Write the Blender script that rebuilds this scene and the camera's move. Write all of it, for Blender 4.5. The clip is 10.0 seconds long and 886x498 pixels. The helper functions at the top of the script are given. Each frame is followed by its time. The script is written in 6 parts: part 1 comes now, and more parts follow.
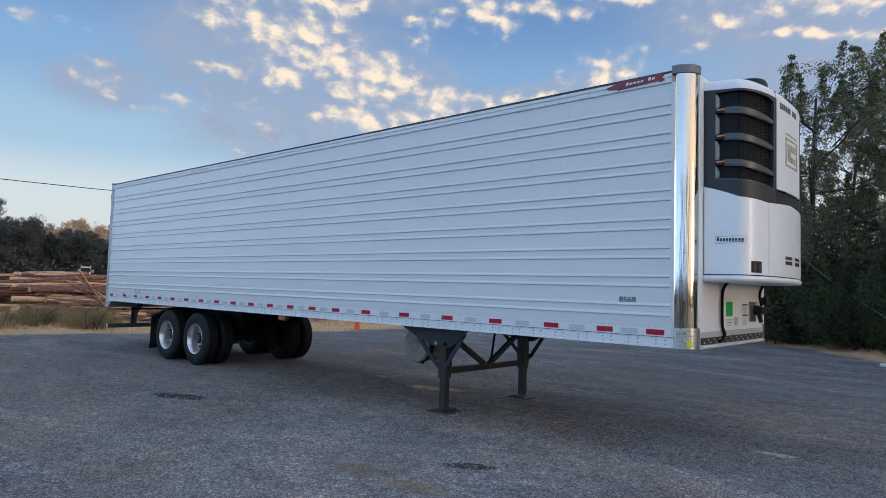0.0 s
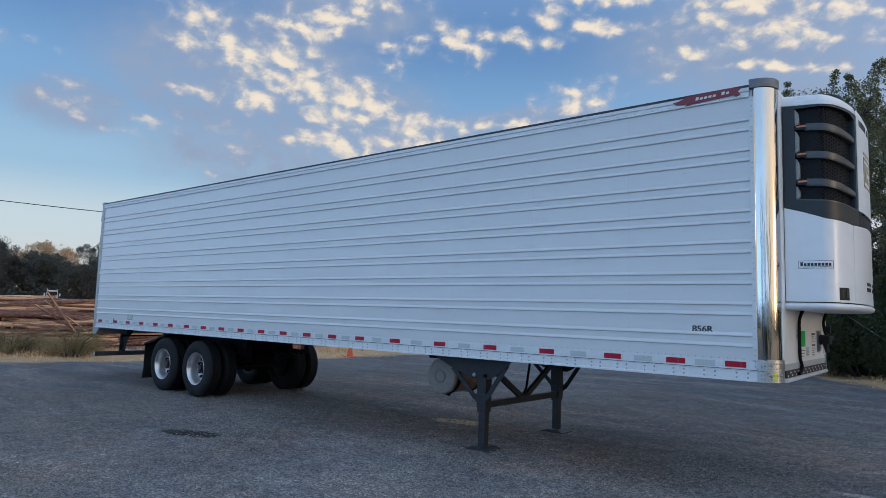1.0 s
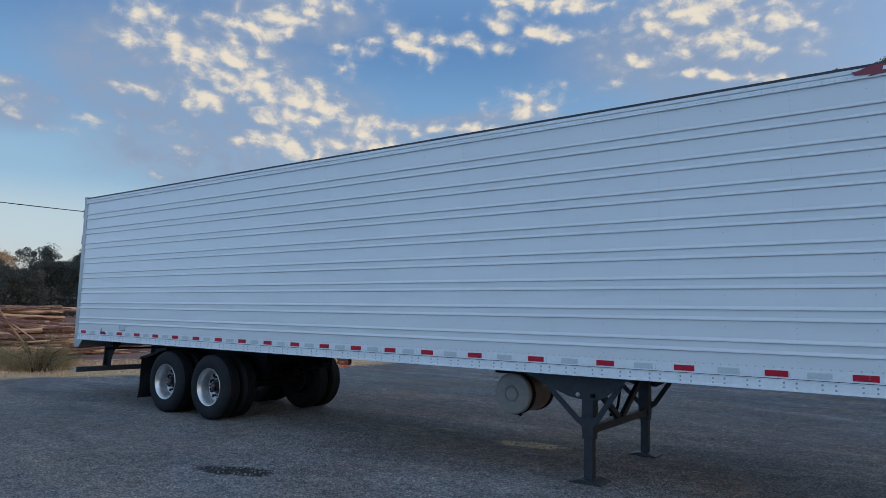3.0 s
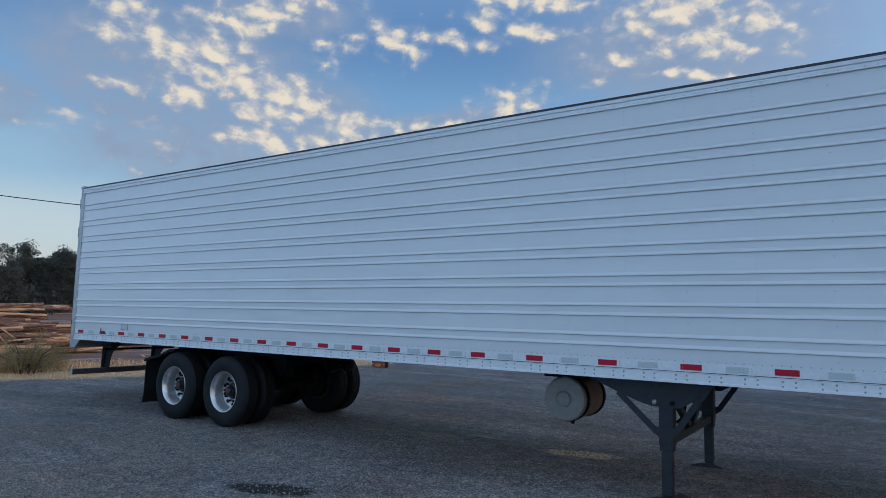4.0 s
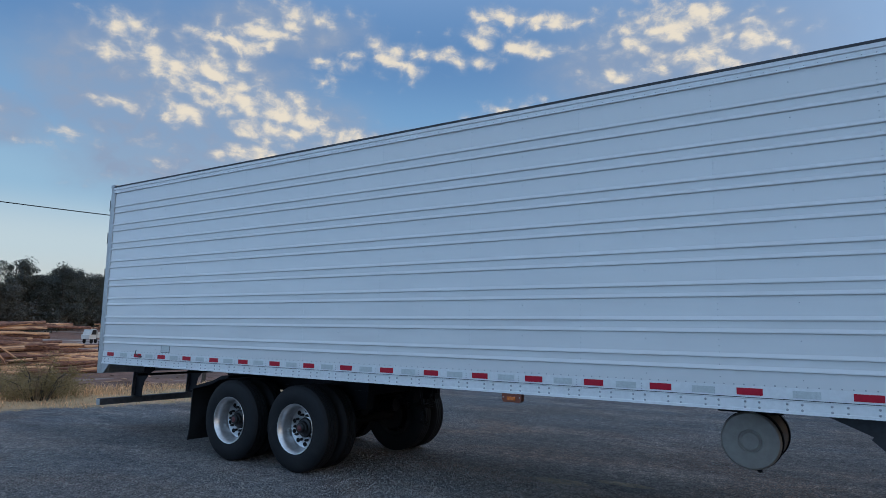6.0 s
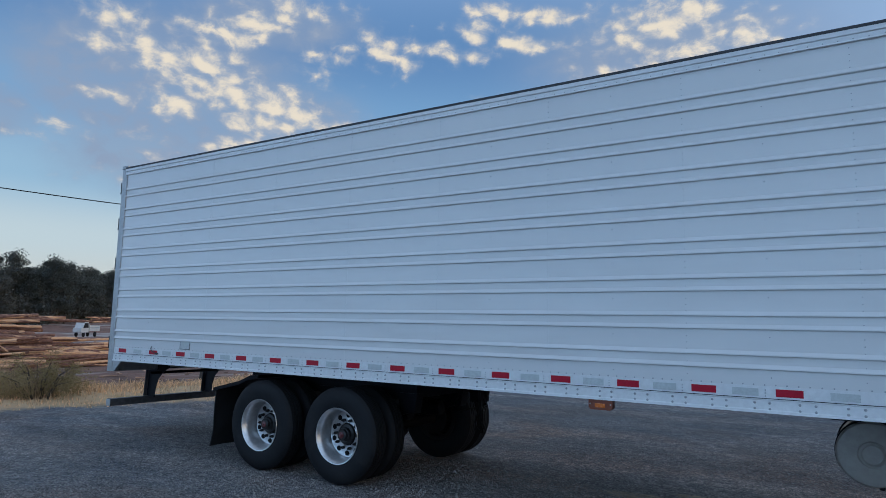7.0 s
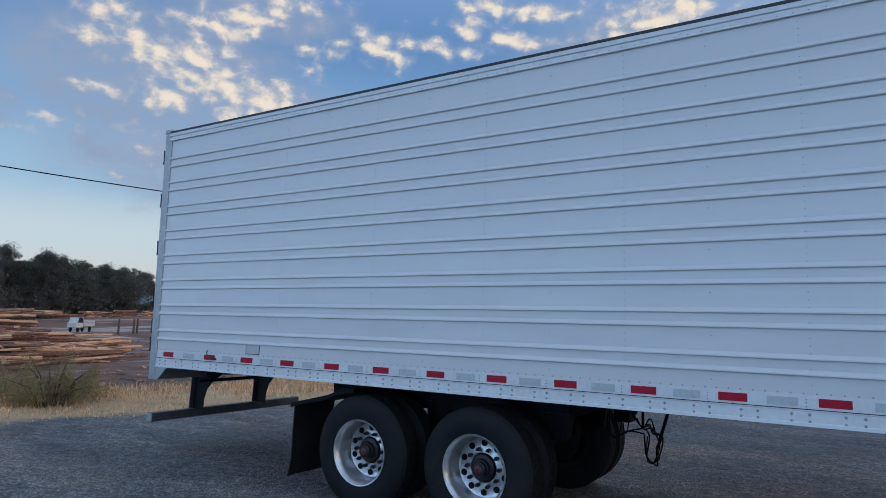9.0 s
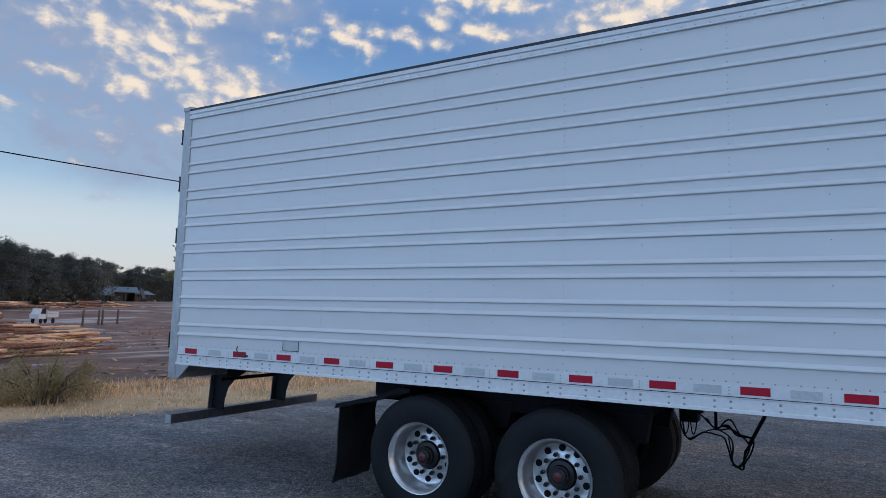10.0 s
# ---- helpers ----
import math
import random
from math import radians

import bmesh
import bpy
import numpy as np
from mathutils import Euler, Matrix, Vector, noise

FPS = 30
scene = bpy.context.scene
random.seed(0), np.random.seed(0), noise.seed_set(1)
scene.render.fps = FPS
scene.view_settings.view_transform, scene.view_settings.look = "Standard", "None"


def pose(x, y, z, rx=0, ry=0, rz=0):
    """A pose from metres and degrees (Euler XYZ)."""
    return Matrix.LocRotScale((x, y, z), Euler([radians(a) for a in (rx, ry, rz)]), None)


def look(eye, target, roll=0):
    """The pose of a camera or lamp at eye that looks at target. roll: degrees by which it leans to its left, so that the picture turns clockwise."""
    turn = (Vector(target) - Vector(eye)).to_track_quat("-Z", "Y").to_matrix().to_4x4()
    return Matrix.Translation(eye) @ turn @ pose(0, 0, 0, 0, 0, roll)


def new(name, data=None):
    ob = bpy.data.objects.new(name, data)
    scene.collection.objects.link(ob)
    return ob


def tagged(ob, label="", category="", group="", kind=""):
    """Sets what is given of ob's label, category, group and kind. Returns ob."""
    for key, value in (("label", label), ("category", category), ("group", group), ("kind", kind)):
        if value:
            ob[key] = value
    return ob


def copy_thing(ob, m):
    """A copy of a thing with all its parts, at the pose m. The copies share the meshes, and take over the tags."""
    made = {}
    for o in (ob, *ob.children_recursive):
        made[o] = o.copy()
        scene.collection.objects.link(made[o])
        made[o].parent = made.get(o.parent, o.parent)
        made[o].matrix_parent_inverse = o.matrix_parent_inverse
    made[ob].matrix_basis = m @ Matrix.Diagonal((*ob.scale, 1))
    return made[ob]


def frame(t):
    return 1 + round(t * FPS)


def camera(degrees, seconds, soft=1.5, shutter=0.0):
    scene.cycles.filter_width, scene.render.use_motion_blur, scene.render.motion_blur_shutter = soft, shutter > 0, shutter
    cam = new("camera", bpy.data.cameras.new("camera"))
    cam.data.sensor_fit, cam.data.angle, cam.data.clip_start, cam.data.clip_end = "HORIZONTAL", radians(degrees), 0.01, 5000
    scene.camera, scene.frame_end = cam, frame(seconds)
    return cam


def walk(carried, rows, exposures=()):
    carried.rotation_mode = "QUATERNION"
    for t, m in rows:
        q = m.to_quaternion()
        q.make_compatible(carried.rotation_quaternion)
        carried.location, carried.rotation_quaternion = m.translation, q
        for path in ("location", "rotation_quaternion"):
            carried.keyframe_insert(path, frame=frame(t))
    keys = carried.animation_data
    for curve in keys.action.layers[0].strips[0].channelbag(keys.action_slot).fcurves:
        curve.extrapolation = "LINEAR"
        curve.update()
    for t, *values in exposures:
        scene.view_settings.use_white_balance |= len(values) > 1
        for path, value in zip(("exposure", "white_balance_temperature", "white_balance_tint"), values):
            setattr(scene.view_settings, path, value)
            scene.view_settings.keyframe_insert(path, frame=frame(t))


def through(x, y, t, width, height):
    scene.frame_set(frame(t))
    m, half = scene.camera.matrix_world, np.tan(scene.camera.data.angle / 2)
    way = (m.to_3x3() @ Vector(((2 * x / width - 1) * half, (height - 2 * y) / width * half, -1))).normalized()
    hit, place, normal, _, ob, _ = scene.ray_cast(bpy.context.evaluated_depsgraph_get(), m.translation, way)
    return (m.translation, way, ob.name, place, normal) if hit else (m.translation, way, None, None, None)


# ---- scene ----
cam = camera(68.4, 10.0, soft=0.7)
PATH = [
    (0, (2.761, -6.631, 1.744), (1.434, -5.14, 1.86), 1.8),
    (0.5, (2.222, -6.638, 1.766), (0.96, -5.096, 1.937), 1.8),
    (1, (1.703, -6.762, 1.746), (0.441, -5.222, 1.94), 1.9),
    (1.5, (1.205, -6.79, 1.744), (-0.024, -5.224, 1.938), 1.7),
    (2, (0.681, -6.739, 1.779), (-0.536, -5.165, 1.981), 1.6),
    (2.5, (0.123, -6.744, 1.777), (-1.061, -5.146, 1.986), 1.5),
    (4, (-1.536, -6.528, 1.77), (-2.639, -4.872, 1.971), 1.4),
    (4.5, (-2.118, -6.374, 1.765), (-3.24, -4.732, 1.983), 1.5),
    (5, (-2.733, -6.221, 1.765), (-3.845, -4.572, 1.982), 1.4),
    (5.5, (-3.256, -6.051, 1.766), (-4.358, -4.4, 2.018), 1.2),
    (7, (-4.875, -5.58, 1.765), (-5.952, -3.912, 2.0), 1.4),
    (7.5, (-5.452, -5.414, 1.786), (-6.514, -3.735, 2.018), 1.4),
    (8, (-5.989, -5.196, 1.786), (-7.064, -3.527, 2.022), 1.3),
    (8.5, (-6.555, -5.045, 1.749), (-7.614, -3.365, 1.986), 1.5),
    (9, (-7.071, -4.936, 1.772), (-8.13, -3.254, 1.995), 1.6),
    (9.5, (-7.578, -4.855, 1.788), (-8.632, -3.167, 1.993), 1.4),
    (10, (-8.06, -4.962, 1.782), (-9.038, -3.229, 1.98), 1.6),
]
walk(cam, [(t, look(eye, target, roll)) for t, eye, target, roll in PATH], [(0.0, 0.15, 5760, 8), (0.5, 0.07, 5610, 7), (1.0, -0.01, 5500, 6), (1.5, -0.07, 5450, 5), (4.5, -0.12, 5410, 4), (7.5, -0.10, 5410, 4), (9.0, -0.05, 5460, 6), (10.0, 0.02, 5550, 9)])

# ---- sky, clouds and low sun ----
FILL_LOW, FILL_HIGH = (1.25, 1.85, 2.55), (0.42, 0.55, 0.75)     # low and high sky behind the lens, brightened to light the near wall
EAST, DUSK = (0.98, 1.16, 1.44), (1.25, 0.98, 0.64)              # sky towards the sun, lifted to light the trailer's front, and the warm band low over its horizon
SUN_AZ, SUN_EL = 8.0, 5.0      # degrees: from +x towards +y, above the horizon


class Nodes:
    """Short calls for building a node tree."""

    def __init__(self, tree):
        self.tree = tree
        tree.nodes.clear()

    def add(self, kind, out=0, props=None, **ins):
        n = self.tree.nodes.new(kind)
        p = props or {}
        if "operation" in p:
            n.operation = p["operation"]
        if "use_clamp" in p:
            n.use_clamp = p["use_clamp"]
        if "interpolation_type" in p:
            n.interpolation_type = p["interpolation_type"]
        if "noise_dimensions" in p:
            n.noise_dimensions = p["noise_dimensions"]
        if "rotation_type" in p:
            n.rotation_type = p["rotation_type"]
        if "attribute_name" in p:
            n.attribute_name = p["attribute_name"]
        for k, v in ins.items():
            key = int(k[1:]) if k[0] == "i" and k[1:].isdigit() else k.replace("_", " ")
            if isinstance(v, bpy.types.NodeSocket):
                self.tree.links.new(v, n.inputs[key])
            else:
                n.inputs[key].default_value = v
        return n.outputs[out] if out is not None else n

    def math(self, op, a, b=0.0, c=0.0, clamp=False):
        return self.add("ShaderNodeMath", props=dict(operation=op, use_clamp=clamp), i0=a, i1=b, i2=c)

    def step(self, v, lo, hi, a=0.0, b=1.0):
        return self.add("ShaderNodeMapRange", props=dict(interpolation_type="SMOOTHSTEP"), Value=v, From_Min=lo, From_Max=hi, To_Min=a, To_Max=b)

    def mix(self, f, a, b, blend="MIX"):
        n = self.tree.nodes.new("ShaderNodeMix")
        n.data_type, n.blend_type = "RGBA", blend
        for k, v in ((0, f), (6, a), (7, b)):
            if isinstance(v, bpy.types.NodeSocket):
                self.tree.links.new(v, n.inputs[k])
            else:
                n.inputs[k].default_value = (*v, 1.0) if isinstance(v, tuple) and len(v) == 3 else v
        return n.outputs[2]

    def noise(self, vec, scale, detail=4.0, rough=0.55, dist=0.0, dims="3D"):
        return self.add("ShaderNodeTexNoise", props=dict(noise_dimensions=dims), Vector=vec, Scale=scale, Detail=detail, Roughness=rough, Distortion=dist)


def make_world():
    world = bpy.data.worlds.new("sky")
    world.use_nodes = True
    scene.world = world
    n = Nodes(world.node_tree)
    d = n.add("ShaderNodeTexCoord", out="Generated")
    tex = world.node_tree.nodes.new("ShaderNodeTexSky")
    tex.sky_type, tex.sun_disc = "NISHITA", False
    tex.sun_elevation, tex.sun_rotation = radians(SUN_EL), radians(90 - SUN_AZ)
    tex.altitude, tex.air_density, tex.dust_density, tex.ozone_density = 100.0, 1.0, 0.7, 2.0
    sky = tex.outputs[0]
    xyz = n.add("ShaderNodeSeparateXYZ", out=None, Vector=d)
    az = n.math("ARCTAN2", xyz.outputs[1], xyz.outputs[0])
    el = n.math("ARCSINE", xyz.outputs[2])
    # clear sky: pale and warm at the horizon, deeper blue higher up; unseen zenith lifted to light the ribs
    up = n.add("ShaderNodeValToRGB", out=None, Fac=n.step(el, -0.02, 0.75))
    r = up.color_ramp
    r.interpolation = "EASE"
    r.elements[0].position, r.elements[0].color = 0.0, (0.86, 0.74, 0.60, 1)
    r.elements[1].position, r.elements[1].color = 1.0, (0.38, 0.50, 0.72, 1)
    for pos, col in ((0.07, (0.76, 0.77, 0.71)), (0.18, (0.43, 0.58, 0.68)), (0.36, (0.26, 0.43, 0.63)), (0.58, (0.15, 0.28, 0.50))):
        e = r.elements.new(pos)
        e.color = (*col, 1)
    nish = n.mix(1.0, sky, (0.10, 0.10, 0.10), "MULTIPLY")
    clear = n.mix(0.15, up.outputs[0], nish)
    warm = n.math("MULTIPLY", n.step(az, radians(92), radians(116), 0.9, 0.0), n.step(el, radians(4), radians(17), 1.0, 0.0))
    clear = n.mix(warm, clear, (1.05, 0.84, 0.66))
    # clouds: single puffs high up, the broken bank lower down, and thin grey veils (azimuth, elevation, half widths, all in degrees)
    puffs = [(150.9, 23.1, 1.8, .8), (152.3, 20.9, 1.0, .5), (142.6, 23.4, 2.4, .9), (140.0, 24.5, 2.4, .8), (136.8, 26.0, 2.8, .6), (129.2, 23.3, 2.2, 1.0), (133.6, 22.3, 1.2, .5), (126.6, 22.5, .7, .4),
             (120.6, 25.6, 1.6, .7), (119.2, 26.6, 1.6, .6), (122.6, 23.7, 2.6, .5), (116.4, 24.1, 2.6, .5), (113.8, 26.4, 2.7, .6), (103.4, 24.9, 4.6, 1.5), (99.3, 22.6, 3.6, 1.2), (107.1, 21.6, 2.8, .6), (102.5, 19.8, 2.4, .3),
             (117.6, 18.3, 2.4, .9), (123.7, 16.5, 2.8, .4)]
    faint = [(160.2, 15.5, 1.6, .9), (158.4, 14.6, 1.4, .7), (155.6, 13.5, 1.6, .35), (164.4, 18.7, 1.4, .5), (147.6, 8.6, 1.4, .35), (148.0, 13.6, 1.6, 1.0), (149.8, 11.0, 2.2, .5), (153.5, 14.2, 1.6, .5),
             (151.0, 17.2, 1.4, .8), (134.2, 20.8, 1.6, .7), (126.4, 17.0, 2.6, .6), (110.5, 19.6, 2.0, .4), (99.6, 19.0, 2.6, .5)]
    bank = [(148.8, 21.7, 1.4, .7), (146.4, 20.6, 1.9, .9), (143.9, 20.9, 1.7, .9), (143.5, 18.9, 1.9, 1.0), (140.9, 18.6, 1.8, 1.1), (137.9, 18.4, 1.9, .9), (139.1, 16.6, 1.9, .9),
            (135.6, 17.6, 1.5, .7), (131.8, 15.8, 2.4, .9), (138.6, 14.3, 2.2, .8), (146.8, 17.0, 1.3, .7)]
    veils = [(145.5, 18.2, 7.2, 4.6), (151.0, 19.0, 5.0, 3.0), (137.0, 17.0, 4.5, 2.2), (145.0, 12.8, 6.5, 2.2), (134.5, 15.0, 6.0, 1.9), (159.5, 14.8, 3.0, 1.4), (103.0, 21.9, 8.0, 2.6), (120.9, 16.6, 6.5, .9), (139.0, 24.6, 5.0, 1.5), (98.0, 17.0, 7.0, 2.4)]
    wob = n.add("ShaderNodeTexNoise", out=1, Vector=d, Scale=13.0, Detail=4.0)
    w = n.add("ShaderNodeSeparateXYZ", out=None, Vector=wob)
    az2 = n.math("MULTIPLY_ADD", n.math("SUBTRACT", w.outputs[0], 0.5), 0.07, az)
    el2 = n.math("MULTIPLY_ADD", n.math("SUBTRACT", w.outputs[1], 0.5), 0.045, el)

    def patches(rows, grow):
        best = None
        for a, e, sa, se in rows:
            u = n.math("MULTIPLY_ADD", az2, 1 / radians(sa * grow), -a / (sa * grow))
            v = n.math("MULTIPLY_ADD", el2, 1 / radians(se * grow), -e / (se * grow))
            q = n.math("MULTIPLY_ADD", u, u, n.math("MULTIPLY", v, v))
            g = n.math("EXPONENT", n.math("MULTIPLY", q, -0.7))
            best = g if best is None else n.math("MAXIMUM", best, g)
        return best
    mask = n.math("MAXIMUM", patches(puffs, 1.65), n.math("MULTIPLY", patches(bank, 1.95), 1.05))
    mask = n.math("MAXIMUM", mask, n.math("MULTIPLY", patches(faint, 1.6), 0.66))
    # the same clouds go on over the rest of the sky, closing up overhead and behind
    wide = n.noise(d, 2.6, 4.0)
    other = n.math("MULTIPLY", n.step(wide, 0.42, 0.62), n.step(n.math("ABSOLUTE", n.math("SUBTRACT", az, radians(128))), radians(38), radians(58)))
    over = n.math("MULTIPLY", n.step(el, radians(28), radians(38)), n.step(wide, 0.40, 0.6))
    rest = n.math("MAXIMUM", n.math("MULTIPLY", other, n.step(el, radians(8), radians(18))), over)
    mask = n.math("MAXIMUM", mask, n.math("MULTIPLY", rest, 0.8))
    veil = n.math("MAXIMUM", patches(veils, 1.2), rest)

    def puff(daz, dele):
        c = n.add("ShaderNodeCombineXYZ", X=n.math("ADD", az, daz), Y=n.math("MULTIPLY", n.math("ADD", el, dele), 1.45), Z=0.0)
        bend = n.add("ShaderNodeTexNoise", out=1, Vector=c, Scale=22.0, Detail=3.0)
        c = n.add("ShaderNodeVectorMath", props=dict(operation="MULTIPLY_ADD"), i0=bend, i1=(0.03, 0.03, 0.0), i2=c)
        cells = n.tree.nodes.new("ShaderNodeTexVoronoi")
        cells.feature, cells.voronoi_dimensions = "SMOOTH_F1", "2D"
        cells.inputs["Scale"].default_value, cells.inputs["Smoothness"].default_value = 31.0, 0.5
        n.tree.links.new(c, cells.inputs["Vector"])
        lump = n.math("SUBTRACT", 1.0, n.math("MULTIPLY", cells.outputs["Distance"], 1.25))
        return n.math("ADD", n.math("MULTIPLY", lump, 0.22), n.math("MULTIPLY", n.noise(c, 25.0, 9.0, 0.60), 0.78))
    here, there = puff(0.0, 0.0), puff(0.010, -0.008)
    grain = n.math("SUBTRACT", here, 0.55)
    dens = n.math("MULTIPLY_ADD", grain, 1.9, mask)
    body = n.step(dens, 0.16, 1.0)
    flank = n.math("MULTIPLY", n.step(az, radians(98), radians(122), 0.45, 0.0), n.step(n.noise(d, 5.0, 4.0), 0.3, 0.7, 0.6, 1.0))
    light = n.step(n.math("ADD", dens, n.math("MULTIPLY", n.math("SUBTRACT", here, there), 1.9)), 0.30, 1.35)
    lit = n.mix(light, (0.40, 0.42, 0.48), (0.98, 0.765, 0.545))
    clear = n.mix(0.12, n.mix(flank, clear, (0.44, 0.49, 0.57)), (0.36, 0.40, 0.47))
    thin = n.math("MULTIPLY", n.step(veil, 0.05, 0.70), n.step(grain, -0.18, 0.10, 0.66, 1.0))
    col = n.mix(n.math("MULTIPLY", thin, 0.95), clear, (0.335, 0.365, 0.445))
    col = n.mix(n.math("MULTIPLY", body, n.step(dens, 0.3, 0.9, 0.5, 1.0)), col, lit)
    # behind the lens, unseen: low sky added bright to light the near wall, greyer cloud above, brighter towards the low
    # sun
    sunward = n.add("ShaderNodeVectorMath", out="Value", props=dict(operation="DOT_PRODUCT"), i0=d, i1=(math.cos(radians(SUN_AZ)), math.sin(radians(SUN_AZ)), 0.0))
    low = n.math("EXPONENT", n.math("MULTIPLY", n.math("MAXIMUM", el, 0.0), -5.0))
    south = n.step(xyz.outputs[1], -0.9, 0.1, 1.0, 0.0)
    back = n.mix(low, n.mix(0.75, col, FILL_HIGH), FILL_LOW)
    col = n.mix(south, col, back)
    col = n.mix(n.step(sunward, -0.1, 1.0, 0.0, 0.7), col, EAST)
    col = n.mix(n.math("MULTIPLY", n.step(sunward, 0.35, 0.85), n.step(el, 0.16, 0.50, 0.9, 0.0)), col, DUSK)
    glow = n.math("MULTIPLY", n.math("POWER", n.math("MAXIMUM", sunward, 0.0), 14.0), n.step(el, -0.05, 0.55, 1.0, 0.05))
    col = n.mix(n.math("MULTIPLY", glow, 0.9), col, (2.6, 1.5, 0.66))
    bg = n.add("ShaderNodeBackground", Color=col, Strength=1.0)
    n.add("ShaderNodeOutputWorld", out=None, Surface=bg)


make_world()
sun = new("sun", bpy.data.lights.new("sun", "SUN"))
sun.data.energy, sun.data.angle, sun.data.color = 0.4, radians(12), (1.0, 0.72, 0.45)
sun.matrix_world = look((0, 0, 0), (-math.cos(radians(SUN_AZ)), -math.sin(radians(SUN_AZ)), -math.tan(radians(SUN_EL))))

# ---- materials ----
def material(name, colour, rough=0.6, metal=0.0, vary=0.12, grain=40.0, bump=0.0, stain=0.0, stain_col=None, coat=0.0, emit=None, coords="Object",
             random_tint=0.0, island=False, spec=0.5):
    m = bpy.data.materials.new(name)
    m.use_nodes = True
    n = Nodes(m.node_tree)
    p = n.add("ShaderNodeTexCoord", out=coords)
    fine = n.noise(p, grain, 5.0, 0.6)
    broad = n.noise(p, grain / 14.0, 3.0, 0.55)
    base = tuple(colour)
    lo, hi = tuple(c * (1 - vary) for c in base), tuple(min(1.0, c * (1 + vary)) for c in base)
    col = n.mix(n.step(fine, 0.3, 0.7), lo, hi)
    col = n.mix(n.step(broad, 0.35, 0.7, 0.0, 0.5), col, tuple(c * (1 - 1.2 * vary) for c in base))
    if stain:
        col = n.mix(n.math("MULTIPLY", n.step(n.noise(p, grain / 30.0, 6.0, 0.7, 0.6), 0.52, 0.78), stain), col, stain_col or tuple(c * 0.5 for c in base))
    if random_tint or island:
        rnd = n.add("ShaderNodeNewGeometry", out="Random Per Island") if island else n.add("ShaderNodeObjectInfo", out="Random")
        k = random_tint or 0.3
        col = n.mix(1.0, col, n.mix(rnd, (1 - k,) * 3, (1 + k, 1 + k * 0.9, 1 + k * 0.7)), "MULTIPLY")
    ins = dict(Base_Color=col, Roughness=n.step(fine, 0.2, 0.8, max(0.0, rough - 0.06), min(1.0, rough + 0.06)), Metallic=metal)
    ins["Specular_IOR_Level"] = spec
    if coat:
        ins["Coat_Weight"], ins["Coat_Roughness"] = coat, 0.08
    if bump:
        ins["Normal"] = n.add("ShaderNodeBump", Strength=1.0, Distance=bump, Height=fine)
    if emit:
        ins["Emission_Color"], ins["Emission_Strength"] = (*emit[0], 1.0), emit[1]
    b = n.add("ShaderNodeBsdfPrincipled", **ins)
    n.add("ShaderNodeOutputMaterial", out=None, Surface=b)
    return m


def panel_paint():
    """White baked paint on thin aluminium sheet: faint oil-canning, dust and streaks below the ribs."""
    m = bpy.data.materials.new("white_panel_paint")
    m.use_nodes = True
    n = Nodes(m.node_tree)
    p = n.add("ShaderNodeTexCoord", out="Object")
    long = n.add("ShaderNodeMapping", Vector=p, Scale=(0.7, 0.7, 2.2))
    wave = n.noise(long, 1.5, 2.0, 0.5)
    streak = n.noise(n.add("ShaderNodeMapping", Vector=p, Scale=(1.2, 1.2, 0.5)), 1.6, 5.0, 0.6)
    dust = n.noise(p, 1.1, 5.0, 0.65)
    col = n.mix(n.step(streak, 0.35, 0.75), (0.675, 0.675, 0.672), (0.662, 0.664, 0.662))
    col = n.mix(n.math("MULTIPLY", n.step(dust, 0.4, 0.9), 0.15), col, (0.65, 0.65, 0.64))
    tint = n.add("ShaderNodeObjectInfo", out="Random")
    col = n.mix(1.0, col, n.mix(tint, (0.975, 0.975, 0.98), (1.0, 1.0, 1.0)), "MULTIPLY")
    bump = n.add("ShaderNodeBump", Strength=0.25, Distance=0.06, Height=wave)
    b = n.add("ShaderNodeBsdfPrincipled", Base_Color=col, Roughness=n.step(dust, 0.2, 0.9, 0.29, 0.31), Normal=bump, Specular_IOR_Level=0.5, Coat_Weight=0.35, Coat_Roughness=0.20)
    n.add("ShaderNodeOutputMaterial", out=None, Surface=b)
    return m


def chrome_sheet():
    """Polished stainless sheet with long vertical ripples."""
    m = bpy.data.materials.new("polished_stainless")
    m.use_nodes = True
    n = Nodes(m.node_tree)
    p = n.add("ShaderNodeTexCoord", out="Object")
    long = n.add("ShaderNodeMapping", Vector=p, Scale=(9.0, 9.0, 0.75))
    ripple = n.noise(long, 1.0, 2.0, 0.5, 0.3)
    smear = n.noise(n.add("ShaderNodeMapping", Vector=p, Scale=(6.0, 6.0, 1.0)), 3.0, 5.0, 0.6)
    bump = n.add("ShaderNodeBump", Strength=0.4, Distance=0.022, Height=ripple)
    b = n.add("ShaderNodeBsdfPrincipled", Base_Color=n.mix(smear, (0.64, 0.62, 0.59), (0.51, 0.49, 0.465)), Metallic=1.0,
              Roughness=n.step(smear, 0.35, 0.8, 0.05, 0.17), Normal=bump)
    n.add("ShaderNodeOutputMaterial", out=None, Surface=b)
    return m


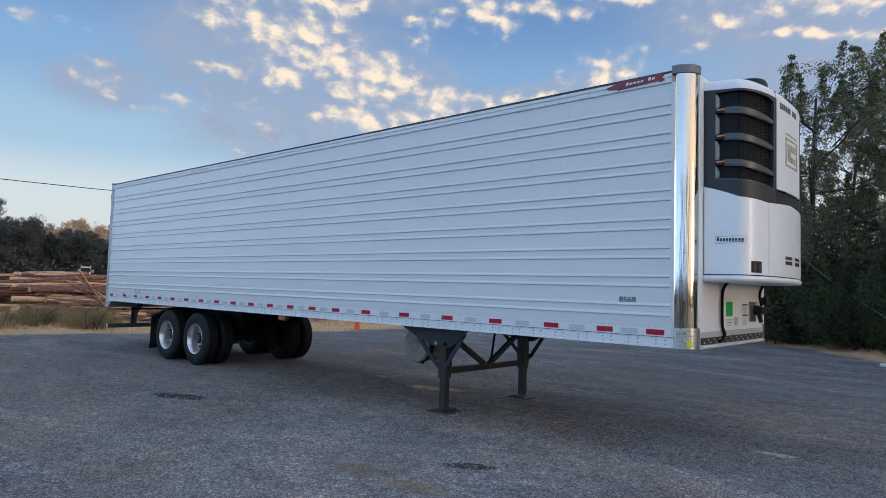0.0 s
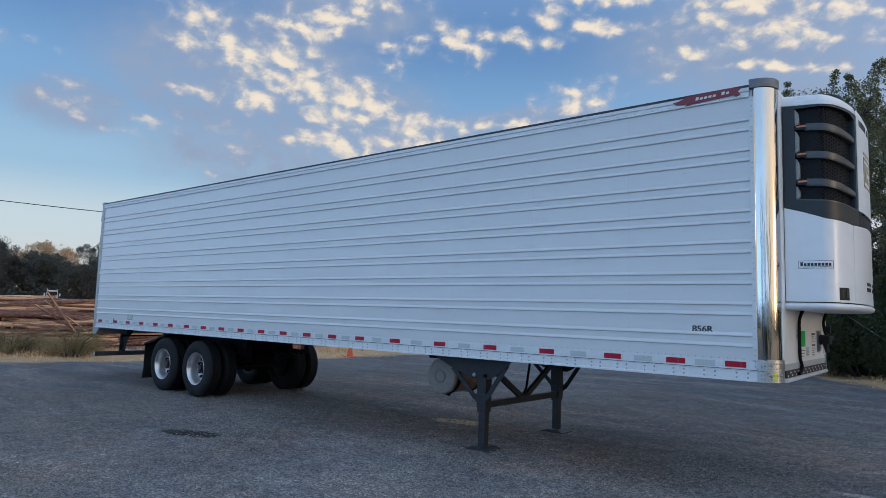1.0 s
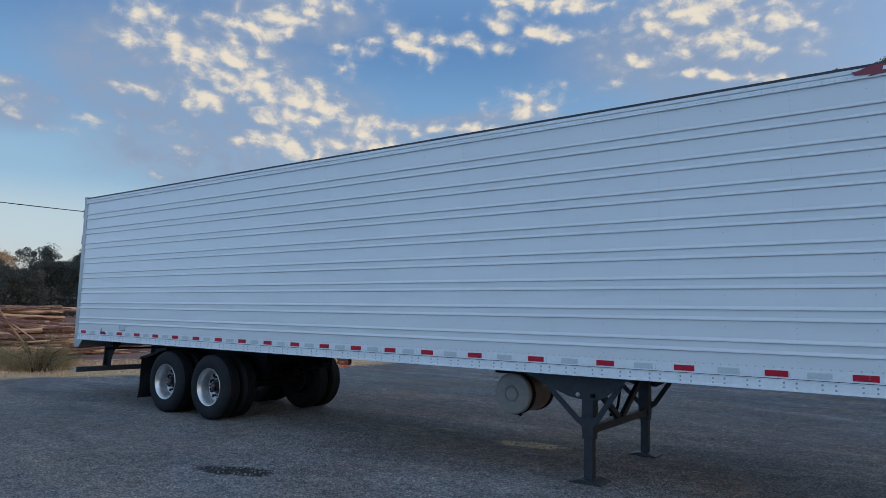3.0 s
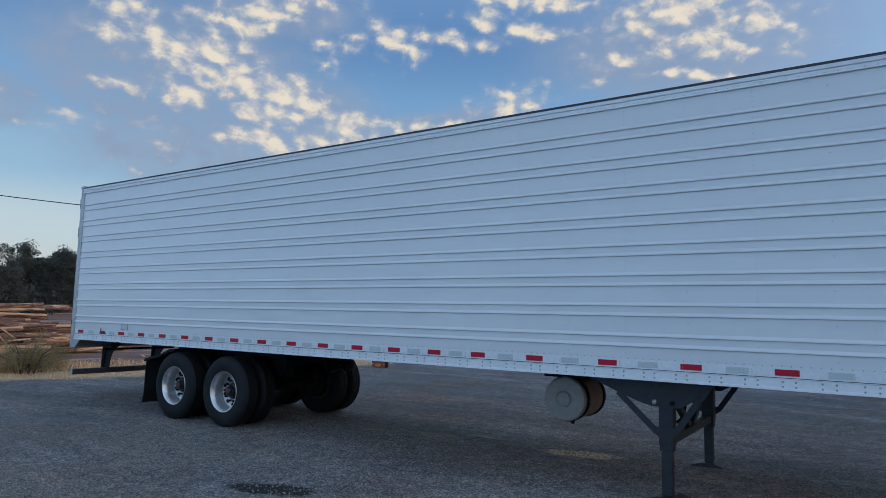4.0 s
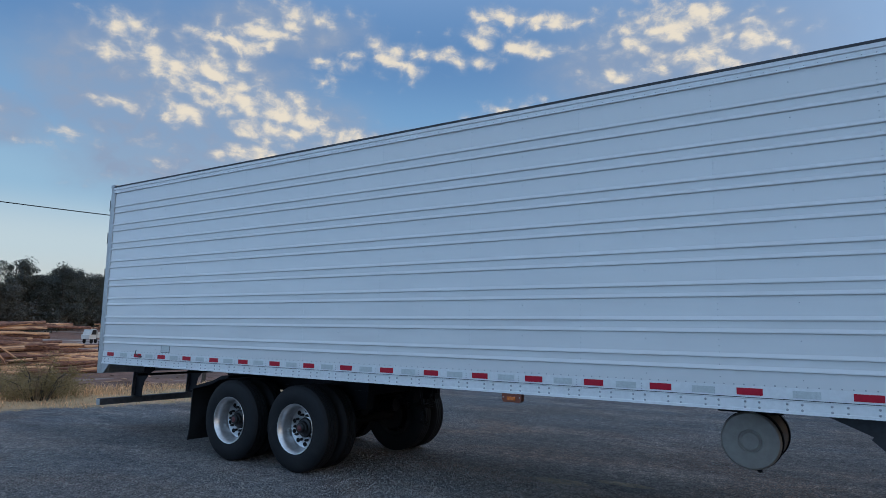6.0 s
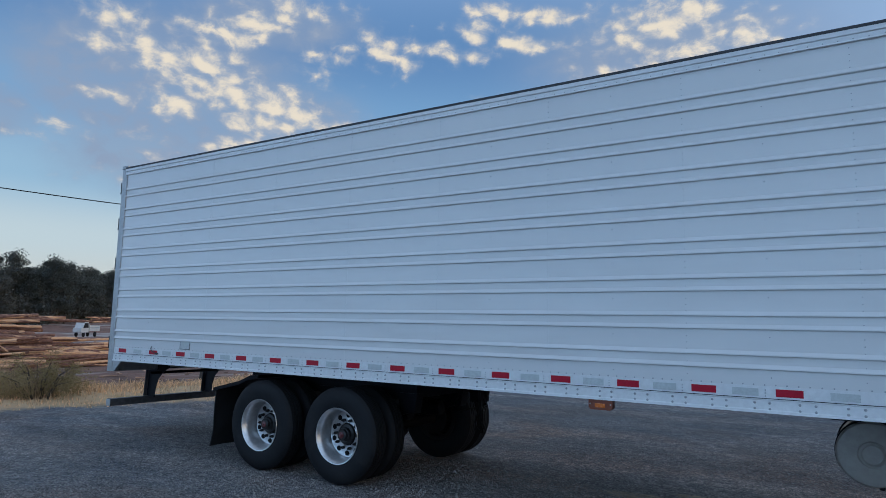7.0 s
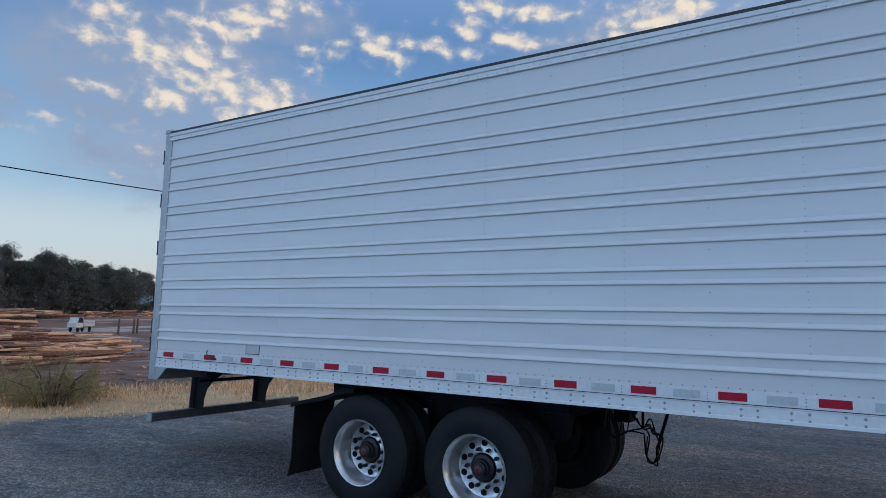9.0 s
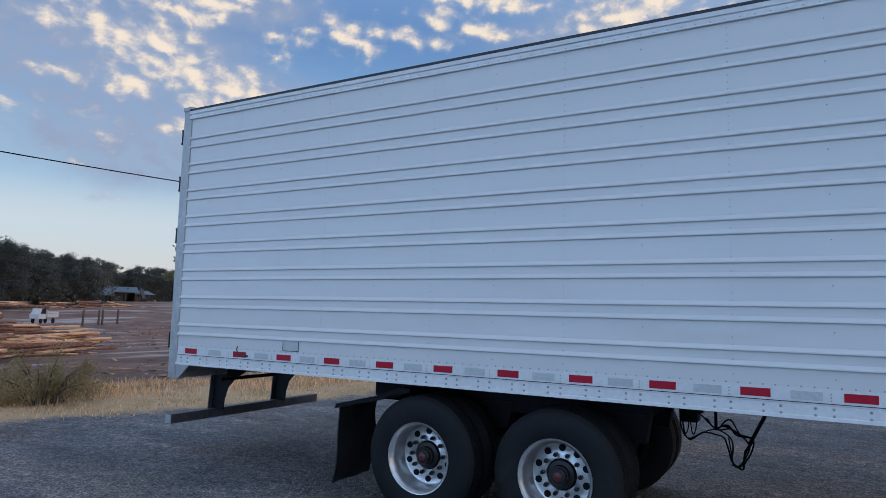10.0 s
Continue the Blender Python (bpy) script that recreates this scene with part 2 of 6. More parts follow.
def grille_mesh():
    """Black moulded grille; its small staggered holes are darkened by colour and bump, not cut."""
    m = bpy.data.materials.new("black_grille")
    m.use_nodes = True
    n = Nodes(m.node_tree)
    p = n.add("ShaderNodeTexCoord", out="Object")
    v = n.add("ShaderNodeTexVoronoi", Vector=n.add("ShaderNodeMapping", Vector=p, Rotation=(0, 0.785, 0)), Scale=40.0, Randomness=0.0)
    hole = n.step(v, 0.22, 0.5)
    col = n.mix(hole, (0.002, 0.002, 0.003), (0.018, 0.019, 0.022))
    b = n.add("ShaderNodeBsdfPrincipled", Base_Color=col, Roughness=0.7, Specular_IOR_Level=0.15, Normal=n.add("ShaderNodeBump", Strength=1.0, Distance=0.02, Height=hole))
    n.add("ShaderNodeOutputMaterial", out=None, Surface=b)
    return m


def ground_material():
    """Crushed grey gravel on the lot, straw-dry grass round it, brown bare earth in the yard beyond."""
    m = bpy.data.materials.new("gravel_grass_and_earth")
    m.use_nodes = True
    n = Nodes(m.node_tree)
    p = n.add("ShaderNodeTexCoord", out="Object")
    lot = n.add("ShaderNodeAttribute", out="Fac", props=dict(attribute_name="lot"))
    xyz = n.add("ShaderNodeSeparateXYZ", out=None, Vector=p)
    cell = n.add("ShaderNodeTexVoronoi", out=None, Vector=p, Scale=62.0)
    cell2 = n.add("ShaderNodeTexVoronoi", out=None, Vector=p, Scale=125.0)
    shade = n.add("ShaderNodeSeparateColor", Color=cell.outputs["Color"])
    shade2 = n.add("ShaderNodeSeparateColor", Color=cell2.outputs["Color"])
    g = n.mix(n.math("POWER", shade, 2.0), (0.070, 0.073, 0.080), (0.40, 0.41, 0.432))
    g = n.mix(0.30, g, n.mix(n.math("POWER", shade2, 2.0), (0.075, 0.078, 0.085), (0.38, 0.389, 0.41)))
    cell3 = n.add("ShaderNodeTexVoronoi", out=None, Vector=p, Scale=44.0)
    fleck = n.add("ShaderNodeSeparateColor", Color=cell3.outputs["Color"])
    g = n.mix(n.step(fleck, 0.88, 0.98, 0.0, 0.32), g, (0.46, 0.46, 0.465))
    g = n.mix(n.step(fleck, 0.0, 0.30, 0.32, 0.0), g, (0.040, 0.040, 0.042))
    packed = n.noise(p, 0.42, 5.0, 0.6, 0.5)
    g = n.mix(n.step(packed, 0.42, 0.66, 0.0, 0.7), g, n.mix(1.0, g, (1.00, 0.80, 0.68), "MULTIPLY"))
    drift = n.noise(n.add("ShaderNodeMapping", Vector=p, Rotation=(0, 0, 0.5), Scale=(0.35, 1.3, 1.0)), 0.7, 4.0, 0.6)
    g = n.mix(n.step(drift, 0.44, 0.66, 0.0, 0.85), g, n.mix(1.0, g, (1.52, 1.38, 1.26), "MULTIPLY"))

    pale = n.add("ShaderNodeVectorMath", props=dict(operation="SUBTRACT"), i0=p, i1=(0.6, -2.6, 0.0))
    pale = n.add("ShaderNodeVectorMath", props=dict(operation="MULTIPLY"), i0=pale, i1=(0.16, 0.30, 0.0))
    pale = n.math("ADD", n.add("ShaderNodeVectorMath", out="Value", props=dict(operation="LENGTH"), i0=pale), n.math("MULTIPLY", n.math("SUBTRACT", n.noise(p, 0.8, 5.0, 0.65), 0.5), 1.6))
    g = n.mix(n.step(pale, 0.4, 1.4, 0.85, 0.0), g, n.mix(1.0, g, (1.70, 1.64, 1.58), "MULTIPLY"))

    # broad zone under and behind the trailer, tinted slightly browner
    brown_zone = n.add("ShaderNodeVectorMath", props=dict(operation="SUBTRACT"), i0=p, i1=(-5.0, 3.2, 0.0))
    brown_zone = n.add("ShaderNodeVectorMath", props=dict(operation="MULTIPLY"), i0=brown_zone, i1=(0.11, 0.30, 0.0))
    brown_zone = n.math("ADD", n.add("ShaderNodeVectorMath", out="Value", props=dict(operation="LENGTH"), i0=brown_zone), n.math("MULTIPLY", n.math("SUBTRACT", n.noise(p, 0.6, 5.0, 0.65), 0.5), 1.6))
    g = n.mix(n.step(brown_zone, 0.5, 1.3, 0.9, 0.0), g, n.mix(1.0, g, (1.12, 1.00, 0.90), "MULTIPLY"))

    def blot(x, y, rx, ry, ang):
        c = n.add("ShaderNodeMapping", Vector=p, Location=(0, 0, 0))
        q = n.add("ShaderNodeVectorMath", props=dict(operation="SUBTRACT"), i0=c, i1=(x, y, 0.0))
        q = n.add("ShaderNodeVectorRotate", props=dict(rotation_type="Z_AXIS"), Vector=q, Angle=-ang)
        q = n.add("ShaderNodeVectorMath", props=dict(operation="MULTIPLY"), i0=q, i1=(1 / rx, 1 / ry, 0.0))
        q = n.add("ShaderNodeVectorMath", out="Value", props=dict(operation="LENGTH"), i0=q)
        q = n.math("ADD", q, n.math("MULTIPLY", n.math("SUBTRACT", n.noise(p, 5.0, 4.0, 0.7), 0.5), 1.3))
        return n.step(q, 0.75, 1.1, 1.0, 0.0)
    g = n.mix(n.math("MULTIPLY", blot(-6.62, -1.86, 0.50, 0.22, 0.3), 0.97), g, (0.014, 0.014, 0.016))
    for x, y, rx, ry, ang, col, k in ((-5.46, -2.70, 0.22, 0.13, 0.4, (0.30, 0.29, 0.28), .75), (0.67, 1.36, 0.22, 0.11, 0.2, (0.52, 0.49, 0.46), .95),
                                      (-1.33, -1.56, 0.26, 0.12, 0.6, (0.035, 0.028, 0.024), .92), (-4.85, 1.78, 0.55, 0.22, 0.15, (0.72, 0.53, 0.29), .95), (-7.03, 1.69, .40, .14, .1, (0.44, 0.36, 0.24), .7),
                                      (-6.36, 2.03, .36, .12, .1, (0.44, 0.36, 0.24), .7), (-1.9, -2.4, 0.36, 0.18, 0.2, (0.26, 0.19, 0.11), .7),
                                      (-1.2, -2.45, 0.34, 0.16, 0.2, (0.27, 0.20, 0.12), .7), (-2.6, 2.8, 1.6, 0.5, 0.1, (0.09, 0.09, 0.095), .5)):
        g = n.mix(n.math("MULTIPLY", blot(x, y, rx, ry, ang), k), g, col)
    worn = n.noise(n.add("ShaderNodeMapping", Vector=p, Rotation=(0, 0, -0.35), Scale=(0.5, 1.1, 1.0)), 0.9, 5.0, 0.62)
    g = n.mix(1.0, g, n.mix(n.step(worn, 0.36, 0.62), (0.80, 0.81, 0.84), (1.14, 1.12, 1.09)), "MULTIPLY")
    mottle = n.noise(p, 4.5, 6.0, 0.75)
    g = n.mix(1.0, g, n.mix(n.step(mottle, 0.34, 0.68), (0.68, 0.70, 0.74), (1.26, 1.24, 1.20)), "MULTIPLY")
    clump = n.noise(p, 13.0, 4.0, 0.7)
    g = n.mix(1.0, g, n.mix(n.step(clump, 0.36, 0.66), (0.80, 0.81, 0.82), (1.20, 1.19, 1.18)), "MULTIPLY")
    straw = n.mix(n.noise(p, 14.0, 6.0, 0.7), (0.50, 0.34, 0.19), (0.78, 0.56, 0.33))
    straw = n.mix(n.step(n.noise(p, 0.9, 4.0, 0.6), 0.5, 0.7), straw, (0.46, 0.35, 0.16))
    earth = n.mix(n.noise(p, 1.2, 6.0, 0.7), (0.12, 0.062, 0.050), (0.36, 0.215, 0.16))
    track = n.noise(n.add("ShaderNodeMapping", Vector=p, Rotation=(0, 0, 0.35), Scale=(0.5, 0.10, 1.0)), 0.5, 4.0, 0.6)
    earth = n.mix(n.step(n.noise(p, 0.16, 4.0, 0.6), 0.45, 0.62, 0.0, 0.6), earth, (0.10, 0.065, 0.055))
    earth = n.mix(n.step(track, 0.53, 0.66, 0.0, 0.75), earth, (0.52, 0.46, 0.42))
    ragged = n.math("ADD", lot, n.math("MULTIPLY", n.math("SUBTRACT", n.noise(p, 1.3, 6.0, 0.75), 0.5), 2.0))
    col = n.mix(n.step(ragged, -0.35, 0.45), g, straw)
    yard = n.math("MULTIPLY", n.step(ragged, 2.4, 4.2), n.step(xyz.outputs[0], -16.0, -13.0, 1.0, 0.0))
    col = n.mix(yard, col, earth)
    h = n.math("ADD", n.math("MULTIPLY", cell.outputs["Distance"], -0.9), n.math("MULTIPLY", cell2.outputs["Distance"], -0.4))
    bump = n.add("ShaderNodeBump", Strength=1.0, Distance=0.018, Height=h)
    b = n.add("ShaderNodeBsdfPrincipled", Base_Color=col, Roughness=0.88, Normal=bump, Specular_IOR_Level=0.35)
    n.add("ShaderNodeOutputMaterial", out=None, Surface=b)
    return m


def leaf_material(name, dark, light, through=0.35):
    m = bpy.data.materials.new(name)
    m.use_nodes = True
    n = Nodes(m.node_tree)
    rnd = n.add("ShaderNodeNewGeometry", out="Random Per Island")
    tree_rnd = n.add("ShaderNodeObjectInfo", out="Random")
    p = n.add("ShaderNodeTexCoord", out="Object")
    patch = n.noise(p, 0.5, 2.0)
    col = n.mix(n.math("MULTIPLY_ADD", n.step(patch, 0.3, 0.7), 0.5, n.math("MULTIPLY", rnd, 0.5)), dark, light)
    col = n.mix(1.0, col, n.mix(tree_rnd, (0.8, 0.85, 0.8), (1.2, 1.1, 1.0)), "MULTIPLY")
    a = n.add("ShaderNodeBsdfPrincipled", Base_Color=col, Roughness=0.6, Specular_IOR_Level=0.3)
    t = n.add("ShaderNodeBsdfTranslucent", Color=n.mix(1.0, col, (1.3, 1.15, 0.6), "MULTIPLY"))
    n.add("ShaderNodeOutputMaterial", out=None, Surface=n.add("ShaderNodeMixShader", Fac=through, i1=a, i2=t))
    return m


def log_bark():
    """Rough brown bark, torn off in long strips down to pale orange wood; some logs are bare, some whole."""
    m = bpy.data.materials.new("torn_log_bark")
    m.use_nodes = True
    n = Nodes(m.node_tree)
    p = n.add("ShaderNodeTexCoord", out="Object")
    rnd = n.add("ShaderNodeObjectInfo", out="Random")
    p = n.add("ShaderNodeVectorMath", props=dict(operation="ADD"), i0=p, i1=n.add("ShaderNodeCombineXYZ", X=n.math("MULTIPLY", rnd, 37.0), Y=n.math("MULTIPLY", rnd, 91.0), Z=0.0))
    strip = n.noise(n.add("ShaderNodeMapping", Vector=p, Scale=(3.4, 0.30, 3.4)), 1.0, 5.0, 0.62, 0.4)
    fine = n.noise(n.add("ShaderNodeMapping", Vector=p, Scale=(9.0, 2.2, 9.0)), 1.6, 5.0, 0.65)
    bark = n.mix(n.step(fine, 0.32, 0.68), (0.075, 0.036, 0.030), (0.30, 0.155, 0.11))
    wood = n.mix(fine, (0.52, 0.28, 0.15), (0.80, 0.52, 0.31))
    bare = n.step(n.math("MULTIPLY_ADD", n.math("SUBTRACT", rnd, 0.5), 0.34, strip), 0.53, 0.63)
    col = n.mix(bare, bark, wood)
    b = n.add("ShaderNodeBsdfPrincipled", Base_Color=col, Roughness=0.88, Normal=n.add("ShaderNodeBump", Strength=1.0, Distance=0.03, Height=fine))
    n.add("ShaderNodeOutputMaterial", out=None, Surface=b)
    return m


PANEL = panel_paint()
STAINLESS = chrome_sheet()
GRILLE = grille_mesh()
GROUND = ground_material()
RAIL = material("white_aluminium_rail", (0.70, 0.71, 0.72), 0.38, 0.0, 0.06, 25.0, stain=0.25, stain_col=(0.45, 0.44, 0.42))
ALUMINIUM = material("bare_aluminium", (0.62, 0.62, 0.63), 0.34, 1.0, 0.12, 30.0, stain=0.3)
RIVET = material("rivet_aluminium", (0.36, 0.37, 0.39), 0.35, 0.4, 0.10, 60.0)
SHOE = material("worn_aluminium_shoe", (0.56, 0.55, 0.53), 0.30, 0.85, 0.12, 20.0, stain=0.3)
STRIP_BROWN = material("dark_brown_strip", (0.040, 0.031, 0.027), 0.55, 0.0, 0.3, 20.0)
GALVANISED = material("galvanised_steel", (0.42, 0.43, 0.44), 0.48, 0.6, 0.16, 18.0, stain=0.3)
BLACK_STEEL = material("black_chassis_paint", (0.007, 0.007, 0.010), 0.55, 0.0, 0.3, 22.0, stain=0.4, stain_col=(0.018, 0.016, 0.016), spec=0.15)
LEG_STEEL = material("worn_dark_leg_paint", (0.020, 0.022, 0.028), 0.5, 0.0, 0.3, 16.0, stain=0.6, stain_col=(0.050, 0.040, 0.036), spec=0.4)
ROOF_EDGE = material("dark_roof_edge", (0.035, 0.035, 0.04), 0.6, 0.0, 0.2)
RUBBER = material("tyre_rubber", (0.0055, 0.0062, 0.0085), 0.7, 0.0, 0.25, 30.0, 0.0015, stain=0.6, stain_col=(0.028, 0.027, 0.026), spec=0.3)
RIM = material("cast_wheel_aluminium", (0.62, 0.62, 0.63), 0.33, 0.85, 0.12, 20.0, stain=0.5, stain_col=(0.40, 0.39, 0.38))
HUB = material("dark_oily_hub", (0.018, 0.016, 0.016), 0.4, 0.3, 0.3, 40.0)
HUB_RED = material("faded_red_hub_cap", (0.11, 0.022, 0.024), 0.45, 0.0, 0.3, 60.0)
FLAP = material("black_rubber_flap", (0.010, 0.011, 0.013), 0.6, 0.0, 0.3, 12.0, stain=0.4, stain_col=(0.022, 0.021, 0.020))
TAPE_RED = material("red_reflective_tape", (0.38, 0.006, 0.026), 0.45, 0.0, 0.12, 60.0, spec=0.25)
TAPE_GREY = material("silver_reflective_tape", (0.50, 0.53, 0.53), 0.35, 0.1, 0.10, 60.0, spec=0.6)
LOGO_RED = material("dark_red_emblem", (0.20, 0.020, 0.035), 0.4, 0.0, 0.1, 50.0)
UNIT_WHITE = material("white_gelcoat", (0.80, 0.80, 0.80), 0.34, 0.0, 0.03, 6.0, coat=0.2)
WALL_WHITE = material("white_front_wall_sheet", (0.80, 0.80, 0.79), 0.4, 0.0, 0.05, 8.0, stain=0.3, stain_col=(0.52, 0.50, 0.47))
UNIT_GREY = material("charcoal_plastic", (0.015, 0.019, 0.024), 0.48, 0.0, 0.15, 30.0)
BLADE = material("dark_grey_plastic_blade", (0.060, 0.062, 0.066), 0.32, 0.0, 0.12, 30.0)
TAB = material("pale_grey_moulding", (0.30, 0.29, 0.26), 0.5, 0.0, 0.15, 30.0)
EMBLEM = material("dull_bronze_emblem", (0.46, 0.39, 0.27), 0.4, 0.4, 0.2, 40.0)
GUARD = material("worn_guard_paint", (0.085, 0.088, 0.098), 0.5, 0.0, 0.3, 14.0, stain=0.7, stain_col=(0.10, 0.080, 0.065), spec=0.4)
PLASTIC = material("black_plastic", (0.014, 0.014, 0.016), 0.5, 0.0, 0.2, 30.0, spec=0.25)
AMBER = material("amber_lens", (0.62, 0.17, 0.03), 0.25, 0.0, 0.1, 60.0, coat=0.4)
AMBER_DULL = material("amber_lamp_housing", (0.20, 0.055, 0.025), 0.4, 0.0, 0.15, 60.0)
GREEN = material("green_sticker", (0.02, 0.42, 0.08), 0.5, 0.0, 0.06, 60.0)
YELLOW = material("yellow_green_sticker", (0.60, 0.66, 0.05), 0.5, 0.0, 0.08, 60.0)
PAPER = material("white_label", (0.70, 0.69, 0.66), 0.5, 0.0, 0.05, 60.0)
INK = material("dark_print", (0.03, 0.03, 0.035), 0.5, 0.0, 0.1, 60.0)
CAP_GREY = material("dull_dark_cap_metal", (0.17, 0.17, 0.18), 0.5, 0.3, 0.15, 20.0, stain=0.3)
TANK = material("dull_grey_tank", (0.38, 0.345, 0.31), 0.55, 0.2, 0.10, 14.0, stain=0.4, stain_col=(0.25, 0.23, 0.20))
TANK_BAND = material("rusty_tank_shell", (0.30, 0.22, 0.15), 0.42, 0.5, 0.25, 14.0, stain=0.6, stain_col=(0.05, 0.04, 0.035))
STONE = material("gravel_stone", (0.225, 0.223, 0.223), 0.88, 0.0, 0.2, 60.0, random_tint=0.40, island=True)
DRY = material("dry_grass_blades", (0.74, 0.49, 0.28), 0.8, 0.0, 0.2, 3.0, random_tint=0.45, island=True)
STALK = material("dry_weed_stalks", (0.36, 0.25, 0.15), 0.85, 0.0, 0.2, 3.0, random_tint=0.6, island=True)
WEED = leaf_material("weed_leaves", (0.20, 0.165, 0.10), (0.40, 0.32, 0.20), 0.4)
LEAF = leaf_material("oak_leaves", (0.10, 0.115, 0.085), (0.25, 0.25, 0.18), 0.5)
UNDERGROWTH = leaf_material("undergrowth_leaves", (0.046, 0.066, 0.040), (0.105, 0.120, 0.066), 0.35)
# distance haze is mixed into these leaves as a paler blue-grey
LEAF_HAZY = leaf_material("hazy_far_leaves", (0.072, 0.082, 0.092), (0.108, 0.116, 0.122), 0.3)
# autumn tan, paled in the colour itself for low light and haze
LEAF_TAN = leaf_material("hazy_lit_autumn_leaves", (0.44, 0.34, 0.27), (0.60, 0.48, 0.38), 0.3)
BARK = material("tree_bark", (0.075, 0.060, 0.048), 0.9, 0.0, 0.3, 9.0, 0.01)
LOG_BARK = log_bark()
CHIPS = material("broken_bark_chips", (0.33, 0.21, 0.15), 0.9, 0.0, 0.3, 4.0, random_tint=0.7, island=True)
LOG_END = material("sawn_log_end", (0.68, 0.47, 0.27), 0.85, 0.0, 0.2, 8.0, random_tint=0.3)
WEATHERED = material("weathered_post_wood", (0.10, 0.075, 0.06), 0.9, 0.0, 0.3, 6.0)
TRUCK_WHITE = material("chalky_white_truck_paint", (0.52, 0.52, 0.52), 0.5, 0.0, 0.1, 4.0, stain=0.5, stain_col=(0.35, 0.30, 0.26))
LOADER_RED = material("faded_red_machine_paint", (0.30, 0.06, 0.04), 0.5, 0.0, 0.2, 4.0)
SHED_DARK = material("dark_rusty_cladding", (0.060, 0.058, 0.058), 0.7, 0.1, 0.3, 2.0, stain=0.6, stain_col=(0.11, 0.06, 0.04))
SHED_BLUE = material("blue_grey_metal_cladding", (0.095, 0.13, 0.155), 0.6, 0.0, 0.12, 1.0)
ORANGE = material("orange_cone_plastic", (0.75, 0.12, 0.03), 0.5, 0.0, 0.1)
CABLE = material("black_cable", (0.005, 0.005, 0.006), 0.65, 0.0, 0.1, spec=0.15)

# ---- mesh helpers ----
def finish(bm, name, mat, smooth=False):
    me = bpy.data.meshes.new(name)
    bmesh.ops.recalc_face_normals(bm, faces=bm.faces)
    bm.to_mesh(me)
    bm.free()
    for one in (mat if isinstance(mat, (list, tuple)) else [mat]):
        me.materials.append(one)
    if smooth:
        for f in me.polygons:
            f.use_smooth = True
        me.set_sharp_from_angle(angle=radians(smooth if smooth > 1 else 38))
    return me


def part(name, bm, mat, parent, label="", smooth=False, at=None):
    """One mesh as a part of parent. Its points are in the parent's own axes."""
    ob = new(name, finish(bm, name, mat, smooth) if isinstance(bm, bmesh.types.BMesh) else bm)
    ob.parent = parent
    if at is not None:
        ob.location = at
    return tagged(ob, label)


def thing(name, label, category, at=(0, 0, 0), group="", kind=""):
    ob = new(name)
    ob.empty_display_size = 0.2
    ob.location = at
    return tagged(ob, label, category, group, kind)


def solid(name, bm, mat, label, category, group="", kind="", smooth=False, at=(0, 0, 0)):
    ob = new(name, finish(bm, name, mat, smooth) if isinstance(bm, bmesh.types.BMesh) else bm)
    ob.location = at
    return tagged(ob, label, category, group, kind)


def box(bm, x0, x1, y0, y1, z0, z1, bevel=0.0, m=None, mi=0):
    r = bmesh.ops.create_cube(bm, size=1.0)
    vs = r["verts"]
    for v in vs:
        v.co = Vector(((x0 + x1) / 2 + v.co.x * (x1 - x0), (y0 + y1) / 2 + v.co.y * (y1 - y0), (z0 + z1) / 2 + v.co.z * (z1 - z0)))
    fs = {f for v in vs for f in v.link_faces}
    if bevel:
        out = bmesh.ops.bevel(bm, geom=list({e for v in vs for e in v.link_edges}), offset=bevel, segments=2, affect="EDGES", profile=0.6)
        fs = set(out["faces"]) | {f for v in out["verts"] for f in v.link_faces}
        vs = list({v for f in fs for v in f.verts})
    for f in fs:
        f.material_index = mi
    if m is not None:
        bmesh.ops.transform(bm, matrix=m, verts=vs)
    return vs


def cyl(bm, a, b, r0, r1=None, n=16, caps=True, mi=0):
    """A round bar from a to b."""
    a, b = Vector(a), Vector(b)
    r1 = r0 if r1 is None else r1
    q = (b - a).to_track_quat("Z", "Y").to_matrix()
    rings = []
    for c, r in ((a, r0), (b, r1)):
        rings.append([bm.verts.new(c + q @ Vector((r * math.cos(2 * math.pi * i / n), r * math.sin(2 * math.pi * i / n), 0))) for i in range(n)])
    for i in range(n):
        bm.faces.new((rings[0][i], rings[0][(i + 1) % n], rings[1][(i + 1) % n], rings[1][i])).material_index = mi
    if caps:
        bm.faces.new(rings[0][::-1]).material_index = mi
        bm.faces.new(rings[1]).material_index = mi


def bar(bm, a, b, w, h, up=(0, 0, 1), bevel=0.0):
    """A rectangular bar from a to b, w across and h along up."""
    a, b = Vector(a), Vector(b)
    z = (b - a).normalized()
    x = Vector(up).cross(z).normalized()
    y = z.cross(x)
    m = Matrix((x, y, z)).transposed().to_4x4()
    m.translation = (a + b) / 2
    L = (b - a).length
    box(bm, -w / 2, w / 2, -h / 2, h / 2, -L / 2, L / 2, bevel, m)


def sheet(bm, ring, axis, d0, d1, mi=0):
    """A closed outline of (u, v) points, extruded along an axis from d0 to d1."""
    def at(u, v, d):
        return {"x": (d, u, v), "y": (u, d, v), "z": (u, v, d)}[axis]
    a = [bm.verts.new(at(u, v, d0)) for u, v in ring]
    b = [bm.verts.new(at(u, v, d1)) for u, v in ring]
    k = len(ring)
    for i in range(k):
        bm.faces.new((a[i], a[(i + 1) % k], b[(i + 1) % k], b[i])).material_index = mi
    bm.faces.new(a[::-1]).material_index = mi
    bm.faces.new(b).material_index = mi


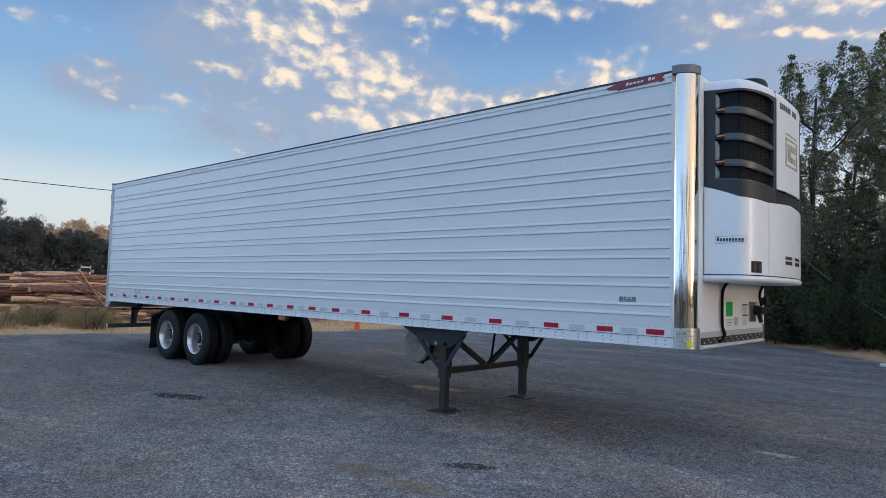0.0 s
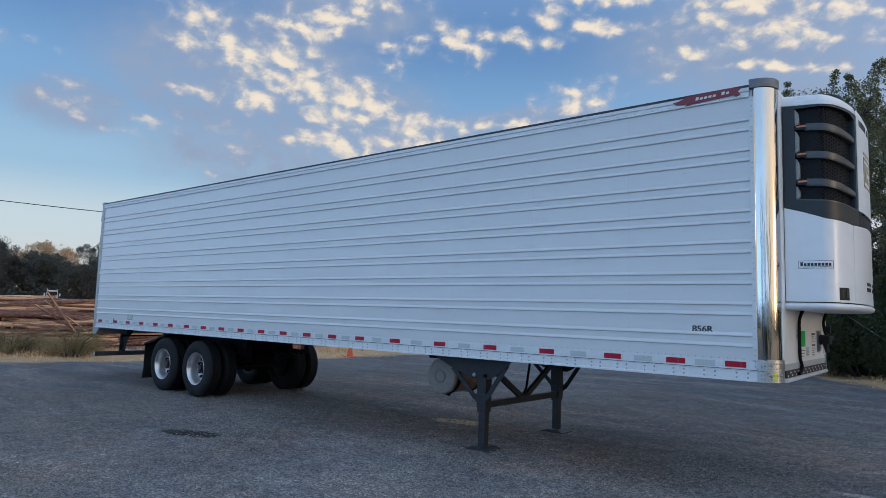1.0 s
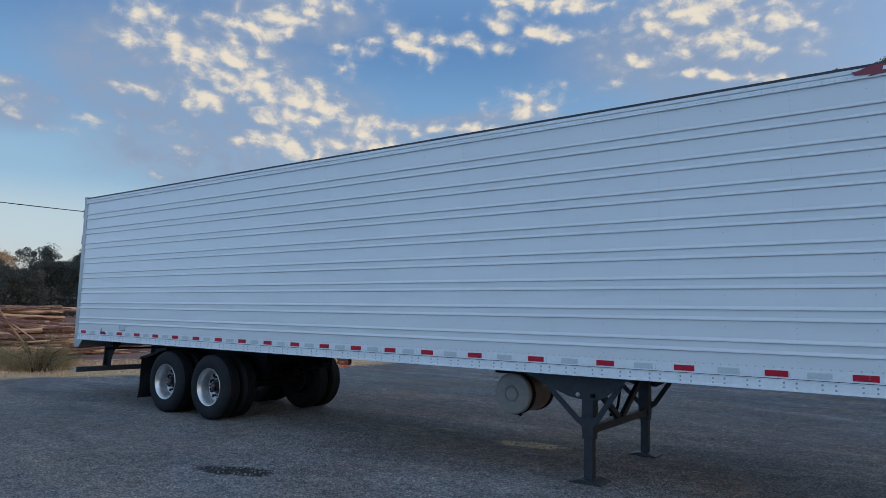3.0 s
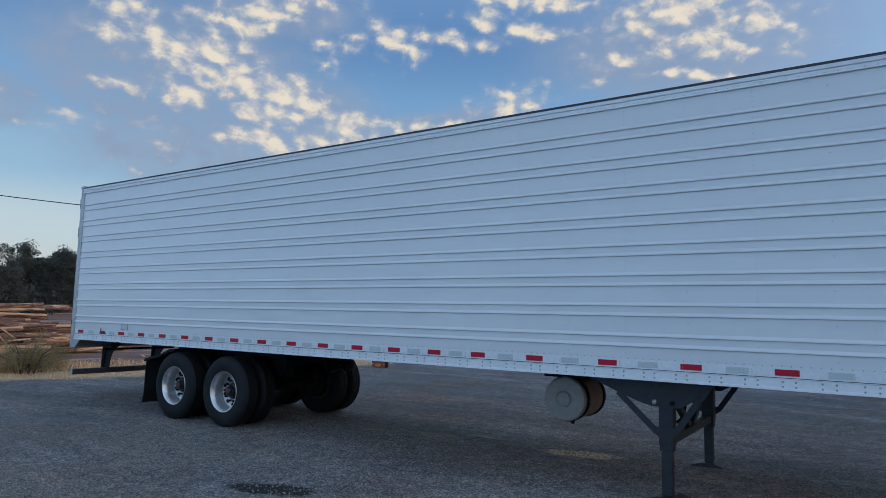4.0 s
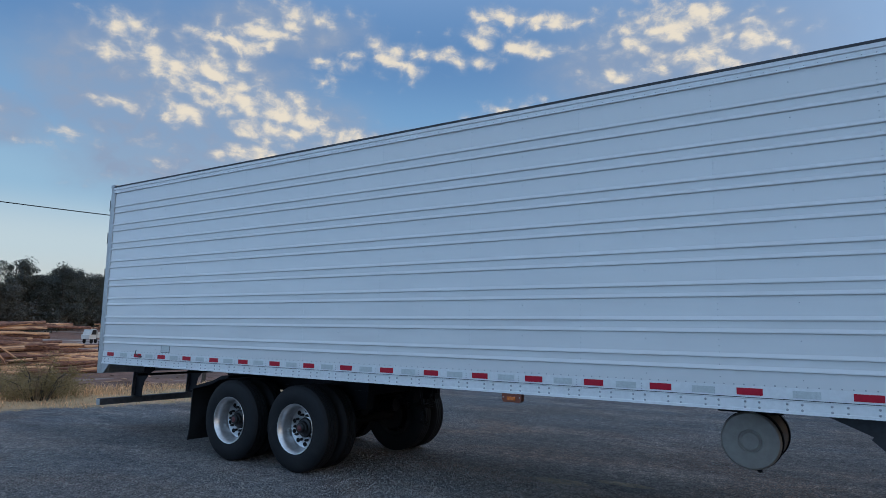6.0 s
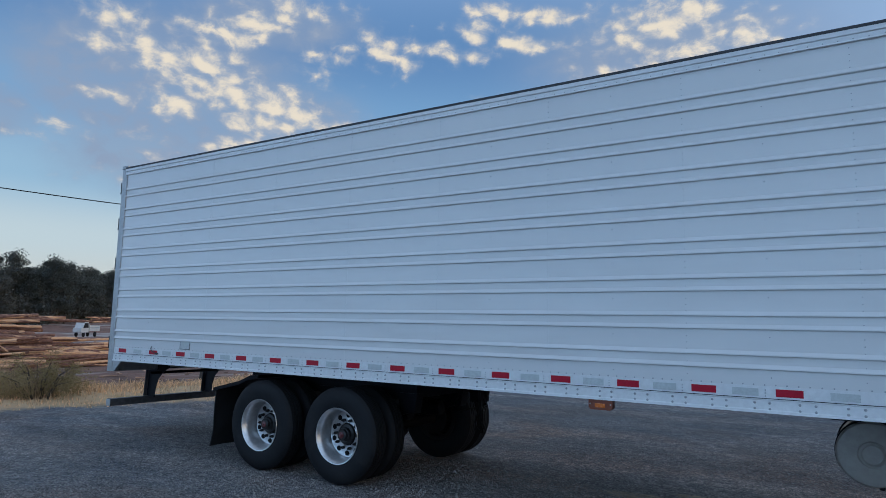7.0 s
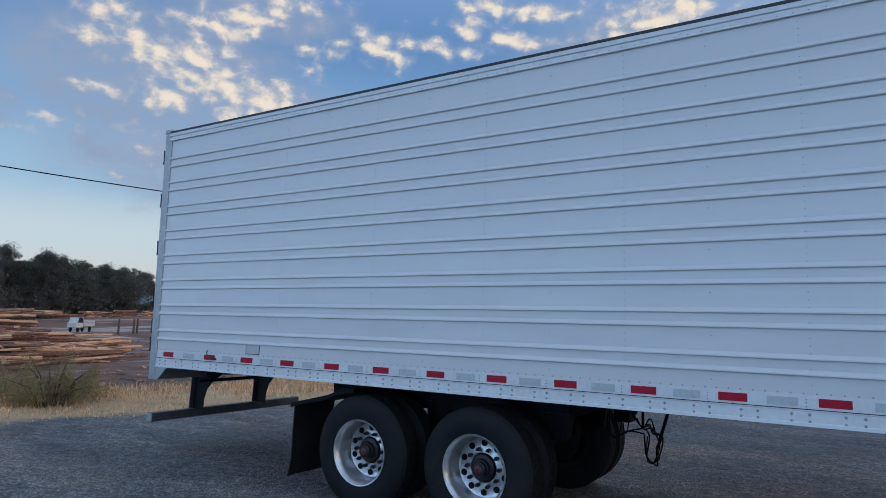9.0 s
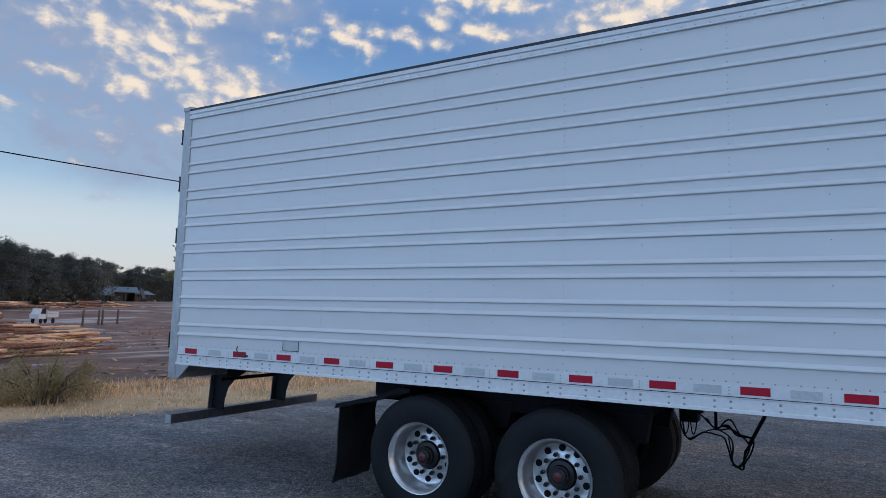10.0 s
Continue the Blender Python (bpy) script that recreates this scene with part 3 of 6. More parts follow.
def lathe(bm, prof, centre, n=32, mi=0, closed=False):
    """A profile of (radius, y) turned about the y axis through centre."""
    cx, cy, cz = centre
    rings = []
    for r, y in prof:
        rings.append([bm.verts.new((cx + r * math.cos(2 * math.pi * i / n), cy + y, cz + r * math.sin(2 * math.pi * i / n))) for i in range(n)])
    pairs = list(zip(rings, rings[1:])) + ([(rings[-1], rings[0])] if closed else [])
    for p, q in pairs:
        for i in range(n):
            bm.faces.new((p[i], p[(i + 1) % n], q[(i + 1) % n], q[i])).material_index = mi
    return rings


def hose(bm, pts, r, n=8):
    """A round hose through the points, smoothed."""
    pts = [Vector(p) for p in pts]
    line = []
    for i in range(len(pts) - 1):
        p0, p1, p2, p3 = pts[max(0, i - 1)], pts[i], pts[i + 1], pts[min(len(pts) - 1, i + 2)]
        for k in range(5):
            t = k / 5
            line.append(0.5 * ((2 * p1) + (p2 - p0) * t + (2 * p0 - 5 * p1 + 4 * p2 - p3) * t * t + (3 * p1 - p0 - 3 * p2 + p3) * t ** 3))
    line.append(pts[-1])
    prev = None
    for i, c in enumerate(line):
        d = (line[min(i + 1, len(line) - 1)] - line[max(i - 1, 0)]).normalized()
        q = d.to_track_quat("Z", "Y").to_matrix()
        ring = [bm.verts.new(c + q @ Vector((r * math.cos(2 * math.pi * k / n), r * math.sin(2 * math.pi * k / n), 0))) for k in range(n)]
        if prev:
            # join each point to the nearest of the last ring, so that the hose does not twist
            s = min(range(n), key=lambda j: (prev[j].co - ring[0].co).length)
            for k in range(n):
                bm.faces.new((prev[(s + k) % n], prev[(s + k + 1) % n], ring[(k + 1) % n], ring[k]))
        else:
            bm.faces.new(ring[::-1])
        prev = ring
    bm.faces.new(prev)


def dome(bm, p, r, normal, mi=0, n=6):
    """A low rivet or bolt head."""
    p = Vector(p)
    q = Vector(normal).to_track_quat("Z", "Y").to_matrix()
    low = [bm.verts.new(p + q @ Vector((r * math.cos(2 * math.pi * i / n), r * math.sin(2 * math.pi * i / n), 0))) for i in range(n)]
    mid = [bm.verts.new(p + q @ Vector((0.82 * r * math.cos(2 * math.pi * i / n), 0.82 * r * math.sin(2 * math.pi * i / n), 0.55 * r))) for i in range(n)]
    top = [bm.verts.new(p + q @ Vector((0.40 * r * math.cos(2 * math.pi * i / n), 0.40 * r * math.sin(2 * math.pi * i / n), 0.85 * r))) for i in range(n)]
    for a, b in ((low, mid), (mid, top)):
        for i in range(n):
            bm.faces.new((a[i], a[(i + 1) % n], b[(i + 1) % n], b[i])).material_index = mi
    bm.faces.new(top).material_index = mi


def from_arrays(name, verts, faces, mat):
    """One mesh from numpy arrays of points and equal-sided faces."""
    verts, faces = np.asarray(verts, dtype=np.float32), np.asarray(faces, dtype=np.int32)
    me = bpy.data.meshes.new(name)
    me.from_pydata(verts.tolist(), [], faces.tolist())
    for one in (mat if isinstance(mat, (list, tuple)) else [mat]):
        me.materials.append(one)
    me.update()
    return me


# ---- the ground: one sheet to the horizon ----
LOT = [(-22.0, -70.0), (-19.6, -6.0), (-18.5, 0.8), (-17.9, 2.2), (-16.7, 5.8), (-16.1, 9.0), (-16.3, 13.0), (-15.0, 18.5), (-11.0, 21.0),
       (-3.4, 19.2), (-0.2, 15.7), (5.0, 10.5), (16.0, 2.0), (24.0, -20.0), (26.0, -70.0)]


def lot_distance(x, y):
    """Metres outside the gravel lot (negative inside)."""
    x, y = np.asarray(x, float), np.asarray(y, float)
    best = np.full(x.shape, 1e9)
    inside = np.zeros(x.shape, bool)
    for (ax, ay), (bx, by) in zip(LOT, LOT[1:] + LOT[:1]):
        ex, ey = bx - ax, by - ay
        t = np.clip(((x - ax) * ex + (y - ay) * ey) / (ex * ex + ey * ey), 0, 1)
        best = np.minimum(best, np.hypot(x - ax - t * ex, y - ay - t * ey))
        with np.errstate(divide="ignore", invalid="ignore"):
            hit = ((ay > y) != (by > y)) & (x < ex * (y - ay) / ey + ax if ey else False)
        inside ^= hit
    return np.where(inside, -best, best)


def smooth01(v, lo, hi):
    t = np.clip((v - lo) / (hi - lo), 0, 1)
    return t * t * (3 - 2 * t)


def ground_height(x, y):
    x, y = np.asarray(x, float), np.asarray(y, float)
    d = lot_distance(x, y)
    west = smooth01(-x, 12.0, 22.0)
    z = -2.3 * smooth01(d, 2.5, 24.0) * west + (2.9 * smooth01(d, 92.0, 150.0) + 2.5 * smooth01(d, 140.0, 200.0)) * west
    z = z + 2.55 * np.exp(-((x + 108) ** 2 + (y - 33) ** 2) / 60.0)
    z = z + 1.35 * np.exp(-((x + 96) ** 2 + (y - 44) ** 2) / 80.0)
    z = z + 0.10 * smooth01(d, 0.0, 1.2) * (1 - smooth01(d, 2.0, 5.0)) * np.abs(np.sin(x * 1.7) * np.sin(y * 1.3 + 1.0))
    return z + 0.006 * np.sin(x * 2.1 + 0.7 * y) * np.sin(y * 1.7 - 0.4 * x)


def build_ground():
    def lines(lo, hi, step):
        core = list(np.arange(lo, hi + step / 2, step))
        grow = step
        a, b = lo, hi
        while b < 3000:
            grow *= 1.18
            a, b = a - grow, b + grow
            core = [a] + core + [b]
        return np.array(core)
    xs, ys = lines(-26.0, 8.0, 0.4), lines(-8.0, 24.0, 0.4)
    gx, gy = np.meshgrid(xs, ys)
    gz = ground_height(gx, gy)
    w = len(xs)
    i, j = np.meshgrid(np.arange(w - 1), np.arange(len(ys) - 1))
    a = (j * w + i).ravel()
    me = from_arrays("ground", np.stack([gx.ravel(), gy.ravel(), gz.ravel()], 1), np.stack([a, a + 1, a + w + 1, a + w], 1), GROUND)
    at = me.attributes.new("lot", "FLOAT", "POINT")
    at.data.foreach_set("value", lot_distance(gx, gy).ravel().astype(np.float32))
    for f in me.polygons:
        f.use_smooth = True
    tagged(new("ground", me), "grey crushed-gravel lot edged with dry grass and bare earth", "ground", kind="structure")


build_ground()

# ---- the refrigerated trailer ----
LEN0, LEN1, WIDE = -14.34, 0.26, 2.60     # rear and front ends along x; the side seen lies at y = 0
PIVOT = (-10.4, 1.3, 0.0)
trailer = thing("semi_trailer", "long white ribbed refrigerated trailer standing on its landing legs", "trailer", PIVOT)
trailer.rotation_euler = (0, radians(-0.17), 0)
unit_root = thing("cooling_unit", "white cooling unit with dark louvred grille on the trailer front", "refrigeration unit", PIVOT)
unit_root.rotation_euler = trailer.rotation_euler
BACK = tuple(-c for c in PIVOT)


def tpart(name, bm, mat, label="", smooth=False, parent=None, at=(0, 0, 0)):
    """A part of the trailer or of its cooling unit, its points given in the place's metres. Pieces go no deeper than sub-parts."""
    while parent and parent.parent and parent.parent.parent:
        parent = parent.parent
    if parent in (trailer, unit_root):
        at, parent, root = tuple(a + b for a, b in zip(at, BACK)), None, parent
        return part(name, bm, mat, root, label, smooth, at)
    return part(name, bm, mat, parent or trailer, label, smooth, at if parent else tuple(a + b for a, b in zip(at, BACK)))


RIBS = [z for k in range(8) for z in (3.715 - 0.3035 * k, 3.613 - 0.3035 * k)]
NOSE = 0.042      # where the sheets end at the front corner
Z_RAIL0, Z_RAIL1, Z_TOP0, Z_TOP1 = 1.157, 1.262, 3.945, 4.045


def rib_profile(sign, off):
    """Outline of the ribbed skin, bottom to top, as (y, z); sign -1 faces -y."""
    pts = [(off, Z_RAIL1 - 0.02)]
    for z in sorted(RIBS):
        for dz, dy in ((-0.0132, 0), (-0.0105, 0.0124), (-0.0055, 0.0178), (0.003, 0.0174), (0.014, 0.0097), (0.028, 0.0)):
            pts.append((off + sign * dy, z + dz))
    pts.append((off, Z_TOP0 + 0.01))
    return pts


def skin_sheet(x0, x1, y, sign, lap):
    bm = bmesh.new()
    prof = rib_profile(sign, y + sign * lap)
    a = [bm.verts.new((x0, p, z)) for p, z in prof]
    b = [bm.verts.new((x1, p, z)) for p, z in prof]
    c = [bm.verts.new((x0, y - sign * 0.02, z)) for _, z in prof]
    d = [bm.verts.new((x1, y - sign * 0.02, z)) for _, z in prof]
    for i in range(len(prof) - 1):
        bm.faces.new((a[i], b[i], b[i + 1], a[i + 1]))
        bm.faces.new((c[i], a[i], a[i + 1], c[i + 1]))
        bm.faces.new((b[i], d[i], d[i + 1], b[i + 1]))
    return bm


def build_box():
    wall = tpart("side_wall", sheet_body(0.021, 0.075), WALL_WHITE)
    seams = [LEN0 + 0.12] + [-13.42 + 1.22 * k for k in range(11)] + [NOSE - 0.002]
    for k in range(len(seams) - 1):
        tpart("side_sheet", skin_sheet(seams[k], seams[k + 1] + (0.018 if k < len(seams) - 2 else 0), 0.0, -1, 0.0008 * (k % 2)), PANEL, "white ribbed aluminium sheet", parent=wall)
    far = tpart("side_wall", sheet_body(WIDE - 0.075, WIDE - 0.021), WALL_WHITE)
    for k in range(0, len(seams) - 1, 2):
        tpart("side_sheet", skin_sheet(seams[k], seams[min(k + 2, len(seams) - 1)], WIDE, 1, 0.0), PANEL, parent=far)
    # rivet columns at the sheet seams and the studs half-way between
    bm = bmesh.new()
    zs = np.arange(1.42, 3.93, 0.0507)
    for k, x in enumerate(np.arange(-13.42, 0.0, 0.61)):
        for j, z in enumerate(zs):
            if k % 2 and j % 3:
                continue
            if min(abs(z - r) for r in RIBS) < 0.024:
                continue
            dome(bm, (x + 0.009, -0.0012, z), 0.0048 if k % 2 == 0 else 0.0055, (0, -1, 0))
    for z in np.arange(1.3, 3.93, 0.052):
        if min(abs(z - r) for r in RIBS) > 0.024:
            dome(bm, (NOSE + 0.020, -0.0215, z), 0.0065, (0, -1, 0))
    tagged(tpart("rivets", bm, RIVET), "fine columns of panel rivets", kind="stuff")
    strip = bmesh.new()
    box(strip, NOSE - 0.002, NOSE + 0.040, -0.021, -0.001, Z_RAIL1 + .1, Z_TOP0, .002)
    tpart("edge_strip", strip, PANEL, "flat riveted edge strip beside the corner post")
    # floor, roof, top and bottom rails
    bm = bmesh.new()
    box(bm, LEN0 + 0.1, 0.08, 0.03, WIDE - 0.03, 1.165, 1.30)
    tpart("floor", bm, BLACK_STEEL, "dark underside of the trailer floor")
    bm = bmesh.new()
    sheet(bm, [(0.0, 4.03), (WIDE, 4.03), (WIDE, 4.052), (WIDE * .75, 4.068), (WIDE / 2, 4.072), (WIDE * .25, 4.068), (0.0, 4.052)], "x", LEN0 + 0.05, 0.04)
    box(bm, 0.04, 0.24, 0.24, WIDE - 0.24, 4.03, 4.058)
    tpart("roof", bm, ALUMINIUM, "dull aluminium roof sheet")
    for y, s in ((0.0, -1), (WIDE, 1)):
        bm = bmesh.new()
        sheet(bm, [(y, Z_TOP0), (y + s * .021, Z_TOP0), (y + s * .022, Z_TOP0 + .006), (y + s * .014, Z_TOP0 + .013), (y + s * .014, Z_TOP0 + .045), (y + s * .008, Z_TOP0 + .048),
                   (y + s * .008, Z_TOP0 + .055), (y + s * .020, Z_TOP0 + .060), (y + s * .020, Z_TOP1), (y - s * .03, Z_TOP1)], "x", LEN0 + 0.09, NOSE - 0.002)
        rail = tpart("top_rail", bm, RAIL, "white extruded top rail")
        bm = bmesh.new()
        sheet(bm, [(y + s * .021, Z_TOP1 - .004), (y + s * .021, Z_TOP1 + .022), (y - s * .05, Z_TOP1 + .030), (y - s * .05, Z_TOP1 + .001), (y + s * .017, Z_TOP1 + .001)], "x", LEN0 + 0.09, NOSE - 0.002)
        tpart("roof_edge", bm, ROOF_EDGE, "dark roof edge strip", parent=rail)
        bm = bmesh.new()
        sheet(bm, [(y, Z_RAIL1), (y + s * .011, Z_RAIL1), (y + s * .011, Z_RAIL1 - .006), (y + s * .006, Z_RAIL1 - .010), (y + s * .007, Z_RAIL0 + .026), (y + s * .016, Z_RAIL0 + .020),
                   (y + s * .018, Z_RAIL0), (y - s * .05, Z_RAIL0), (y - s * .05, Z_RAIL0 + .012), (y - s * .004, Z_RAIL0 + .02)], "x", LEN0 + 0.12, NOSE + 0.032)
        rail = tpart("bottom_rail", bm, RAIL, "white aluminium bottom rail with bolt rows")
        bm = bmesh.new()
        box(bm, LEN0 + 0.13, NOSE + 0.032, min(y, y + s * .005), max(y, y + s * .005), Z_RAIL1 + .006, Z_RAIL1 + .095)
        band = tpart("tape_band", bm, RAIL, parent=rail)
        # dark strip standing in for the shadow line under the tape band
        bm = bmesh.new()
        box(bm, LEN0 + 0.13, NOSE + 0.03, min(y + s * .0005, y + s * .0115), max(y + s * .0005, y + s * .0115), Z_RAIL1 + .0005, Z_RAIL1 + .0055)
        tpart("seal", bm, ROOF_EDGE, "dark strip for the shadowed seam along the rail", parent=rail)
        if s < 0:
            bm = bmesh.new()
            for x in np.arange(LEN0 + 0.25, 0.0, 0.305):
                for dx in (-0.052, 0.052):
                    for z in (1.188, 1.232):
                        dome(bm, (x + dx, -0.0065, z), 0.0108, (0, -1, 0), n=8)
            tagged(tpart("bolts", bm, RIVET, parent=rail), "rows of round bolt heads", kind="stuff")
            bm = bmesh.new()
            for x in np.arange(LEN0 + 0.2, 0.03, 0.0762):
                dome(bm, (x, -0.0012, Z_RAIL1 + .104), 0.0066, (0, -1, 0))
            for x in np.arange(-13.41, 0.0, 0.6065):
                for z in (1.284, 1.306, 1.328):
                    dome(bm, (x, -0.0048, z), 0.0055, (0, -1, 0))
            for x in np.arange(LEN0 + 0.2, 0.0, 0.10):
                dome(bm, (x, -0.0135, Z_TOP0 + .022), 0.0055, (0, -1, 0))
            tagged(tpart("small_rivets", bm, RIVET, parent=rail), "small rivets above the tape", kind="stuff")
            # red and silver tape pieces: short pitch over the rear, longer towards the front
            reds = [-13.99, -13.25] + [-12.64 + 0.6065 * k for k in range(13)] + [-4.65, -3.835, -3.02, -2.21, -1.39, -0.70, -0.12]
            for k, x in enumerate(reds):
                bm = bmesh.new()
                w = 0.185 if k < 15 else 0.195
                box(bm, x - w / 2, x + w / 2, -0.0085, -0.0052, 1.283, 1.339)
                tpart("red_tape", bm, TAPE_RED, "red reflective tape", parent=band)
                if k + 1 < len(reds):
                    c = (x + reds[k + 1]) / 2
                    bm = bmesh.new()
                    box(bm, c - w / 2, c + w / 2, -0.0085, -0.0052, 1.281, 1.337)
                    tpart("silver_tape", bm, TAPE_GREY, "silver reflective tape", parent=band)


def sheet_body(y0, y1):
    bm = bmesh.new()
    box(bm, LEN0 + 0.12, 0.06, y0, y1, Z_RAIL1 - 0.02, Z_TOP1 - 0.02)
    return bm


def arc(cx, cy, r, a0, a1, n):
    return [(cx + r * math.cos(radians(a0 + (a1 - a0) * i / n)), cy + r * math.sin(radians(a0 + (a1 - a0) * i / n))) for i in range(n + 1)]


def build_nose():
    R = 0.172
    for flip in (0, 1):
        def out(pts):
            return [(x, WIDE - y) for x, y in pts] if flip else pts
        ring = out([(NOSE + 0.0405, -0.014)] + arc(LEN1 - R, R - 0.004, R, -90, 0, 14) + [(LEN1, R + 0.03), (LEN1 - 0.02, R + 0.03)] + arc(LEN1 - R, R, R - 0.02, 0, -90, 14) + [(NOSE + 0.036, 0.014)])
        bm = bmesh.new()
        sheet(bm, ring, "z", 1.365, 4.035)
        post = tpart("corner_post", bm, STAINLESS, "polished stainless rounded corner post", 30)
        ring = out([(NOSE + 0.034, -0.012)] + arc(LEN1 - R, R - 0.006, R + 0.007, -90, 0, 14) + [(LEN1 + .007, R + 0.04), (LEN1 - 0.02, R + 0.04)] + arc(LEN1 - R, R, R - 0.02, 0, -90, 14) + [(NOSE + 0.034, 0.014)])
        bm = bmesh.new()
        sheet(bm, ring, "z", 1.157, 1.258)
        sheet(bm, [(u, v) for u, v in ring], "z", 1.262, 1.368)
        tpart("corner_casting", bm, SHOE, "dull riveted aluminium corner shoe", 30, parent=post)
        bm = bmesh.new()
        ring = out([(NOSE, -0.020)] + arc(LEN1 - R, R - 0.008, R + 0.012, -90, 0, 14) + [(LEN1 + .012, R + 0.02), (LEN1 - 0.1, R + .02), (NOSE, 0.10)])
        sheet(bm, ring, "z", 4.032, 4.118)
        tpart("corner_cap", bm, CAP_GREY, "dull grey corner cap", 30, parent=post)
        if not flip:
            bm = bmesh.new()
            for a in range(-82, -4, 9):
                for z in (1.185, 1.225, 1.285, 1.335):
                    c, s = math.cos(radians(a)), math.sin(radians(a))
                    dome(bm, (LEN1 - R + (R + .007) * c, R - .006 + (R + .007) * s, z), 0.008, (c, s, 0))
            tagged(tpart("shoe_rivets", bm, RIVET, parent=post), kind="stuff")
            bm = bmesh.new()
            for k in range(4):
                a0, a1 = radians(-50 + 4 * k), radians(-50 + 4 * k + 4)
                vs = [bm.verts.new((LEN1 - R + (R + .0095) * math.cos(a), R - .006 + (R + .0095) * math.sin(a), z)) for a, z in ((a0, 1.170), (a1, 1.170), (a1, 1.248), (a0, 1.248))]
                bm.faces.new(vs)
            tpart("sticker", bm, YELLOW, "yellow-green inspection sticker", parent=post)
    # front wall between the posts
    bm = bmesh.new()
    box(bm, LEN1 - 0.06, LEN1 - 0.004, 0.20, WIDE - 0.20, 1.16, 4.04)
    front = tpart("front_wall", bm, WALL_WHITE, "white front wall below and beside the cooling unit")
    bm = bmesh.new()
    box(bm, LEN1 - 0.004, LEN1 + 0.012, 0.255, WIDE - 0.255, 1.192, 1.262)
    tpart("dark_strip", bm, STRIP_BROWN, "dark brown riveted strip", parent=front)
    bm = bmesh.new()
    sheet(bm, [(0.2, 1.15), (LEN1 + .02, 1.15), (LEN1 + .036, 1.166), (LEN1 + .036, 1.178), (LEN1 + .014, 1.188), (0.2, 1.188)], "y", 0.24, WIDE - 0.24)
    tpart("front_sill", bm, RAIL, "white front sill", parent=front)
    bm = bmesh.new()
    for k in range(22):
        dome(bm, (LEN1 + 0.012, 0.32 + 0.09 * k + (0.02 if k % 2 else 0), 1.212 + 0.03 * (k % 2)), 0.010, (1, 0, 0), n=7)
    tagged(tpart("strip_bolts", bm, ALUMINIUM, parent=front), kind="stuff")
    for y0 in (.165, WIDE - .284):
        bm = bmesh.new()
        box(bm, LEN1 - .003, LEN1 + .009, y0, y0 + .119, 1.372, 4.03, .002)
        tpart("front_trim", bm, WALL_WHITE, "white trim strip beside the corner post", parent=front)
    x = LEN1 - 0.0035
    bm = bmesh.new()
    box(bm, LEN1 - .004, LEN1 + .004, .255, WIDE - .255, 1.264, 1.325)
    tpart("kick_band", bm, TAPE_GREY, "pale grey band above the dark strip", parent=front)
    bm = bmesh.new()
    box(bm, x, x + .003, 1.03, 1.25, 1.480, 1.645)
    tpart("green_label", bm, GREEN, "plain green label", parent=front)
    for y, z, w, h, mat in ((1.60, 1.505, .19, .115, PAPER), (1.60, 1.360, .19, .135, PAPER), (1.30, 1.372, .15, .10, TAPE_GREY)):
        bm = bmesh.new()
        box(bm, x, x + .003, y, y + w, z, z + h, 0)
        lab = tpart("warning_label", bm, mat, "white printed warning label" if mat is PAPER else "grey printed label", parent=front)
        bm = bmesh.new()
        if mat is PAPER:
            box(bm, x + .003, x + .0045, y, y + w, z + h - .018, z + h)
        for k in range(4):
            box(bm, x + .003, x + .0042, y + .02, y + w - .03 - .03 * (k % 2), z + h * (.14 + .17 * k), z + h * (.17 + .17 * k))
        tpart("print_bars", bm, INK, parent=lab)
    bm = bmesh.new()
    for k in range(3):
        box(bm, x, x + .002, 1.03 + .02 * k, 1.25 - .03 * k, 1.435 - .030 * k, 1.442 - .030 * k)
    tpart("print_bars", bm, INK, parent=front)
    # connector box and hoses
    bm = bmesh.new()
    box(bm, x, x + .012, 1.84, 2.10, 1.405, 1.650, 0.003)
    plate = tpart("connector_plate", bm, ALUMINIUM, "dull aluminium connector plate", parent=front)
    bm = bmesh.new()
    cyl(bm, (x + .01, 2.06, 1.545), (x + .08, 2.06, 1.545), .062, .055, 14)
    box(bm, x + .045, x + .115, 1.99, 2.22, 1.495, 1.590, .014)
    cyl(bm, (x + .06, 2.06, 1.52), (x + .09, 2.03, 1.40), .030, .024, 10)
    cyl(bm, (x + .08, 2.22, 1.55), (x + .10, 2.29, 1.56), .040, .030, 10)
    tpart("electrical_socket", bm, PLASTIC, "black cable socket", 40, parent=plate)
    bm = bmesh.new()
    cyl(bm, (x + .01, 2.36, 1.66), (x + .07, 2.36, 1.66), .05, .045, 12)
    box(bm, x + .06, x + .075, 2.31, 2.41, 1.61, 1.72, .004)
    tpart("gladhand_cover", bm, PLASTIC, "black round coupling cover", 40, parent=front)
    for pts in ([(x + .06, 1.00, 1.90), (x + .04, .95, 1.86), (x + .03, .86, 1.79), (x + .025, .83, 1.70), (x + .025, .83, 1.45), (x + .025, .85, 1.36), (x + .03, .90, 1.29), (x + .03, .84, 1.235), (x + .03, .74, 1.215)],
                [(x + .05, 2.36, 1.90), (x + .04, 2.30, 1.85), (x + .03, 2.22, 1.78), (x + .03, 2.20, 1.70), (x + .05, 2.20, 1.60)]):
        bm = bmesh.new()
        hose(bm, pts, 0.017)
        tpart("hose", bm, CABLE, "black rubber hose", True, parent=front)
    # emblem: a plain dark red swept plaque with a pale bar
    bm = bmesh.new()
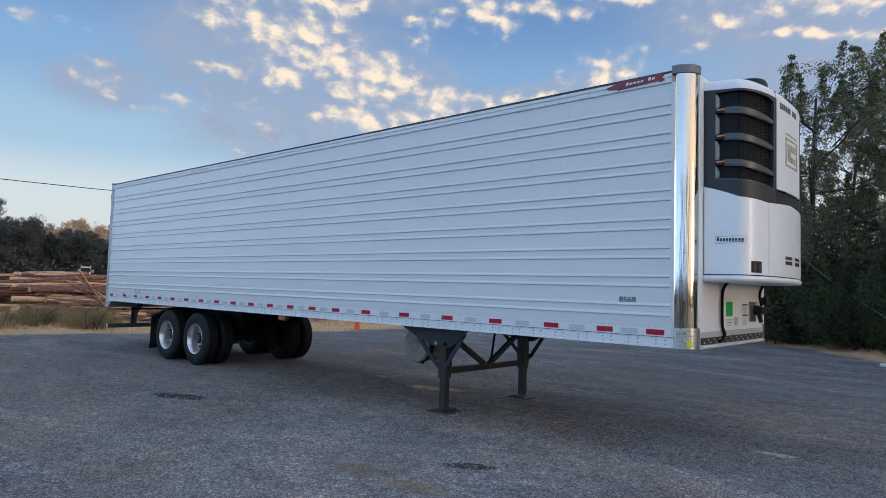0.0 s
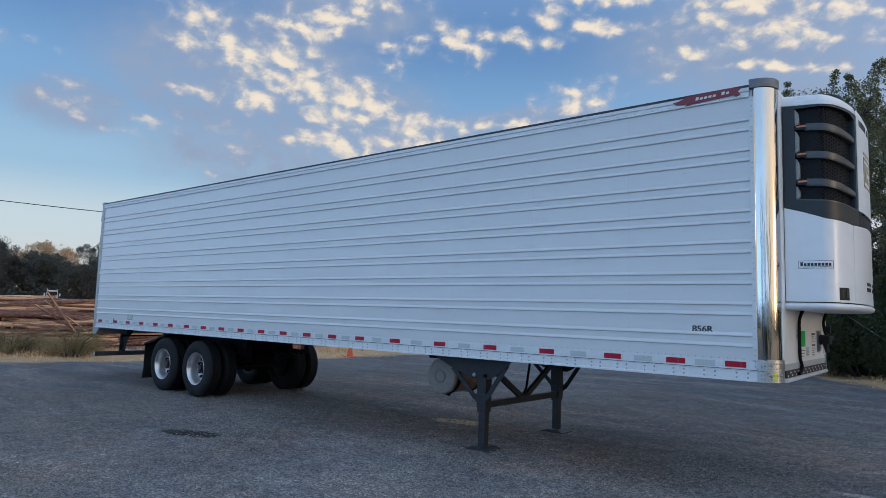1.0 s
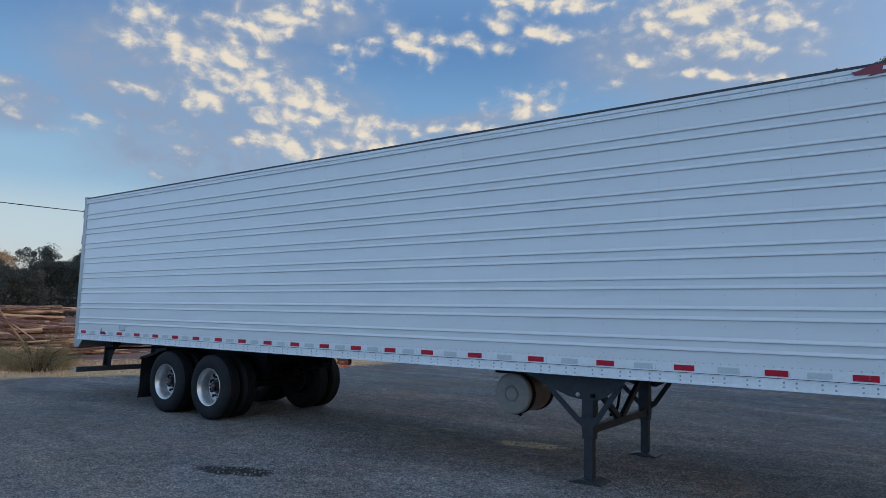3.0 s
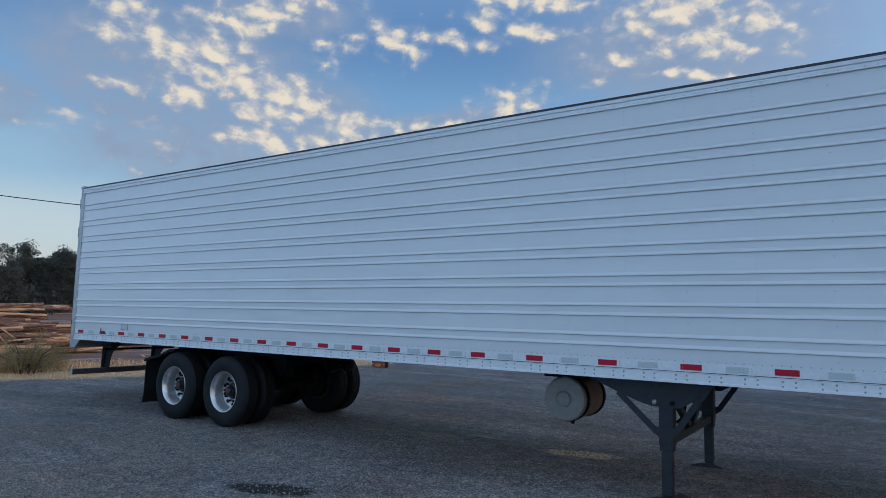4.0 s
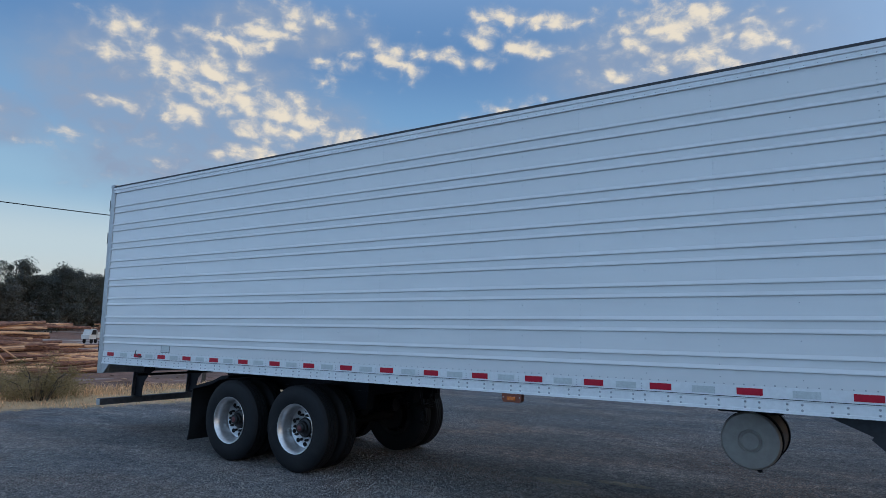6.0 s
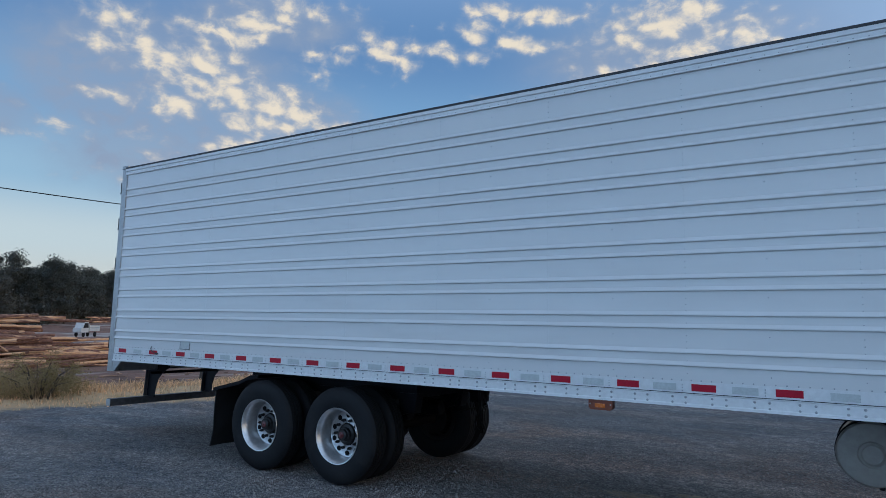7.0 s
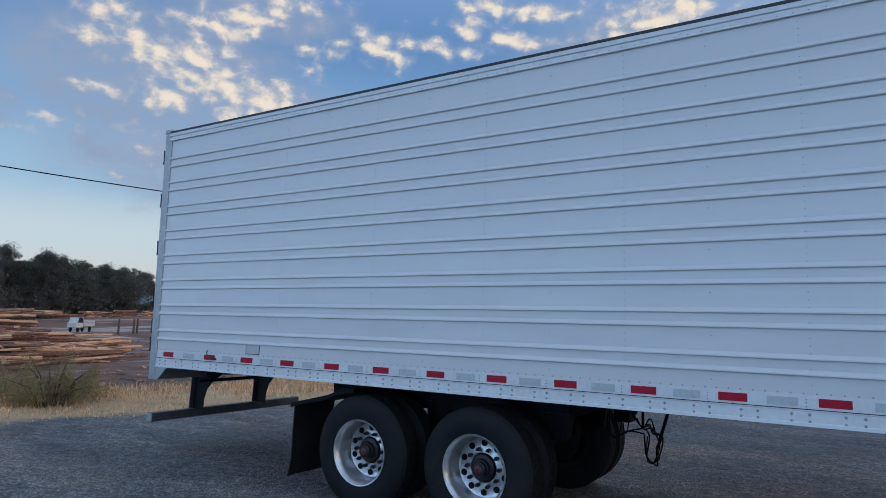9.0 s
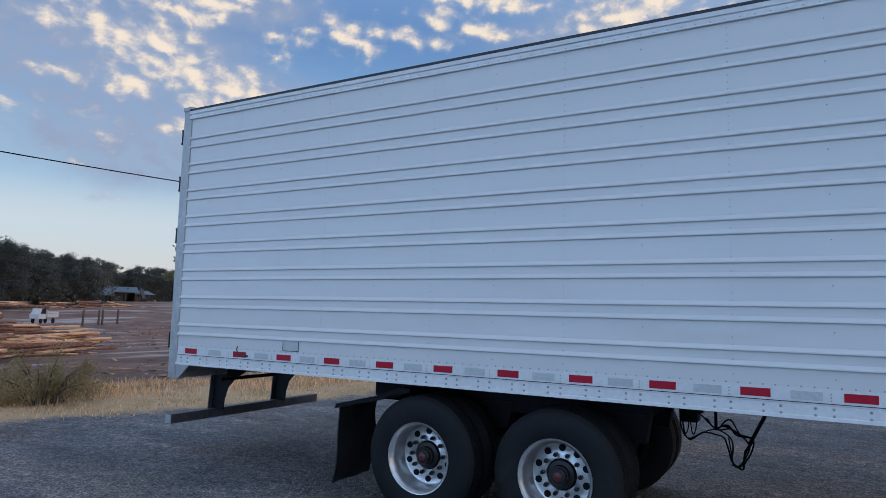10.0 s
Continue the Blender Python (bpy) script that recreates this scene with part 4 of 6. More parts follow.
    sheet(bm, [(-.71, 4.015), (-.66, 4.018), (-.56, 4.052), (-.10, 4.062), (-.03, 4.045), (-.06, 4.015), (-.035, 3.985), (-.08, 3.965), (-.10, 3.985), (-.50, 3.968), (-.58, 3.958), (-.56, 3.975), (-.68, 3.985)], "y", -0.026, -0.010)
    plaque = tpart("emblem", bm, LOGO_RED, "dark red swept emblem plaque")
    bm = bmesh.new()
    for k in range(8):
        if k != 5:
            x, z = -.475 + .043 * k, 3.996 + .0016 * k
            sheet(bm, [(x, z), (x + .03, z + .001), (x + .036, z + (.034 if k in (0, 6) else .024)), (x + .006, z + (.033 if k in (0, 6) else .023))], "y", -0.029, -0.0265)
    tagged(tpart("emblem_bars", bm, PAPER, "pale slanted bars on the plaque", parent=plaque), kind="stuff")
    text = bpy.data.curves.new("fleet_number", "FONT")
    text.body, text.size, text.extrude, text.offset = "856R", 0.105, 0.0008, 0.0018
    tmp = new("fleet_number", text)
    me = bpy.data.meshes.new_from_object(tmp)
    bpy.data.objects.remove(tmp)
    me.materials.clear()
    me.materials.append(INK)
    me.transform(Matrix.Translation((-0.535, -0.0022, 1.610)) @ Matrix.Rotation(radians(90), 4, "X") @ Matrix.Diagonal((0.92, 0.84, 1, 1)))
    bold = bmesh.new()
    for dx, dy, dz in ((0, 0, 0), (.0025, -.0004, 0)):
        copy = me.copy()
        copy.transform(Matrix.Translation((dx, dy, dz)))
        bold.from_mesh(copy)
        bpy.data.meshes.remove(copy)
    bold.to_mesh(me)
    bold.free()
    tpart("fleet_number", me, None, "black stencilled fleet number")
    # small maker's plate and hook near the rear
    bm = bmesh.new()
    box(bm, -12.66, -12.45, -.006, -.001, 1.375, 1.500)
    lab = tpart("data_plate", bm, TAPE_GREY, "grey printed data plate")
    bm = bmesh.new()
    box(bm, -12.66, -12.45, -.008, -.0062, 1.485, 1.501)
    for a in ((-12.66, -12.653, 1.376, 1.485), (-12.457, -12.45, 1.376, 1.485), (-12.653, -12.457, 1.376, 1.382)):
        box(bm, a[0], a[1], -.0078, -.0062, a[2], a[3])
    tpart("print_bars", bm, INK, parent=lab)
    bm = bmesh.new()
    hose(bm, [(-13.16, -.012, 1.30), (-13.19, -.03, 1.31), (-13.25, -.035, 1.34), (-13.27, -.03, 1.37), (-13.26, -.025, 1.395)], .006)
    box(bm, -13.20, -13.13, -.016, -.004, 1.288, 1.310, .004)
    tpart("hook", bm, INK, "small dark steel hook", True)
    bm = bmesh.new()
    sheet(bm, [(-6.925, 1.160), (-6.715, 1.160), (-6.715, 1.090), (-6.735, 1.070), (-6.905, 1.070), (-6.925, 1.090)], "y", 0.0, 0.07)
    lamp = tpart("marker_lamp", bm, AMBER_DULL, "amber side marker lamp hanging under the rail")
    bm = bmesh.new()
    box(bm, -6.865, -6.775, -.014, 0.0, 1.090, 1.125, .005)
    tpart("lens", bm, AMBER, parent=lamp)
    for px in (-6.91, -6.73):
        bm = bmesh.new()
        dome(bm, (px, -.001, 1.118), .007, (0, -1, 0))
        tpart("screw", bm, ALUMINIUM, parent=lamp)


def loft(bm, rings, cap=True):
    loops = [[bm.verts.new(p) for p in ring] for ring in rings]
    for p, q in zip(loops, loops[1:]):
        for i in range(len(p)):
            bm.faces.new((p[i], p[(i + 1) % len(p)], q[(i + 1) % len(p)], q[i]))
    if cap:
        bm.faces.new(loops[0][::-1])
        bm.faces.new(loops[-1])
    return loops


U_SIDE, U_FRONT, U_HALF, U_POW = 0.568, 0.862, 1.015, 2.25


def unit_outline(inset=0.0, n=22):
    """Plan of the cooling unit: straight sides and a front that sweeps round as one curve."""
    half = [(0.262 + (U_SIDE - 0.262) * k / 6, WIDE / 2 - U_HALF + inset) for k in range(6)]
    for k in range(n + 1):
        a = math.pi / 2 * k / n
        u, v = max(0.0, math.cos(a)) ** (2 / U_POW), math.sin(a) ** (2 / U_POW)
        half.append((U_SIDE + (U_FRONT - U_SIDE - inset) * v, WIDE / 2 - (U_HALF - inset) * u))
    return half + [(x, WIDE - y) for x, y in half[-2::-1]]


U_LINE = unit_outline(0.0, 60)
U_RUN = [0.0]
for _p, _q in zip(U_LINE, U_LINE[1:]):
    U_RUN.append(U_RUN[-1] + math.dist(_p, _q))
U_ALL = U_RUN[-1]


def u_at(s, out=0.0):
    """Point at run s along the unit's outline, moved outwards."""
    s = min(max(s, 0.0), U_ALL)
    i = min(max(int(np.searchsorted(U_RUN, s)) - 1, 0), len(U_RUN) - 2)
    f = (s - U_RUN[i]) / (U_RUN[i + 1] - U_RUN[i])
    (x0, y0), (x1, y1) = U_LINE[i], U_LINE[i + 1]
    d = math.hypot(x1 - x0, y1 - y0)
    return x0 + f * (x1 - x0) + out * (y1 - y0) / d, y0 + f * (y1 - y0) - out * (x1 - x0) / d


def u_run(y):
    """Run along the near half of the front at which the outline passes y."""
    return float(np.interp(y, [p[1] for p in U_LINE[6:]], U_RUN[6:]))


def u_strip(bm, s0, s1, lo, hi, out, thick, step=0.03):
    """A strip that follows the outline between two heights, which may change along it."""
    lo = lo if callable(lo) else (lambda s, v=lo: v)
    hi = hi if callable(hi) else (lambda s, v=hi: v)
    k = max(1, int(math.ceil(abs(s1 - s0) / step)))
    rows = []
    for i in range(k + 1):
        s = s0 + (s1 - s0) * i / k
        (xo, yo), (xi, yi) = u_at(s, out), u_at(s, out - thick)
        rows.append([bm.verts.new(p) for p in ((xo, yo, lo(s)), (xo, yo, hi(s)), (xi, yi, hi(s)), (xi, yi, lo(s)))])
    for p, q in zip(rows, rows[1:]):
        for j in range(4):
            bm.faces.new((p[j], q[j], q[(j + 1) % 4], p[(j + 1) % 4]))
    bm.faces.new(rows[0])
    bm.faces.new(rows[-1][::-1])


def build_unit():
    """Cooling unit on the front wall: white lower doors, dark louvred grille, white crown."""
    unit = unit_root
    seam, jamb, far = u_run(0.653), u_run(0.775), U_ALL
    mirrored = lambda s: s if s <= far / 2 else far - s

    def door_top(s):
        return float(np.interp(mirrored(s), [0, .19, .37, seam, u_run(1.3)], [2.858, 2.796, 2.728, 2.692, 2.728]))

    def sill_top(s):
        return float(np.interp(mirrored(s), [0, .12, jamb], [2.945, 2.928, 2.852]))

    def head_low(s):
        return float(np.interp(mirrored(s), [0, .12, .37, jamb - .12, jamb], [3.835, 3.838, 3.832, 3.812, 3.775]))

    def crown_low(s):
        return float(np.interp(mirrored(s), [0, .12, .37, jamb, u_run(1.3)], [3.885, 3.872, 3.852, 3.835, 3.825]))
    bm = bmesh.new()
    loft(bm, [[(x, y, z) for x, y in unit_outline(ins)] for z, ins in ((1.88, .045), (2.66, .045), (2.70, .09), (3.84, .09))])
    tpart("inner_body", bm, PLASTIC, parent=unit)
    skirt = None
    for s0, s1, label in ((0.012, seam - .004, "glossy white lower side door"), (seam + .004, far - seam - .004, "glossy white lower front door"), (far - seam + .004, far - .012, "glossy white lower side door")):
        bm = bmesh.new()
        u_strip(bm, s0, s1, 1.932, lambda s: door_top(s) - .007, 0.0, .03)
        u_strip(bm, s0, s1, lambda s: door_top(s) - .007, lambda s: door_top(s), -.006, .024)
        door = tpart("lower_door", bm, UNIT_WHITE, label, 30, parent=unit)
        skirt = skirt or door
        front = door if s1 > far / 2 and s0 < far / 2 else None or (front if s0 > far / 2 else None)
    bm = bmesh.new()
    loft(bm, [[(x, y, z) for x, y in unit_outline(ins)] for z, ins in ((1.855, .05), (1.858, .02), (1.868, .0), (1.884, -.012), (1.900, -.012), (1.913, -.004), (1.922, .012), (1.926, .05))])
    tpart("bottom_lip", bm, UNIT_WHITE, "rounded white bottom lip", 50, parent=unit)
    # recessed latch
    bm = bmesh.new()
    u_strip(bm, .492, .640, 1.955, 2.072, .003, .012)
    latch = tpart("latch", bm, PLASTIC, "black recessed door latch", 30, parent=skirt)
    bm = bmesh.new()
    u_strip(bm, .520, .545, 1.972, 2.056, .006, .003)
    u_strip(bm, .585, .628, 1.980, 2.050, .008, .005)
    tpart("latch_paddle", bm, UNIT_GREY, "grey latch paddle", 30, parent=latch)
    # name strip, as plain bars in a thin frame
    bm = bmesh.new()
    for s0, s1, z0, z1 in ((.128, .432, 2.250, 2.253), (.128, .432, 2.322, 2.325), (.128, .131, 2.250, 2.325), (.429, .432, 2.250, 2.325), (.17, .41, 2.262, 2.267)):
        u_strip(bm, s0, s1, z0, z1, .002, .003)
    for k in range(9):
        u_strip(bm, .145 + .030 * k, .167 + .030 * k, 2.274, 2.312 if k == 0 else 2.302, .002, .003)
    tagged(tpart("name_bars", bm, INK, "dark lettering strip in a thin frame", parent=skirt), kind="stuff")
    # perforated grille set back behind the blades
    for s0, s1 in ((.02, jamb + .05), (far - jamb - .05, far - .02)):
        bm = bmesh.new()
        u_strip(bm, s0, s1, 2.80, 3.86, -.055, .012)
        tpart("grille", bm, GRILLE, "black perforated grille behind the blades", 30, parent=unit)
    # charcoal surround of each opening
    for flip in (0, 1):
        w = (lambda s: far - s) if flip else (lambda s: s)

        def band(bm, s0, s1, lo, hi, out, thick):
            u_strip(bm, min(w(s0), w(s1)), max(w(s0), w(s1)), lo, hi, out, thick)
        bm = bmesh.new()
        band(bm, .010, .120, lambda s: door_top(s) + .005, lambda s: crown_low(s) - .003, -.003, .075)
        band(bm, .120, jamb, lambda s: door_top(s) + .005, sill_top, -.003, .060)
        band(bm, .120, jamb, head_low, lambda s: crown_low(s) - .003, -.003, .060)
        band(bm, jamb, jamb + .055, lambda s: door_top(s) + .005, lambda s: crown_low(s) - .003, -.003, .060)
        surround = tpart("grille_surround", bm, UNIT_GREY, "charcoal moulded grille surround", 30, parent=unit)
        bm = bmesh.new()
        band(bm, jamb - .008, jamb + .002, lambda s: sill_top(s) + .01, lambda s: head_low(s) - .004, .002, .02)
        band(bm, .13, jamb, lambda s: sill_top(s) - .004, lambda s: sill_top(s) + .006, .000, .02)
        tpart("surround_bead", bm, BLADE, "grey bead along the opening", 30, parent=surround)
        levels = (3.650, 3.372, 3.100)
        edges = [(3.672, 3.834)] + [(b + .026, a - .036) for a, b in zip(levels, levels[1:])] + [(2.935, 3.064)]
        ys = (.300, .345) if not flip else (WIDE - .345, WIDE - .300)
        for z0, z1 in edges:
            bm = bmesh.new()
            sheet(bm, [(.380, z0), (.402, z0), (.418, z0 + .022), (.418, z1 - .055), (.390, z1), (.380, z1)], "y", *ys)
            tpart("side_tab", bm, TAB, "grey moulded tab at the grille edge", parent=surround)
        for z in levels:
            bm = bmesh.new()
            mid = lambda s, z=z: z + float(np.interp(mirrored(s), [.15, .375, .60, jamb], [0, -.022, -.056, -.094]))
            half = lambda s: float(np.interp(mirrored(s), [.13, .24, .6, jamb], [.030, .034, .034, .022]))
            band(bm, .205, jamb + .004, lambda s: mid(s) - half(s) * .7, lambda s: mid(s) + half(s), -.004, .022)
            band(bm, .205, jamb + .004, lambda s: mid(s) - half(s), lambda s: mid(s) - half(s) * .7, -.010, .040)
            blade = tpart("louvre_blade", bm, BLADE, "dark grey curved louvre blade", 30, parent=unit)
            bm = bmesh.new()
            band(bm, .135, .22, lambda s: z - .030, lambda s: z + .024, .004, .05)
            band(bm, .125, .135, lambda s: z - .020, lambda s: z + .016, .000, .04)
            tpart("blade_tip", bm, PLASTIC, "black rounded blade tip", 30, parent=blade)
            bm = bmesh.new()
            band(bm, .140, .222, lambda s: z - .006, lambda s: z + .010, .008, .006)
            tpart("amber_strip", bm, AMBER, "amber reflector strip", parent=blade)
    # white front shell between the openings, black strip under it, crown on top
    bm = bmesh.new()
    u_strip(bm, jamb + .058, far - jamb - .058, 2.858, lambda s: crown_low(s) - .002, 0.002, .05)
    shell = tpart("front_shell", bm, UNIT_WHITE, "glossy white upper front shell", 30, parent=unit)
    bm = bmesh.new()
    u_strip(bm, jamb + .057, far - jamb - .057, lambda s: door_top(s) + .006, 2.835, -.004, .05)
    u_strip(bm, u_run(1.05), u_run(1.55), 2.835, 2.853, .004, .05)
    tpart("front_strip", bm, PLASTIC, "black strip across the front", 30, parent=unit)
    bm = bmesh.new()
    rows = [(None, 0.0, 0), (3.90, .000, .2), (3.935, .010, .5), (3.962, .030, .8), (3.982, .065, 1), (3.996, .115, 1), (4.004, .18, 1), (4.008, .27, 1)]
    line = unit_outline(0.0)
    runs = [0.0]
    for p, q in zip(line, line[1:]):
        runs.append(runs[-1] + math.dist(p, q))
    k = far / runs[-1]
    loft(bm, [[(x, y, crown_low(r * k) if z is None else crown_low(r * k) + (z - 3.868) * (1 + .12 * (1 - t)) - .06 * max(0.0, x - .6) * t) for (x, y), r in zip(unit_outline(ins), runs)] for z, ins, t in rows])
    tpart("crown", bm, UNIT_WHITE, "glossy white rounded crown", 40, parent=unit)
    for s in (jamb + .02, far - jamb - .02):
        bm = bmesh.new()
        u_strip(bm, s - .002, s + .002, lambda q: crown_low(q) + .002, 3.91, .0015, .01)
        tpart("crown_seam", bm, UNIT_GREY, parent=unit)
    # vents, lettering bars and square emblem on the front
    for s0, s1 in ((u_run(1.08), u_run(1.34)), (u_run(1.46), u_run(1.72))):
        for z0, z1 in ((2.062, 2.108), (2.118, 2.160)):
            bm = bmesh.new()
            for j in range(3):
                u_strip(bm, s0 + (s1 - s0) * (.02 + .34 * j), s0 + (s1 - s0) * (.30 + .34 * j), z0 + .004, z1 - .003, .003, .01)
            tpart("front_vent", bm, PLASTIC if z0 < 2.1 else UNIT_GREY, "small dark slotted vent", parent=front)
    bm = bmesh.new()
    for k in range(10):
        if k != 6:
            s = u_run(.92) + .062 * k
            u_strip(bm, s, s + .040, 3.745, 3.808, .005, .005)
    tagged(tpart("name_bars", bm, INK, "dark lettering bars", parent=shell), kind="stuff")
    bm = bmesh.new()
    e0, e1 = u_run(1.09), u_run(1.55)
    for f0, f1, z0, z1 in ((0, 1, 3.150, 3.166), (0, 1, 3.444, 3.460), (0, .05, 3.15, 3.46), (.95, 1, 3.15, 3.46), (.16, .38, 3.21, 3.40), (.46, .84, 3.21, 3.27), (.46, .84, 3.33, 3.40)):
        u_strip(bm, e0 + (e1 - e0) * f0, e0 + (e1 - e0) * f1, z0, z1, .008, .012)
    for j in range(5):
        u_strip(bm, e0 + (e1 - e0) * (.02 + .2 * j), e0 + (e1 - e0) * (.15 + .2 * j), 3.492, 3.516, .006, .01)
    tagged(tpart("emblem_panel", bm, EMBLEM, "embossed square emblem in dull bronze", parent=shell), kind="stuff")
    bm = bmesh.new()
    lathe_up(bm, [(0.0, 4.082), (.12, 4.078), (.17, 4.065), (.19, 4.03), (.195, 3.95)], (.545, .86), 24)
    tpart("fan_cowl", bm, PLASTIC, "low black cowl on the crown", 40, parent=unit)


def lathe_up(bm, prof, c, n):
    rings = [[bm.verts.new((c[0] + max(r, .002) * math.cos(2 * math.pi * i / n), c[1] + max(r, .002) * math.sin(2 * math.pi * i / n), z)) for i in range(n)] for r, z in prof]
    for p, q in zip(rings, rings[1:]):
        for i in range(n):
            bm.faces.new((p[i], p[(i + 1) % n], q[(i + 1) % n], q[i]))
    bm.faces.new(rings[0])


def build_rear():
    for y0, y1 in ((-0.012, 0.11), (WIDE - 0.11, WIDE + 0.012)):
        bm = bmesh.new()
        box(bm, LEN0, LEN0 + 0.125, y0, y1, 1.0, 4.06, .006)
        post = tpart("rear_post", bm, GALVANISED, "galvanised rear corner post")
        bm = bmesh.new()
        box(bm, LEN0 - .012, LEN0 + 0.14, y0 - .008, y1 + .008, 4.045, 4.095, .008)
        tpart("post_cap", bm, GALVANISED, parent=post)
        for z in (1.42, 1.95, 2.6, 3.2, 3.75):
            bm = bmesh.new()
            yc = y0 + .02 if y0 < 1 else y1 - .02
            cyl(bm, (LEN0 - .025, yc, z - .07), (LEN0 - .025, yc, z + .07), .014, n=10)
            box(bm, LEN0 - .030, LEN0 + .0, yc - .004, yc + .05, z - .055, z + .055, .003)
            cyl(bm, (LEN0 - .025, yc, z - .085), (LEN0 - .025, yc, z - .07), .019, n=10)
            cyl(bm, (LEN0 - .025, yc, z + .07), (LEN0 - .025, yc, z + .085), .019, n=10)
            tpart("hinge", bm, BLACK_STEEL, "dark door hinge", parent=post)
        bm = bmesh.new()
        sheet(bm, [(LEN0 + .12, 1.0), (LEN0 + .16, 1.0), (LEN0 + .30, 1.128), (LEN0 + .33, 1.158), (LEN0 + .12, 1.158)], "y", y0 + .006, y0 + .03)
        tpart("corner_gusset", bm, GALVANISED, "riveted corner gusset", parent=post)
    bm = bmesh.new()
    box(bm, LEN0 + .01, LEN0 + .13, .11, WIDE - .11, 3.92, 4.06, .005)
    tpart("rear_header", bm, GALVANISED)
    bm = bmesh.new()
    box(bm, LEN0 + .005, LEN0 + .13, .11, WIDE - .11, 1.0, 1.17, .005)
    tpart("rear_sill", bm, GALVANISED)
    for y0, y1 in ((.115, WIDE / 2 - .006), (WIDE / 2 + .006, WIDE - .115)):
        bm = bmesh.new()
        box(bm, LEN0 + .015, LEN0 + .085, y0, y1, 1.18, 3.915, .006)
        door = tpart("rear_door", bm, WALL_WHITE, "white swing door at the rear")
        bm = bmesh.new()
        cyl(bm, (LEN0 - .005, (y0 + y1) / 2, 1.12), (LEN0 - .005, (y0 + y1) / 2, 3.95), .014, n=10)
        tpart("lock_rod", bm, GALVANISED, parent=door)
    # underride guard
    bm = bmesh.new()
    box(bm, LEN0 - .135, LEN0 - .03, .10, WIDE, .475, .580, .006)
    guard = tpart("underride_guard", bm, GUARD, "dark square-tube rear underride guard")
    for y0, y1 in ((.094, .099), (WIDE + .001, WIDE + .006)):
        bm = bmesh.new()
        box(bm, LEN0 - .13, LEN0 - .035, y0, y1, .48, .575)
        tpart("end_cap", bm, GALVANISED, parent=guard)
    for y in (.74, 1.80):
        bm = bmesh.new()
        sheet(bm, [(LEN0 - .115, .575), (LEN0 + .09, .575), (LEN0 + .10, .70), (LEN0 + .15, .84), (LEN0 + .26, .95), (LEN0 + .42, 1.04), (LEN0 + .42, 1.17), (LEN0 - .076, 1.17)], "y", y - .006, y + .006)
        post = tpart("guard_upright", bm, BLACK_STEEL, "tapered steel upright", parent=guard)
        bm = bmesh.new()
        sheet(bm, [(LEN0 - .118, .575), (LEN0 - .108, .575), (LEN0 - .068, 1.17), (LEN0 - .078, 1.17)], "y", y - .06, y + .06)
        tpart("upright_flange", bm, GUARD, "worn grey flange", parent=guard)
    bm = bmesh.new()
    cyl(bm, (LEN0 + .22, .55, .955), (LEN0 + .22, WIDE - .55, .955), .022, n=10)
    tpart("guard_brace", bm, BLACK_STEEL, parent=guard)


def build_wheel(name, cx, y_out, side):
    """One wheel with its tyre: y_out is the outer sidewall, side -1 faces -y."""
    s, R, cz = side, 0.527, 0.532
    f = lambda prof: [(r, -s * y) for r, y in prof]    # y grows inwards from the outer sidewall
    bm = bmesh.new()
    lathe(bm, f([(.293, .035), (.300, .018), (.33, .006), (.40, .000), (.455, .006), (.492, .020), (.512, .034), (.519, .046), (R, .052), (R, .088), (.517, .090), (.517, .098), (R, .100), (R, .133),
                 (.517, .135), (.517, .143), (R, .145), (R, .180), (.517, .182), (.517, .190), (R, .192), (R, .226), (.519, .232), (.492, .258), (.40, .278), (.33, .27), (.293, .245)]), (cx, y_out, cz), 48, closed=True)
    tyre = tpart(name, bm, RUBBER, "black dual-mounted truck tyre", 35)
    return tyre


